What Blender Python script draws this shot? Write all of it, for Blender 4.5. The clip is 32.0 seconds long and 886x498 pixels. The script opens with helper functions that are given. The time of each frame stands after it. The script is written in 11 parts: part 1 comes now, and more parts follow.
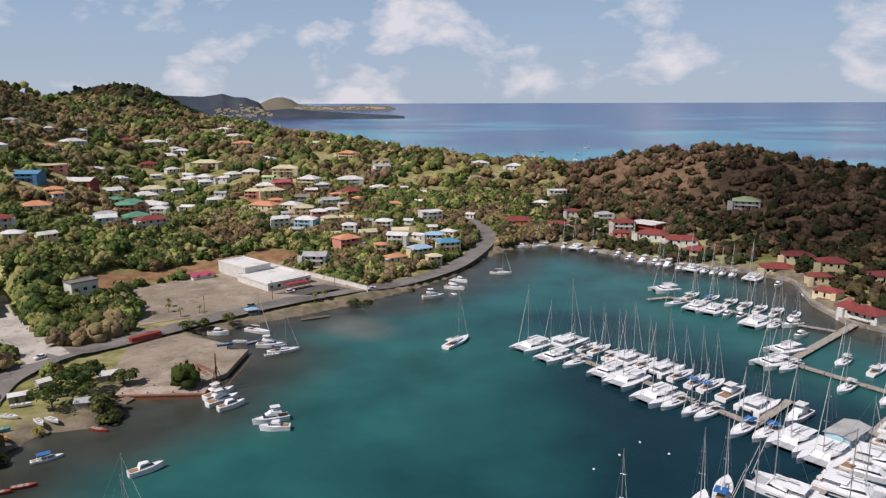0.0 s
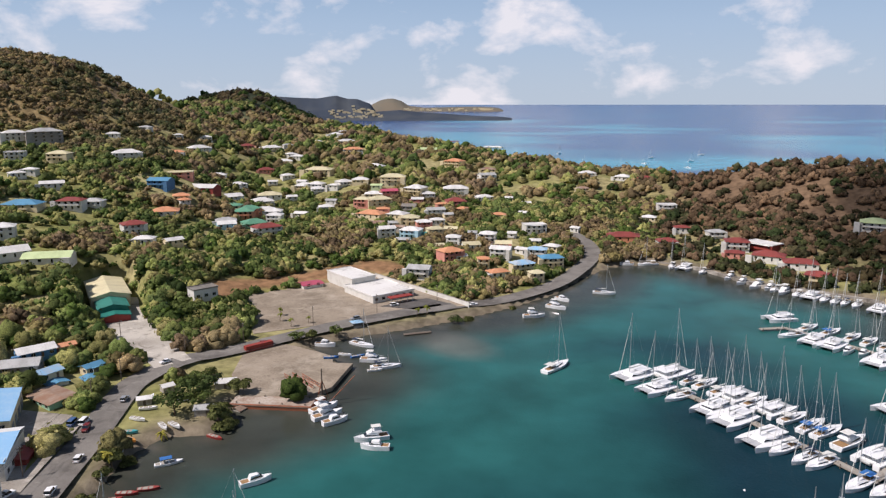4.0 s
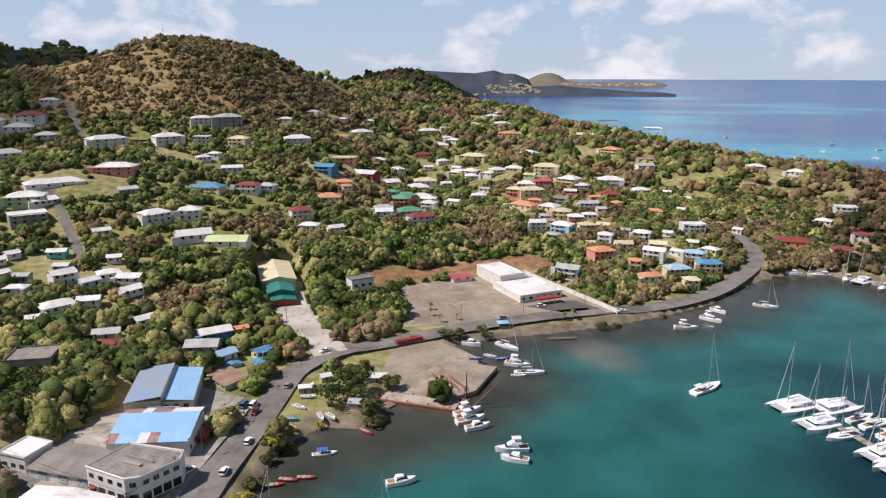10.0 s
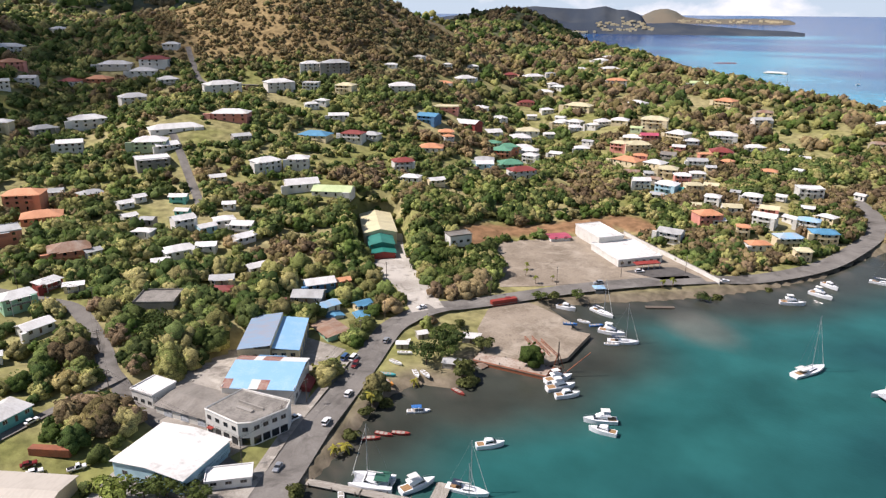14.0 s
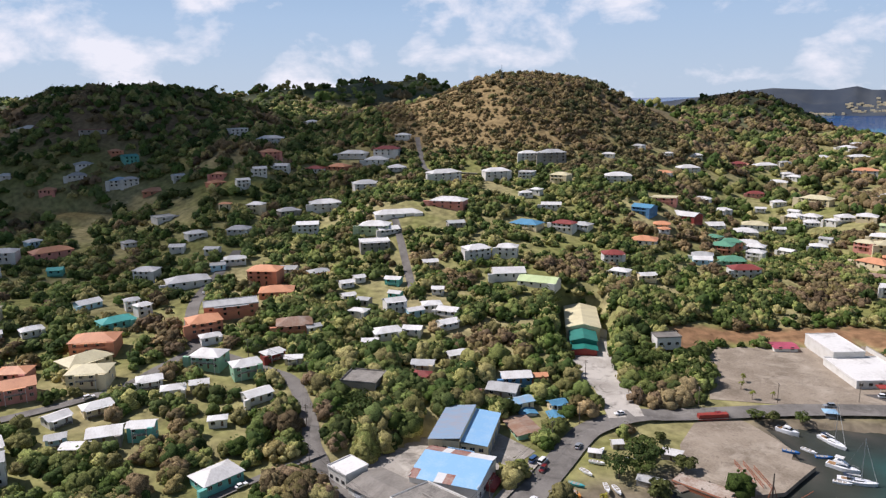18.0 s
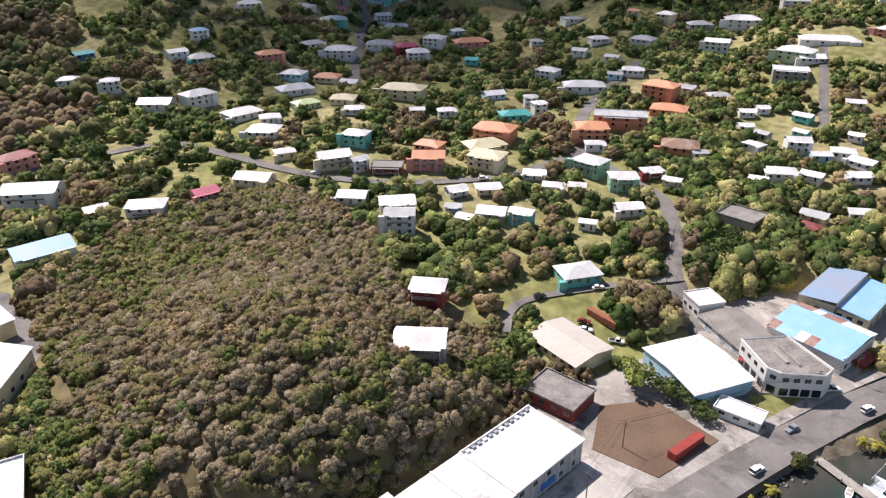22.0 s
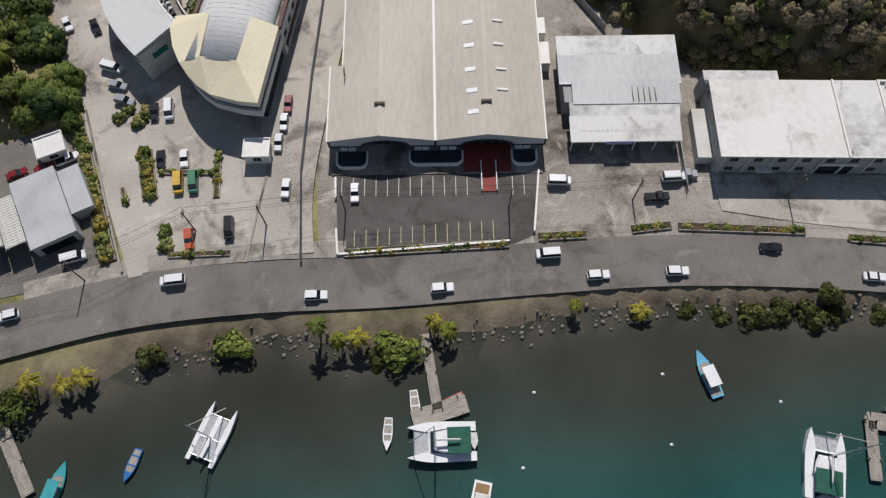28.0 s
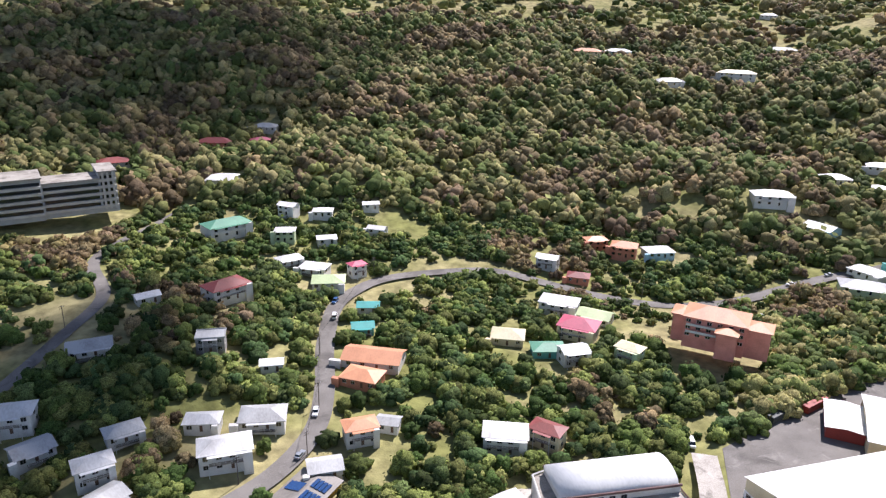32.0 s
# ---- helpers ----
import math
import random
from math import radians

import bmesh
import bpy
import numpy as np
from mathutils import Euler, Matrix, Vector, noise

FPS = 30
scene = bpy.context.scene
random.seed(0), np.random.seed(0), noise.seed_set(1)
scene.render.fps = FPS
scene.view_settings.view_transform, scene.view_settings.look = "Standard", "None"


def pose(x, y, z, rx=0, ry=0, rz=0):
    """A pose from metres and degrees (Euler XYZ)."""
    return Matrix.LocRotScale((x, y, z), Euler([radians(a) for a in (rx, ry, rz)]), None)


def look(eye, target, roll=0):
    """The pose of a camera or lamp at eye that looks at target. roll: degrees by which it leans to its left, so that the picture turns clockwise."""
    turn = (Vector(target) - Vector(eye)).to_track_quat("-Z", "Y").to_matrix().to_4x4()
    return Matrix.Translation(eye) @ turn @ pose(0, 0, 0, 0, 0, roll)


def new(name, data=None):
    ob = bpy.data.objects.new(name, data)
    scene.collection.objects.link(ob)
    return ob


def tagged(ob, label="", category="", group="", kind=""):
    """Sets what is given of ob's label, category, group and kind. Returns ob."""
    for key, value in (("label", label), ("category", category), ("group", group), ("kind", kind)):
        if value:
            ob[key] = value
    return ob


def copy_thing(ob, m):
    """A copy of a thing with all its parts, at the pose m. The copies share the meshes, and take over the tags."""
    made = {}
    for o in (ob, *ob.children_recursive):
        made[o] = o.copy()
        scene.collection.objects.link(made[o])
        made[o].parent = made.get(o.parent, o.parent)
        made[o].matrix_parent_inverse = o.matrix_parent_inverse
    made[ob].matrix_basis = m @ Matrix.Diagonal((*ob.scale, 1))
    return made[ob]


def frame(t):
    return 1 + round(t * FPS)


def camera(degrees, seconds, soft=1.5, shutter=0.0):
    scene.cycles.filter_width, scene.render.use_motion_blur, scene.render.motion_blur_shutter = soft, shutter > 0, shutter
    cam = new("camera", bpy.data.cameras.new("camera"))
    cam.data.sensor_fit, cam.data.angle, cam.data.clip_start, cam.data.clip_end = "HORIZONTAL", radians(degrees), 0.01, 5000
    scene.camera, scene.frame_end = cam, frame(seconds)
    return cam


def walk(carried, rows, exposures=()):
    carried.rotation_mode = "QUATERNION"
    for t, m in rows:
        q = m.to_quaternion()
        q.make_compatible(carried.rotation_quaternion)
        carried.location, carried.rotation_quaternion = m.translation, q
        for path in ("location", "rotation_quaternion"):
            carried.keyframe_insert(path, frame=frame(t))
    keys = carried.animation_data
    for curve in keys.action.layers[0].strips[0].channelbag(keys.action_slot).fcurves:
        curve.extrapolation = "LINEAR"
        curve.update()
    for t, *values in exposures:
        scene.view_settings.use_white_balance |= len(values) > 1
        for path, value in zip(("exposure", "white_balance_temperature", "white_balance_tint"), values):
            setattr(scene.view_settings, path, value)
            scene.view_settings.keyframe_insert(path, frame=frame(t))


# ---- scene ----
cam = camera(63.57, 32.0, soft=1.3)


def aim(place, yaw, pitch, lean):
    """A camera pose from its place, its bearing to the left of +y, its pitch and its lean, in degrees."""
    return place @ pose(0, 0, 0, 0, 0, yaw) @ pose(0, 0, 0, 90 + pitch) @ pose(0, 0, 0, 0, 0, lean)


# seconds, place, bearing, pitch, lean
PATH = [
    (0, pose(0.00, -0.00, 93.27), -0.000, -11.534, -0.165),
    (0.5, pose(0.33, -0.22, 94.48), 1.106, -11.510, -0.133),
    (1, pose(0.57, -0.55, 95.69), 2.185, -11.500, -0.210),
    (1.5, pose(0.54, -0.63, 96.76), 3.242, -11.506, -0.240),
    (2, pose(0.33, -0.56, 97.94), 4.221, -11.507, -0.122),
    (2.5, pose(0.28, -0.41, 99.07), 5.274, -11.517, -0.075),
    (3, pose(0.43, -0.55, 100.17), 6.322, -11.533, -0.052),
    (3.5, pose(0.49, -0.56, 101.28), 7.378, -11.502, -0.010),
    (5.5, pose(0.28, -1.03, 105.90), 11.439, -13.402, -0.018),
    (6, pose(0.20, -1.17, 107.13), 12.382, -16.356, 0.041),
    (6.5, pose(0.19, -1.15, 108.22), 13.435, -16.337, 0.059),
    (7, pose(0.13, -1.02, 109.26), 14.421, -16.348, 0.063),
    (7.5, pose(0.04, -0.75, 110.27), 15.492, -13.739, 0.092),
    (8, pose(0.12, -0.68, 111.22), 16.517, -13.697, 0.081),
    (8.5, pose(0.11, -0.76, 112.45), 17.551, -13.680, 0.086),
    (9, pose(0.17, -0.75, 113.82), 18.576, -13.720, 0.069),
    (9.5, pose(0.25, -0.89, 114.94), 19.635, -13.676, 0.121),
    (10, pose(0.43, -0.95, 116.13), 20.673, -13.672, 0.111),
    (10.5, pose(0.56, -1.08, 117.36), 21.741, -13.638, 0.134),
    (11, pose(0.63, -1.25, 118.57), 22.773, -13.648, 0.132),
    (11.5, pose(0.53, -1.22, 119.86), 23.834, -13.622, 0.148),
    (12, pose(0.61, -1.25, 121.00), 24.783, -16.260, 0.208),
    (12.5, pose(0.62, -1.46, 122.23), 25.828, -16.415, 0.232),
    (13, pose(0.65, -1.59, 123.78), 26.785, -19.121, 0.304),
    (13.5, pose(0.64, -1.86, 125.28), 27.809, -19.157, 0.259),
    (14, pose(0.46, -1.60, 126.74), 28.791, -18.625, 0.330),
    (14.5, pose(0.57, -0.78, 127.58), 29.971, -14.177, 0.326),
    (16.5, pose(3.10, 4.73, 131.90), 35.452, -12.255, -1.167),
    (17, pose(3.20, 4.81, 132.20), 39.343, -12.229, -1.139),
    (17.5, pose(3.29, 4.94, 132.49), 43.955, -12.201, -1.092),
    (18, pose(3.33, 5.09, 132.75), 46.509, -12.181, -0.947),
    (18.5, pose(3.31, 5.18, 132.96), 50.110, -12.183, -0.864),
    (19, pose(3.24, 5.17, 133.05), 54.160, -12.152, -0.801),
    (19.5, pose(3.23, 5.05, 133.01), 58.482, -12.103, -0.751),
    (20, pose(3.38, 4.83, 132.89), 62.547, -12.434, -0.667),
    (20.5, pose(3.62, 4.63, 132.72), 66.760, -17.209, -0.524),
    (21, pose(3.86, 4.51, 132.44), 70.481, -18.189, -0.409),
    (21.5, pose(3.91, 4.54, 132.18), 74.322, -25.589, -0.336),
    (22, pose(3.82, 4.71, 131.97), 77.990, -26.448, -0.334),
    (22.5, pose(3.65, 4.93, 131.87), 81.695, -34.856, -0.098),
    (23, pose(3.62, 5.07, 131.76), 85.321, -37.656, 0.073),
    (23.5, pose(3.51, 5.21, 131.68), 88.876, -41.073, 0.096),
    (24, pose(3.25, 5.42, 131.59), 92.200, -47.226, 0.089),
    (24.5, pose(2.79, 5.66, 131.58), 95.671, -52.241, 0.122),
    (25, pose(2.27, 5.98, 131.69), 98.829, -60.253, 0.518),
    (25.5, pose(1.78, 6.25, 131.97), 102.370, -64.005, 0.564),
    (27.5, pose(0.07, 7.01, 133.96), 117.787, -66.946, 0.215),
    (28, pose(-0.31, 7.20, 134.34), 121.988, -66.931, 0.066),
    (28.5, pose(-0.60, 7.48, 134.72), 126.247, -62.359, 0.260),
    (29, pose(-0.78, 7.75, 135.06), 130.359, -58.119, 0.451),
    (29.5, pose(-0.78, 7.97, 135.27), 134.651, -46.938, 0.673),
    (30, pose(-0.68, 7.98, 135.22), 138.618, -45.383, 0.804),
    (30.5, pose(-0.56, 7.73, 135.07), 143.036, -36.132, 0.867),
    (31, pose(-0.40, 7.45, 134.90), 146.959, -33.805, 1.005),
    (31.5, pose(-0.38, 7.06, 134.88), 151.232, -30.355, 1.117),
    (32, pose(-0.33, 6.81, 134.90), 155.419, -18.972, 1.110),
]
walk(cam, [(t, aim(place, yaw, pitch, lean)) for t, place, yaw, pitch, lean in PATH], [(t, stops, 6150 if t == 32 else 6350 if t in (17, 19) else 6450 if t > 20 else 6600, 22 if t in (21, 22, 32) else 14 if t > 20 else 19) for t, stops in ((0, -0.14), (3, 0.0), (6, 0.2), (7, 0.25), (8, 0.15), (12, 0.2), (13, 0.38), (14, 0.42), (17, 0.12), (19, 0.2), (20, 0.3), (21, 0.68), (22, 0.6), (23, -0.07), (25, -0.45), (28, -0.35), (30, -0.35), (31, -0.05), (32, 0.78))])

# ---- world, sun, exposure ----
SUN_BEARING, SUN_HEIGHT = 122.0, 51.0
sun_way = Vector((-math.sin(radians(SUN_BEARING)) * math.cos(radians(SUN_HEIGHT)),
                  math.cos(radians(SUN_BEARING)) * math.cos(radians(SUN_HEIGHT)), math.sin(radians(SUN_HEIGHT))))
sun = new("sun", bpy.data.lights.new("sun", "SUN"))
sun.data.energy, sun.data.angle, sun.data.color = 4.6, radians(0.53), (1.0, 0.965, 0.91)
sun.matrix_world = look(sun_way * 900, (0, 0, 0))

world = bpy.data.worlds.new("sky")
scene.world = world
world.use_nodes = True
wn, wl = world.node_tree.nodes, world.node_tree.links
wn.clear()


def wnode(kind, **values):
    n = wn.new(kind)
    for key, v in values.items():
        n.inputs[key].default_value = v
    return n


sky = wn.new("ShaderNodeTexSky")
sky.sky_type, sky.sun_disc = "NISHITA", False
sky.sun_elevation, sky.sun_rotation = radians(SUN_HEIGHT), radians(-SUN_BEARING)
sky.air_density, sky.dust_density, sky.ozone_density = 1.0, 0.6, 2.0
coord = wn.new("ShaderNodeTexCoord")
split = wn.new("ShaderNodeSeparateXYZ")
wl.new(coord.outputs["Generated"], split.inputs[0])
# heaped clouds, wider than tall, in the lower sky
cl = wnode("ShaderNodeTexNoise", Scale=1.0, Detail=10.0, Roughness=0.56, Distortion=0.15)
stretch = wn.new("ShaderNodeMapping"); stretch.inputs["Scale"].default_value = (7.5, 7.5, 14.0)
stretch.inputs["Location"].default_value = (0.6, 2.1, 0.4)
wl.new(coord.outputs["Generated"], stretch.inputs[0])
wl.new(stretch.outputs[0], cl.inputs["Vector"])
ramp = wn.new("ShaderNodeValToRGB")
ramp.color_ramp.elements[0].position, ramp.color_ramp.elements[1].position = 0.5, 0.63
wl.new(cl.outputs["Fac"], ramp.inputs[0])
# haze towards the horizon
haze = wn.new("ShaderNodeMapRange")
for key, v in (("From Min", 0.1), ("From Max", 0.45), ("To Min", 0.9), ("To Max", 0.0)):
    haze.inputs[key].default_value = v
wl.new(split.outputs["Z"], haze.inputs["Value"])
tone = wn.new("ShaderNodeValToRGB")
tone.color_ramp.elements[0].color, tone.color_ramp.elements[1].color = (0.60, 0.755, 0.89, 1), (0.37, 0.61, 0.9, 1)
tone.color_ramp.elements[0].position, tone.color_ramp.elements[1].position = 0.0, 0.2
wl.new(split.outputs["Z"], tone.inputs[0])
bright = wn.new("ShaderNodeVectorMath"); bright.operation = "SCALE"; bright.inputs["Scale"].default_value = 12.0
wl.new(tone.outputs[0], bright.inputs[0])
hmix = wn.new("ShaderNodeMixRGB")
wl.new(bright.outputs[0], hmix.inputs["Color2"])
wl.new(haze.outputs[0], hmix.inputs[0])
wl.new(sky.outputs[0], hmix.inputs["Color1"])
cmix = wn.new("ShaderNodeMixRGB"); cmix.inputs["Color2"].default_value = (12.6, 12.8, 13.2, 1)
fade = wn.new("ShaderNodeMath"); fade.operation = "MULTIPLY"; fade.inputs[1].default_value = 0.85
low = wn.new("ShaderNodeMapRange")
for key, v in (("From Min", 0.2), ("From Max", 0.5), ("To Min", 1.0), ("To Max", 0.0)):
    low.inputs[key].default_value = v
wl.new(split.outputs["Z"], low.inputs["Value"])
thin_out = wn.new("ShaderNodeMath"); thin_out.operation = "MULTIPLY"
wl.new(ramp.outputs[0], thin_out.inputs[0]); wl.new(low.outputs[0], thin_out.inputs[1])
wl.new(thin_out.outputs[0], fade.inputs[0])
wl.new(fade.outputs[0], cmix.inputs[0])
wl.new(hmix.outputs[0], cmix.inputs["Color1"])
bg = wn.new("ShaderNodeBackground"); bg.inputs["Strength"].default_value = 0.064
wl.new(cmix.outputs[0], bg.inputs["Color"])
wo = wn.new("ShaderNodeOutputWorld")
wl.new(bg.outputs[0], wo.inputs[0])
scene.view_settings.exposure = 0.0

# ---- materials ----
MATS = {}


def C(code):
    """A linear colour from an sRGB code."""
    v = [int(code[i:i + 2], 16) / 255 for i in (0, 2, 4)]
    return tuple(c / 12.92 if c < 0.04045 else ((c + 0.055) / 1.055) ** 2.4 for c in v) + (1.0,)


def surface(name, base, other=None, rough=0.8, metal=0.0, scale=0.3, fine=4.0, bump=0.15, mix=0.5, sheen=0.5, streak=None, per_object=0.0):
    """A weathered surface: two colours mixed by a broad and a fine noise, with relief."""
    if name in MATS:
        return MATS[name]
    m = bpy.data.materials.new(name)
    m.use_nodes = True
    n, l = m.node_tree.nodes, m.node_tree.links
    b = n["Principled BSDF"]
    other = other or tuple(c * 0.72 for c in base[:3]) + (1,)
    tc = n.new("ShaderNodeTexCoord")
    mp = n.new("ShaderNodeMapping")
    if streak:
        mp.inputs["Scale"].default_value = streak
    l.new(tc.outputs["Object"], mp.inputs[0])
    big = n.new("ShaderNodeTexNoise"); big.inputs["Scale"].default_value = scale; big.inputs["Detail"].default_value = 5
    small = n.new("ShaderNodeTexNoise"); small.inputs["Scale"].default_value = fine; small.inputs["Detail"].default_value = 6
    if per_object:
        info = n.new("ShaderNodeObjectInfo")
        add = n.new("ShaderNodeVectorMath"); add.operation = "ADD"
        mul = n.new("ShaderNodeVectorMath"); mul.operation = "SCALE"; mul.inputs["Scale"].default_value = 900
        l.new(info.outputs["Random"], mul.inputs[0]); l.new(mp.outputs[0], add.inputs[0]); l.new(mul.outputs[0], add.inputs[1])
        src = add.outputs[0]
    else:
        src = mp.outputs[0]
    l.new(src, big.inputs["Vector"]); l.new(src, small.inputs["Vector"])
    mean = n.new("ShaderNodeMath"); mean.operation = "MULTIPLY_ADD"; mean.inputs[1].default_value = 0.6
    half = n.new("ShaderNodeMath"); half.operation = "MULTIPLY"; half.inputs[1].default_value = 0.4
    l.new(small.outputs["Fac"], half.inputs[0]); l.new(big.outputs["Fac"], mean.inputs[0]); l.new(half.outputs[0], mean.inputs[2])
    rp = n.new("ShaderNodeMapRange")
    rp.inputs["From Min"].default_value, rp.inputs["From Max"].default_value = 0.62 - 0.42 * mix, 0.95 - 0.5 * mix
    l.new(mean.outputs[0], rp.inputs["Value"])
    cm = n.new("ShaderNodeMixRGB"); cm.inputs["Color1"].default_value = base; cm.inputs["Color2"].default_value = other
    l.new(rp.outputs[0], cm.inputs[0])
    out = cm.outputs[0]
    if per_object:
        hsv = n.new("ShaderNodeHueSaturation")
        mr = n.new("ShaderNodeMapRange"); mr.inputs["To Min"].default_value, mr.inputs["To Max"].default_value = 1 - per_object, 1 + per_object
        l.new(info.outputs["Random"], mr.inputs["Value"]); l.new(mr.outputs[0], hsv.inputs["Value"]); l.new(out, hsv.inputs["Color"])
        out = hsv.outputs[0]
    l.new(out, b.inputs["Base Color"])
    b.inputs["Roughness"].default_value, b.inputs["Metallic"].default_value = rough, metal
    b.inputs["Specular IOR Level"].default_value = sheen
    bp = n.new("ShaderNodeBump"); bp.inputs["Strength"].default_value = bump; bp.inputs["Distance"].default_value = 0.05
    l.new(small.outputs["Fac"], bp.inputs["Height"]); l.new(bp.outputs[0], b.inputs["Normal"])
    MATS[name] = m
    return m


def stained(m, colour, scale, start, end, most, stretch=(1, 1, 1), seed=0.0):
    """Worn blotches of another colour laid over a surface."""
    n, l = m.node_tree.nodes, m.node_tree.links
    b = n["Principled BSDF"]
    below = b.inputs["Base Color"].links[0].from_socket
    tc = n.new("ShaderNodeTexCoord")
    mp = n.new("ShaderNodeMapping"); mp.inputs["Scale"].default_value = stretch; mp.inputs["Location"].default_value = (seed, seed * 0.7, 0)
    l.new(tc.outputs["Object"], mp.inputs[0])
    no = n.new("ShaderNodeTexNoise"); no.inputs["Scale"].default_value = scale; no.inputs["Detail"].default_value = 9; no.inputs["Roughness"].default_value = 0.68; no.inputs["Distortion"].default_value = 0.6
    l.new(mp.outputs[0], no.inputs["Vector"])
    mr = n.new("ShaderNodeMapRange"); mr.inputs["From Min"].default_value, mr.inputs["From Max"].default_value, mr.inputs["To Max"].default_value = start, end, most
    l.new(no.outputs["Fac"], mr.inputs["Value"])
    cm = n.new("ShaderNodeMixRGB"); cm.inputs["Color2"].default_value = colour
    l.new(mr.outputs[0], cm.inputs[0]); l.new(below, cm.inputs["Color1"]); l.new(cm.outputs[0], b.inputs["Base Color"])
    return m


def tinted(name, attribute, rough=0.8, sheen=0.3, spread=0.35, scale=0.6, bump=0.0, bump_scale=0.6, gloss_ior=1.45):
    """A surface whose kind of growth, soil or water depth is stored on the mesh, varied by noise and by piece."""
    m = bpy.data.materials.new(name)
    m.use_nodes = True
    n, l = m.node_tree.nodes, m.node_tree.links
    b = n["Principled BSDF"]
    at = n.new("ShaderNodeAttribute"); at.attribute_name = attribute
    tc = n.new("ShaderNodeTexCoord")
    no = n.new("ShaderNodeTexNoise"); no.inputs["Scale"].default_value = scale; no.inputs["Detail"].default_value = 7
    l.new(tc.outputs["Object"], no.inputs["Vector"])
    mr = n.new("ShaderNodeMapRange"); mr.inputs["From Min"].default_value, mr.inputs["From Max"].default_value = 0.3, 0.7
    mr.inputs["To Min"].default_value, mr.inputs["To Max"].default_value = 1 - spread, 1 + spread
    l.new(no.outputs["Fac"], mr.inputs["Value"])
    hs = n.new("ShaderNodeHueSaturation")
    l.new(mr.outputs[0], hs.inputs["Value"]); l.new(at.outputs["Color"], hs.inputs["Color"])
    l.new(hs.outputs[0], b.inputs["Base Color"])
    b.inputs["Roughness"].default_value, b.inputs["Specular IOR Level"].default_value, b.inputs["IOR"].default_value = rough, sheen, gloss_ior
    if bump:
        bn = n.new("ShaderNodeTexNoise"); bn.inputs["Scale"].default_value = bump_scale; bn.inputs["Detail"].default_value = 4
        l.new(tc.outputs["Object"], bn.inputs["Vector"])
        bp = n.new("ShaderNodeBump"); bp.inputs["Strength"].default_value = bump; bp.inputs["Distance"].default_value = 0.25
        l.new(bn.outputs["Fac"], bp.inputs["Height"]); l.new(bp.outputs[0], b.inputs["Normal"])
    MATS[name] = m
    return m


def plain(name, colour, rough=0.5, metal=0.0):
    return surface(name, colour, rough=rough, metal=metal, mix=0.25, bump=0.03)


ground_mat = tinted("soil and grass", "soil", 0.95, 0.1, 0.38, 0.22, 0.7, 1.4)
water_mat = tinted("sea water", "depth", 0.16, 0.12, 0.26, 0.035, 0.35, 0.9, 1.33)
leaf_mat = tinted("foliage", "leaf", 0.75, 0.15, 0.75, 2.6, 1.0, 3.4)
ln, ll = leaf_mat.node_tree.nodes, leaf_mat.node_tree.links
thin = ln.new("ShaderNodeBsdfTranslucent")
ll.new(ln["Principled BSDF"].inputs["Base Color"].links[0].from_socket, thin.inputs["Color"])
blend = ln.new("ShaderNodeMixShader"); blend.inputs[0].default_value = 0.3
ll.new(ln["Principled BSDF"].outputs[0], blend.inputs[1]); ll.new(thin.outputs[0], blend.inputs[2])
ll.new(blend.outputs[0], ln["Material Output"].inputs["Surface"])
bark_mat = surface("bark", C("6b5a48"), C("473a2e"), 0.95, scale=1.5, fine=9)
asphalt_mat = surface("asphalt", C("817d77"), C("66625d"), 0.92, scale=0.12, fine=3.0, mix=0.55, sheen=0.2)
concrete_mat = surface("worn concrete", C("a7a197"), C("6e675e"), 0.9, scale=0.06, fine=3.0, mix=0.5, sheen=0.2)
pale_concrete = surface("pale concrete", C("bbb5ab"), C("878076"), 0.9, scale=0.055, fine=3.0, mix=0.46, sheen=0.2)
dirt_mat = surface("dry gravel and dirt", C("998d7d"), C("756a5c"), 0.97, scale=0.07, fine=1.3, mix=0.5, bump=0.4, sheen=0.1)
red_dirt = surface("brown bare earth", C("73604f"), C("5a4a3e"), 0.97, scale=0.1, fine=1.5, mix=0.5, bump=0.4, sheen=0.1)
stained(asphalt_mat, C("4f4c48"), 0.07, 0.5, 0.62, 0.6)
stained(asphalt_mat, C("96928b"), 0.16, 0.58, 0.66, 0.5, seed=7.0)
stained(concrete_mat, C("4a443d"), 0.11, 0.5, 0.64, 0.75)
stained(concrete_mat, C("c4beb3"), 0.2, 0.55, 0.66, 0.6, seed=11.0)
stained(pale_concrete, C("5b554d"), 0.13, 0.53, 0.66, 0.7)
stained(pale_concrete, C("d0cabf"), 0.22, 0.56, 0.68, 0.6, seed=5.0)
stained(dirt_mat, C("b3a898"), 0.09, 0.5, 0.66, 0.6)
stained(dirt_mat, C("6a6054"), 0.25, 0.56, 0.66, 0.5, seed=3.0)
lot_asphalt = stained(surface("dark lot asphalt", C("625f5c"), C("4b4845"), 0.92, scale=0.15, fine=3.0, mix=0.5, sheen=0.2), C("393633"), 0.2, 0.52, 0.64, 0.6)
line_mat = surface("road paint", C("d8d5cc"), C("b5b1a8"), 0.8, scale=1, fine=8)
rock_mat = surface("shore rock", C("857f75"), C("56504a"), 0.95, scale=0.5, fine=3, bump=0.5)
wood_mat = surface("weathered timber", C("aaa499"), C("7c746a"), 0.9, scale=0.6, fine=6, streak=(1, 6, 1))
white_gel = surface("white gelcoat", C("e9eaea"), C("d4d6d8"), 0.3, scale=0.8, fine=6, mix=0.35, bump=0.02, sheen=0.5)
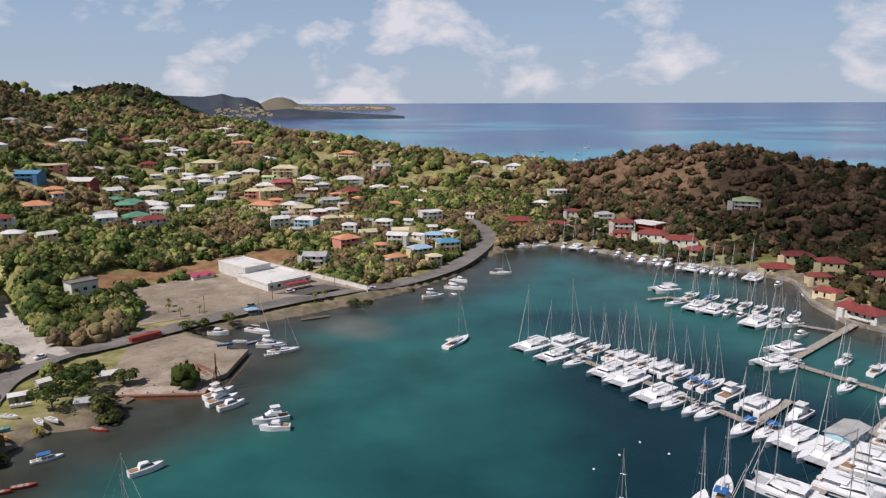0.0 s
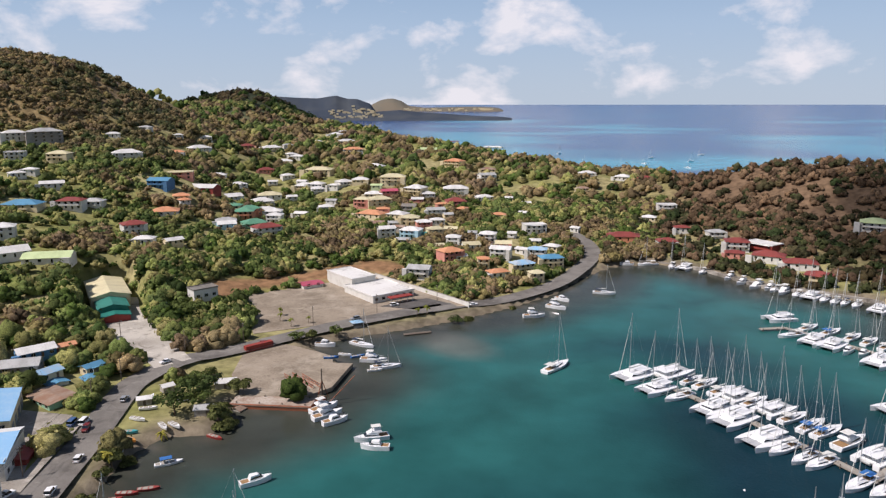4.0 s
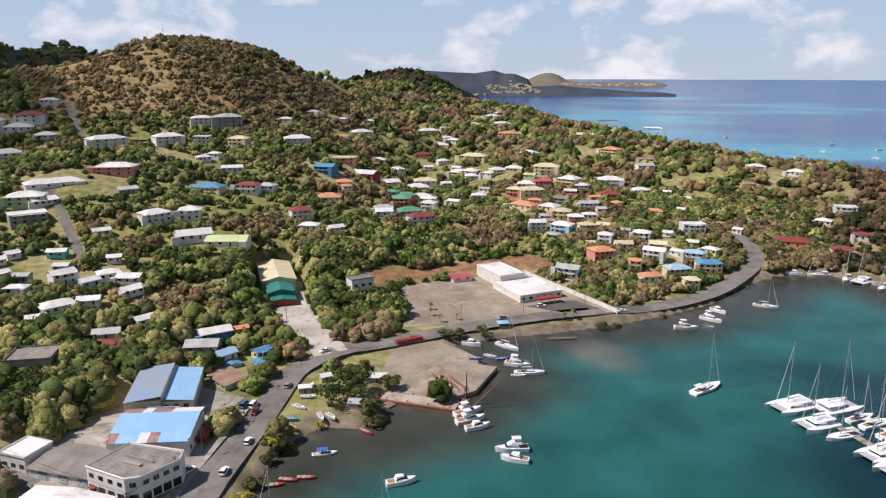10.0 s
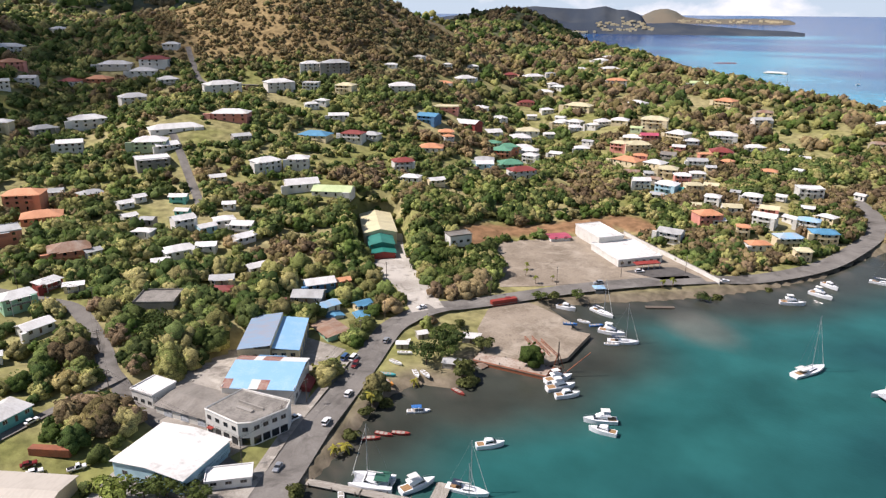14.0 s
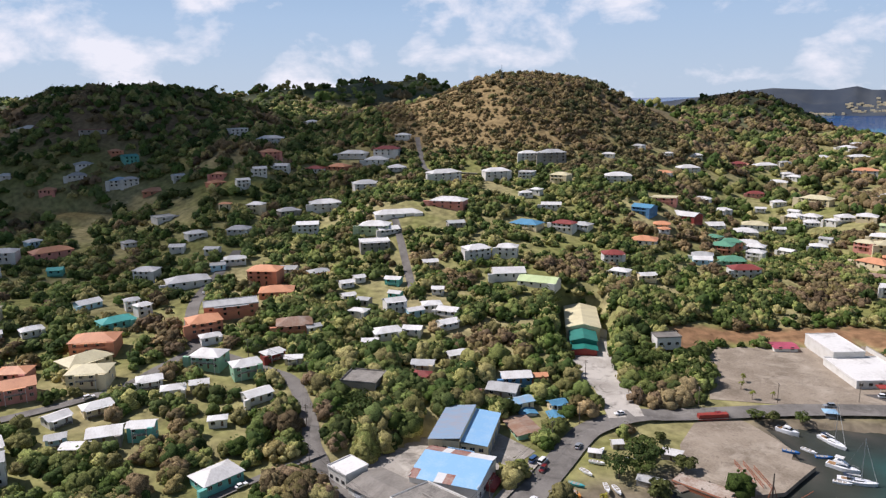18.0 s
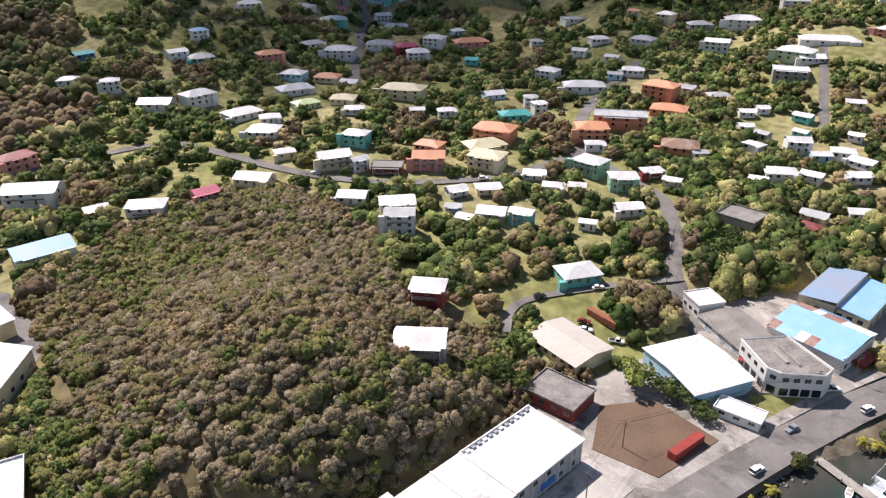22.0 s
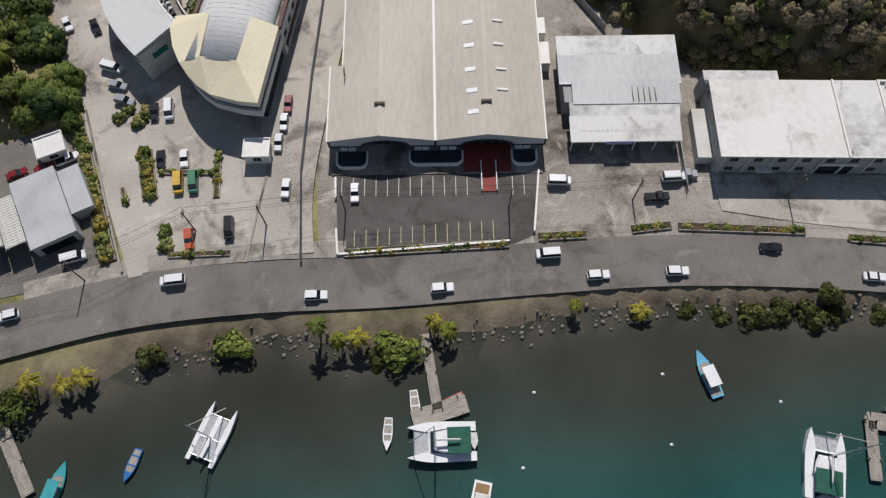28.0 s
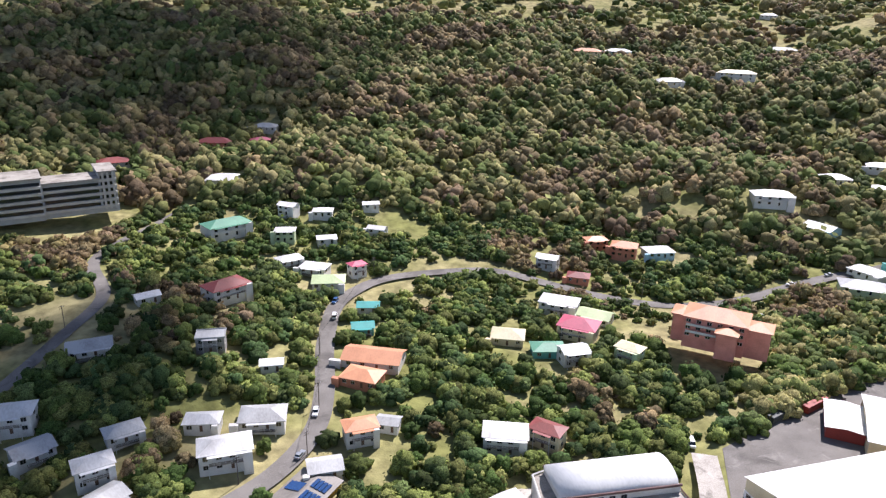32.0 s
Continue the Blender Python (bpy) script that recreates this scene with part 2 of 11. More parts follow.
dark_glass = surface("dark glass", C("1c242b"), C("10161b"), 0.12, scale=1, fine=5, bump=0.0, sheen=0.8)
rubber_mat = plain("tyre rubber", C("1b1b1c"), 0.8)
alu_mat = surface("mast aluminium", C("c9cbcc"), C("a4a7a9"), 0.35, 0.6, scale=2, fine=9, bump=0.02)
steel_mat = surface("galvanised steel", C("9da1a4"), C("7c8083"), 0.5, 0.6, scale=1, fine=6, bump=0.03)
pole_mat = surface("pole timber", C("6d6256"), C("4b4239"), 0.9, scale=2, fine=9)

# ---- the lie of the land ----
# the shore round the bay, from the southern car parks to the marina quay
SHORE = [(60.3, -114.7), (23.9, -76.4), (14.8, -65.5), (3.6, -59.6), (-8.5, -46.7), (-15.5, -40.4), (-21.1, -24.7), (-30.2, -15.3), (-40.2, -3.1), (-52.6, 9.4), (-64.6, 27), (-76, 46),
         (-85, 61), (-94, 78), (-103, 99), (-111, 120), (-113, 140), (-117, 162), (-119, 178), (-115, 191), (-101, 194), (-103, 216),
         (-82, 217), (-74, 240), (-75, 258), (-88, 272), (-98, 279), (-83, 294), (-62, 308), (-40, 326), (-17, 350), (6, 380), (26, 428),
         (44, 455), (66, 468), (96, 449), (121, 410), (164, 392), (184, 366), (172, 322), (172, 293), (186, 276)]
BAY = SHORE + [(270, 200), (240, 0), (120, -150)]

# heights inland along bearings to the left of +y: distance and height in metres
RISE = {
    -60: "250,2 420,8 600,25 800,15 950,-4",
    -45: "250,2 330,3 420,8 520,25 620,38 760,20 900,-4",
    -31: "335,2 390,4 470,14 560,36 620,42 740,25 900,-4",
    -22: "440,2 480,6 545,20 600,36 670,52 760,40 930,-4",
    -14: "455,2 510,6 600,24 680,42 780,30 930,-4",
    -5: "455,2 520,6 620,14 720,26 800,27 950,-4",
    1: "410,2 470,6 600,16 750,30 850,36 1000,18 1150,-4",
    7: "370,2 430,6 560,16 750,34 950,46 1150,22 1300,-4",
    14: "345,2 390,5 450,9 560,16 750,34 1000,50 1300,60 1500,26 1650,-4",
    18: "320,2 360,4.5 420,7 440,9 550,15 720,32 950,48 1200,56 1400,58 1500,50 1600,20 1700,-4",
    22: "290,2 330,3.5 405,4 425,10 540,14 700,30 900,48 1200,72 1400,120 1500,128 1650,104 1900,30 2100,-4",
    26: "277,2 315,3.2 372,5 400,10 495,19 630,38 780,60 950,74 1200,84 1400,112 1500,120 1650,100 1900,50 2400,30",
    30: "265,2 300,3 340,6 380,13 450,24 560,41 700,62 850,90 1000,106 1150,108 1300,96 1700,60 2400,40",
    34: "251,2.2 296,4 343,8.5 391,17 478,31 565,46 685,78 780,114 870,140 920,142 1000,130 1150,104 1300,88 1700,60 2400,40",
    39: "235,2.5 290,5 345,12 400,22 507,38 570,52 655,78 720,114 800,145 870,159 960,148 1100,96 1500,60 2400,40",
    47: "205,3.5 250,7 330,13 420,24 520,43 600,64 680,78 760,114 820,136 900,124 1100,106 1500,168 1900,90",
    55: "200,4 250,8 330,14 420,24 520,40 620,60 700,78 800,92 1000,104 1400,153 1700,130 2400,60",
    63: "200,4 260,8 330,14 420,24 520,37 600,56 680,86 760,112 850,132 950,118 1350,134 1700,100 2400,60",
    71: "180,4 260,10 330,16 430,24 540,31 620,46 700,88 780,132 860,156 960,128 1500,80 2400,60",
    77: "148,4 198,7.9 258,11.6 329,16.1 430,22.9 540,29.2 640,43.5 720,75.7 800,102 880,124.2 980,100.5 1400,61.8 2500,151.1 3000,66.6",
    83: "128,4 168,6.9 212,10.6 278,14.1 339,16.7 430,22.4 540,26.5 700,30.8 900,43.1 1300,71.8 2000,121.1 2600,134.2 3200,63.2",
    91: "114,3 138,5 198,8.8 258,13.3 339,17.8 430,24.6 540,38.8 620,66.9 700,99 800,107.3 1000,117.7 1500,140.9 2500,153.4",
    99: "99,2.5 137,5 195,7.8 255,11.7 338,16.2 400,21 500,34.2 580,65.5 680,102.7 780,119.9 900,137 1500,142.6 2500,129.4",
    110: "93,2.5 145,4 190,6 247,9.2 312,10.5 420,18.1 520,40.7 640,76.6 760,110.3 900,129.4 1500,188.7",
    120: "84,2.5 169,4 220,6.7 268,7.9 333,5.3 420,15.9 520,36 640,70.7 760,107.3 900,134.6 1500,202",
    131: "74,2.5 184,4.5 233,7.3 319,3.3 340,4.2 420,16.1 520,36.4 600,61.1 700,86 850,111.9 1000,131.8 1400,193.4",
    139: "70,2.5 184,4.5 237,7.7 291,4.8 340,4.9 420,17.9 520,42.2 640,75.7 760,106 900,134.7 1400,185.1",
    150: "76,2.5 178,5 223,8.4 298,6.7 360,13.5 440,26.8 540,56.5 640,87.1 760,116.1 900,139.7 1400,183.4",
    164: "91,2.5 173,6 230,10.3 300,11.7 380,20.8 450,33.6 520,44.4 600,69.4 700,103.1 850,133.8 1400,190.8",
    180: "92,2.5 178,7.9 228,16.9 300,21.4 400,25.4 480,32.3 580,62.3 700,107.3 850,141.3 1400,209.8",
    195: "92,2.5 182,6 259,14.8 400,29.3 560,54.8 700,107.5 850,145.1 1400,231.6",
    240: "130,2 300,8 600,50 900,100 1400,120",
    270: "340,2 480,16 800,50 1400,80",
}
STEP, REACH = 6.0, 3600.0


def rise_table():
    """Heights by degree and by STEP metres, smoothed both ways."""
    far = np.arange(0, REACH + STEP, STEP)
    bearings = sorted(RISE)
    rows = []
    for b in bearings:
        pairs = np.array([[float(v) for v in p.split(",")] for p in RISE[b].split()])
        rows.append(np.interp(far, pairs[:, 0], pairs[:, 1], left=2.0))
    bearings, rows = bearings + [bearings[0] + 360], np.array(rows + rows[:1])
    deg = np.arange(-60, 301)
    table = np.array([[np.interp(d, bearings, rows[:, k]) for k in range(len(far))] for d in deg])
    kernel = np.hanning(7); kernel /= kernel.sum()
    pad = np.pad(table, ((0, 0), (3, 3)), mode="edge")
    table = sum(kernel[k] * pad[:, k:k + len(far)] for k in range(7))
    wrap = np.pad(table[:-1], ((4, 4), (0, 0)), mode="wrap")
    ker = np.hanning(9); ker /= ker.sum()
    table = sum(ker[k] * wrap[k:k + 360] for k in range(9))
    return np.vstack([table, table[:1]])


TABLE = rise_table()


def edge_distance(x, y, loop, closed=True):
    """Distance to a line of corners; with closed also whether the place is inside."""
    x, y = np.asarray(x, float), np.asarray(y, float)
    best, inside = np.full(x.shape, 1e9), np.zeros(x.shape, bool)
    n = len(loop)
    for i in range(n if closed else n - 1):
        (ax, ay), (bx, by) = loop[i], loop[(i + 1) % n]
        dx, dy = bx - ax, by - ay
        u = np.clip(((x - ax) * dx + (y - ay) * dy) / (dx * dx + dy * dy + 1e-9), 0, 1)
        best = np.minimum(best, np.hypot(x - ax - u * dx, y - ay - u * dy))
        if closed and ay != by:
            inside ^= ((ay > y) != (by > y)) & (x < ax + (y - ay) / (by - ay) * dx)
    return best, inside


def smooth(v):
    v = np.clip(v, 0, 1)
    return v * v * (3 - 2 * v)


# wooded knoll behind the warehouses, and small folds of the slopes: x, y, height, radius
KNOLLS = [(-158, -6, 17, 46), (-140, 22, 6, 30), (-195, -14, 8, 40), (-560, 300, 10, 60), (-420, 330, 8, 50), (-640, 120, -8, 80), (-150, 640, 6, 60),
          (-100, -420, 10, 60), (-330, -300, 9, 55)]
# level ground: name, corners, height
LEVELS = {
    "pitch": ([(-660.4, 145.3), (-634.3, 173.8), (-611.5, 199.6), (-592.5, 206.6), (-585.4, 188.6), (-602.3, 161.8), (-640.4, 139.3)], 44.0),
    "field": ([(-158, 342), (-140, 360), (-120, 378), (-100, 400), (-38, 342), (-64, 328), (-100, 301), (-126, 284), (-140, 312)], 3.2),
    "shed_yard": ([(-240, 335), (-226, 346), (-209.9, 331.3), (-175.7, 288.8), (-136, 248), (-145.1, 236.4), (-167, 257.8), (-186, 268), (-196, 276), (-214, 296)], 4.2),
    "works": ([(-192, 127), (-140, 124), (-132, 146), (-148, 176), (-150, 196), (-182, 198), (-188, 180), (-190, 145)], 3.2),
    "storefront": ([(-30.2, -45), (-41.5, -30), (-58.3, -8.1), (-74.7, 15.1), (-91.6, 42.6), (-105, 70), (-117, 100.5), (-122, 116), (-146, 128), (-168, 126), (-162, 100), (-149.1, 64.8), (-124.6, 28.7), (-115.6, -0.5), (-126.3, -57.2), (-103.1, -82.8), (-49.6, -61.4)], 2.3),
    "retail_lot": ([(-33.2, -48.8), (-49.6, -61.4), (-103.1, -82.8), (-126.8, -98), (-135.5, -111.5), (-129.6, -131.6), (-94.4, -140.3), (-60.3, -143.3), (-47.4, -127.9), (-30.4, -102), (-9.8, -71.4)], 2.9),
    "upper_yard": ([(-139.7, -80.3), (-138.4, -104.8), (-157.3, -127.8), (-221.3, -138.7), (-250.4, -138.4), (-241.1, -98.9), (-203.2, -76.8)], 7.5),
    "station": ([(17.4, -100.5), (4.8, -148.2), (-1, -126.9), (-30.4, -106.8), (-9.8, -73.4)], 2.7),
    "boatyard": ([(-104, 221), (-90, 224), (-81.4, 225), (-75, 234), (-74.5, 248), (-74, 258.5), (-82, 258), (-84, 265), (-91, 269), (-101.5, 274), (-112, 278), (-121, 261), (-116, 240)], 1.8),
}


def height(x, y):
    x, y = np.asarray(x, float), np.asarray(y, float)
    far = np.hypot(x, y)
    deg = (np.degrees(np.arctan2(-x, y)) + 60) % 360
    i, u = np.floor(deg).astype(int), deg - np.floor(deg)
    k = np.clip(far / STEP, 0, TABLE.shape[1] - 2)
    j, v = k.astype(int), k - k.astype(int)
    z = (TABLE[i, j] * (1 - u) + TABLE[i + 1, j] * u) * (1 - v) + (TABLE[i, j + 1] * (1 - u) + TABLE[i + 1, j + 1] * u) * v
    for kx, ky, top, radius in KNOLLS:
        z = z + top * np.exp(-((x - kx) ** 2 + (y - ky) ** 2) / (2 * (radius / 1.6) ** 2))
    z = z + smooth((far - 260) / 300) * (z > 12) * (3.0 * np.sin(x / 31 + 1.3 * np.sin(y / 47)) + 2.4 * np.sin(y / 27 + x / 63))
    for loop, level in LEVELS.values():
        d, inside = edge_distance(x, y, loop)
        w = np.where(inside, 1.0, smooth(1 - d / 7))
        z = z * (1 - w) + level * w
    d, inside = edge_distance(x, y, BAY)
    d = np.where(inside, -d, d)
    w = smooth((d + 1.5) / 5.5)
    return np.where(far < 700, -2.0 * (1 - w) + z * w, z)


def ground_at(x, y):
    return float(height(np.array([x]), np.array([y]))[0])


# ---- mesh helpers ----
def part(name, bm, material, parent=None, label="", smooth_faces=False):
    """One mesh object from a bmesh, under a thing or a part where one is given."""
    me = bpy.data.meshes.new(name)
    bm.to_mesh(me)
    bm.free()
    for m in material if isinstance(material, (list, tuple)) else [material]:
        me.materials.append(m)
    if smooth_faces:
        me.polygons.foreach_set("use_smooth", [True] * len(me.polygons))
    ob = new(name, me)
    if parent is not None:
        ob.parent = parent
    if label:
        tagged(ob, label)
    return ob


def mesh_from(name, verts, faces, material, colours=None, attribute="", smooth_faces=False, normals=None):
    """One mesh object from arrays: vertices, equal-sided faces, and a colour a vertex."""
    verts, faces = np.asarray(verts, np.float32), np.asarray(faces, np.int32)
    me = bpy.data.meshes.new(name)
    sides = faces.shape[1]
    me.vertices.add(len(verts)); me.vertices.foreach_set("co", verts.ravel())
    me.loops.add(faces.size); me.loops.foreach_set("vertex_index", faces.ravel())
    me.polygons.add(len(faces)); me.polygons.foreach_set("loop_start", np.arange(0, faces.size, sides, dtype=np.int32))
    me.update(calc_edges=True)
    if smooth_faces:
        me.polygons.foreach_set("use_smooth", np.ones(len(faces), bool))
    if colours is not None:
        at = me.color_attributes.new(attribute, "FLOAT_COLOR", "POINT")
        rgba = np.ones((len(verts), 4), np.float32); rgba[:, :3] = colours
        at.data.foreach_set("color", rgba.ravel())
    me.materials.append(material)
    me.validate()
    if normals is not None:
        me.polygons.foreach_set("use_smooth", np.ones(len(faces), bool))
        me.normals_split_custom_set_from_vertices(np.asarray(normals, np.float32))
    return new(name, me)


def add_box(bm, x0, y0, z0, x1, y1, z1, bevel=0.0, turn=0.0):
    """A box by its corners, turned about its middle."""
    m = Matrix.Translation(((x0 + x1) / 2, (y0 + y1) / 2, (z0 + z1) / 2)) @ Matrix.Rotation(turn, 4, "Z") @ Matrix.Diagonal((x1 - x0, y1 - y0, z1 - z0, 1))
    made = bmesh.ops.create_cube(bm, size=1.0, matrix=m)["verts"]
    if bevel:
        edges = list({e for v in made for e in v.link_edges})
        bmesh.ops.bevel(bm, geom=edges, offset=bevel, segments=1, affect="EDGES", profile=0.5)
    return made


def box(name, x0, y0, z0, x1, y1, z1, material, parent=None, bevel=0.0, label=""):
    bm = bmesh.new()
    add_box(bm, x0, y0, z0, x1, y1, z1, bevel)
    return part(name, bm, material, parent, label)


def add_tube(bm, a, b, r0, r1=None, sides=6):
    """A tapered rod from a to b."""
    a, b = Vector(a), Vector(b)
    m = Matrix.Translation((a + b) / 2) @ (b - a).to_track_quat("Z", "Y").to_matrix().to_4x4()
    bmesh.ops.create_cone(bm, cap_ends=True, segments=sides, radius1=r0, radius2=r0 if r1 is None else r1, depth=(b - a).length, matrix=m)


def rod(name, a, b, r0, material, parent=None, r1=None, sides=6, label=""):
    bm = bmesh.new()
    add_tube(bm, a, b, r0, r1, sides)
    return part(name, bm, material, parent, label)


def add_prism(bm, outline, z0, z1):
    """An upright prism over an outline of (x, y) corners."""
    low = [bm.verts.new((x, y, z0)) for x, y in outline]
    high = [bm.verts.new((x, y, z1)) for x, y in outline]
    n = len(outline)
    faces = [bm.faces.new(low[::-1]), bm.faces.new(high)]
    for i in range(n):
        faces.append(bm.faces.new((low[i], low[(i + 1) % n], high[(i + 1) % n], high[i])))
    bmesh.ops.recalc_face_normals(bm, faces=faces)
    return faces


def empty(name, x, y, z, turn=0.0, label="", category="", group=""):
    ob = new(name)
    ob.matrix_basis = pose(x, y, z, 0, 0, turn)
    ob.empty_display_size = 0.5
    return tagged(ob, label, category, group)


# ---- roads: the centre line and the width ----
ROADS = {
    "main": (11.0, [(60.1, -118.8), (29.6, -100.6), (12.5, -85.6), (-5.7, -68.6), (-21.6, -49.2), (-37.2, -27.1), (-54, -5), (-70.4, 17.8), (-86.8, 45.4), (-100, 72), (-112, 102), (-122, 131), (-130, 160), (-139, 194),
                   (-144, 212), (-146, 226), (-140, 244), (-128, 262), (-109, 284), (-90, 304), (-68, 324), (-44, 342), (-18, 363), (4, 393), (20, 432), (30, 470), (28, 500), (18, 526)]),
    "west": (6.5, [(-126, 118), (-153, 124), (-178, 128), (-204, 135), (-222, 145), (-254, 158), (-271.6, 155.6), (-294.1, 149.1), (-312, 142.8), (-335.2, 149.8), (-369.2, 168.9), (-405.2, 201.6), (-429.1, 226.7)]),
    "middle": (6.0, [(-312, 142.8), (-303.7, 120.5), (-295.4, 98.2), (-296.3, 54.5), (-306.3, 20.1), (-323.9, -7.2), (-345.8, -30), (-370, -57.6), (-364, -88), (-343.2, -126.4)]),
    "street": (6.5, [(-440.2, 41.6), (-552.3, 59.2), (-674.3, 76.8), (-768.4, 82.1)]),
    "slope": (5.0, [(-300, 268), (-331, 290), (-371, 318), (-388, 329)]),
    "south": (7.0, [(47.4, -148.6), (22.7, -152.4), (9.6, -152.5), (-12.3, -159.9), (-29.6, -169.1), (-44.7, -184.2), (-53.5, -204), (-62.3, -234.5), (-75.8, -266.7), (-93.6, -284.2), (-111.6, -290.1), (-137.4, -288.9), (-162, -282.9),
                    (-180.7, -263.9), (-199.5, -243.7), (-220.2, -228.4), (-248.4, -219.5), (-304.5, -213.9), (-356.4, -203.7), (-407.8, -186.3)]),
    "gate": (7.5, [(-31.2, -46.9), (-46.8, -57.7), (-84.2, -75.5), (-122.4, -96.4), (-136.5, -109.7), (-150.1, -127.9)]),
    "office": (5.5, [(47.5, -231.6), (26.8, -265.3), (13.5, -292.2), (17.1, -328.2), (4.8, -356.1), (-29, -400.7)]),
    "grass": (3.5, [(-199, 136), (-201.3, 104.2), (-197.2, 74.3), (-181.1, 64.2)]),
    "ridge": (4.5, [(-417, 468), (-440, 446), (-461, 429), (-500, 455), (-525, 474)]),
}


def spline(points, step=3.0):
    """Evenly spaced places along a smooth line through the given ones."""
    p = np.array([points[0]] + list(points) + [points[-1]], float)
    out = []
    for i in range(1, len(p) - 2):
        a, b, c, d = p[i - 1], p[i], p[i + 1], p[i + 2]
        n = max(2, int(np.hypot(*(c - b)) / step))
        for k in range(n):
            t = k / n
            out.append(0.5 * (2 * b + (c - a) * t + (2 * a - 5 * b + 4 * c - d) * t * t + (3 * b - a - 3 * c + d) * t ** 3))
    out.append(p[-2])
    return np.array(out)


LINES = {name: (width, spline(points)) for name, (width, points) in ROADS.items()}


def near_road(x, y):
    best = np.full(np.shape(x), 1e9)
    for width, line in LINES.values():
        d, _ = edge_distance(x, y, [tuple(p) for p in line[::3]] + [tuple(line[-1])], closed=False)
        best = np.minimum(best, d - width / 2)
    return best


def ribbon(line, offset, width, lift):
    """A strip of quads along a line on the ground, beside it by offset."""
    tangent = np.gradient(line, axis=0)
    tangent /= np.linalg.norm(tangent, axis=1)[:, None] + 1e-9
    side = np.stack([-tangent[:, 1], tangent[:, 0]], 1)
    lanes = np.linspace(-0.5, 0.5, 3) * width + offset
    heights = np.max([height(*(line + side * o).T) for o in np.linspace(-0.5, 0.5, 5) * width + offset], axis=0) + lift
    k = np.ones(7) / 7
    pad = np.pad(heights, 3, mode="edge")
    heights = np.maximum(np.convolve(pad, k, "valid"), heights - 0.15)
    verts = np.concatenate([np.column_stack([line + side * o, heights]) for o in lanes])
    n = len(line)
    faces = [(l * n + i + n, l * n + i, l * n + i + 1, l * n + i + 1 + n) for l in range(2) for i in range(n - 1)]
    return verts, np.array(faces)[:, ::-1]


# ---- ground: one sheet from the camera's foot to the far hills ----
def ground_sheet():
    far = np.concatenate([np.arange(20, 420, 4.0), np.arange(420, 900, 8.0), np.arange(900, 1800, 25.0), np.arange(1800, 3601, 90.0)])
    deg = np.radians(np.arange(-60, 300, 0.75))
    r, a = np.meshgrid(far, deg)
    x, y = -np.sin(a) * r, np.cos(a) * r
    z = height(x.ravel(), y.ravel()).reshape(x.shape)
    z = np.where(r > 3500, -30, z)
    rows, cols = x.shape
    i, j = np.meshgrid(np.arange(rows), np.arange(cols - 1), indexing="ij")
    n = (i + 1) % rows
    faces = np.stack([i * cols + j, n * cols + j, n * cols + j + 1, i * cols + j + 1], -1).reshape(-1, 4)
    xf, yf, zf = x.ravel(), y.ravel(), z.ravel()
    wob = np.array([noise.noise((px / 60, py / 60, 0.0)) for px, py in zip(xf, yf)])
    fine = np.array([noise.noise((px / 14, py / 14, 3.0)) for px, py in zip(xf, yf)])
    grass, dry, earth, sand = (np.array(C(c)[:3]) for c in ("7b7c4a", "968d66", "7e6d54", "857a68"))
    tan = np.array(C("8d7a57")[:3])
    w = smooth(0.5 + 0.9 * wob + 0.5 * fine)[:, None]
    col = grass * (1 - w) + dry * w
    hill = (smooth((zf - 70) / 40) * (np.degrees(np.arctan2(-xf, yf)) < 108) * (np.degrees(np.arctan2(-xf, yf)) > -70))[:, None]
    col = col * (1 - hill) + earth * 0.9 * hill
    bear = np.degrees(np.arctan2(-xf, yf))
    rf = np.hypot(xf, yf)
    brown = (smooth((zf - 76) / 14) * smooth((bear - 31) / 6) * smooth((54 - bear) / 5) * smooth((rf - 600) / 60) * smooth((1000 - rf) / 60))[:, None]
    col = col * (1 - brown) + tan * brown
    head = (smooth((-7 - bear) / 5) * (bear > -75) * smooth((zf - 6) / 8))[:, None]
    col = col * (1 - head) + np.array(C("705c49")[:3]) * head
    # far slopes: haze painted into the ground colour as dull grey-green
    away = (smooth((rf - 1000) / 250) * (bear > 20) * (bear < 120))[:, None]
    col = col * (1 - away) + np.array(C("5c6149")[:3]) * away
    knoll = smooth(2.2 - 2 * np.minimum(((xf + 163) / 60) ** 2 + ((yf + 2) / 70) ** 2, ((xf + 215) / 92) ** 2 + ((yf + 25) / 60) ** 2))[:, None]
    col = col * (1 - knoll) + np.array(C("6f6448")[:3]) * knoll
    _, pitch = edge_distance(xf, yf, LEVELS["pitch"][0])
    col = np.where(pitch[:, None], np.array(C("8f8155")[:3]), col)
    d, field = edge_distance(xf, yf, LEVELS["field"][0])
    bank = (smooth((22 - d) / 5) * ~field * smooth((zf - 3.6) / 1.0) * (xf * 0.7 - yf * 0.72 < -345))[:, None]
    col = col * (1 - bank) + np.array(C("8a6b4f")[:3]) * bank
    d, _ = edge_distance(xf, yf, BAY)
    s = (smooth(1.2 - d / 14) * (np.hypot(xf, yf) < 700))[:, None]
    col = col * (1 - s) + sand * 0.8 * s
    ob = mesh_from("ground", np.column_stack([xf, yf, zf]), faces, ground_mat, col, "soil", True)
    return tagged(ob, "dry grass, earth and scrub slopes round the bay", "ground", kind="structure")


ground_sheet()


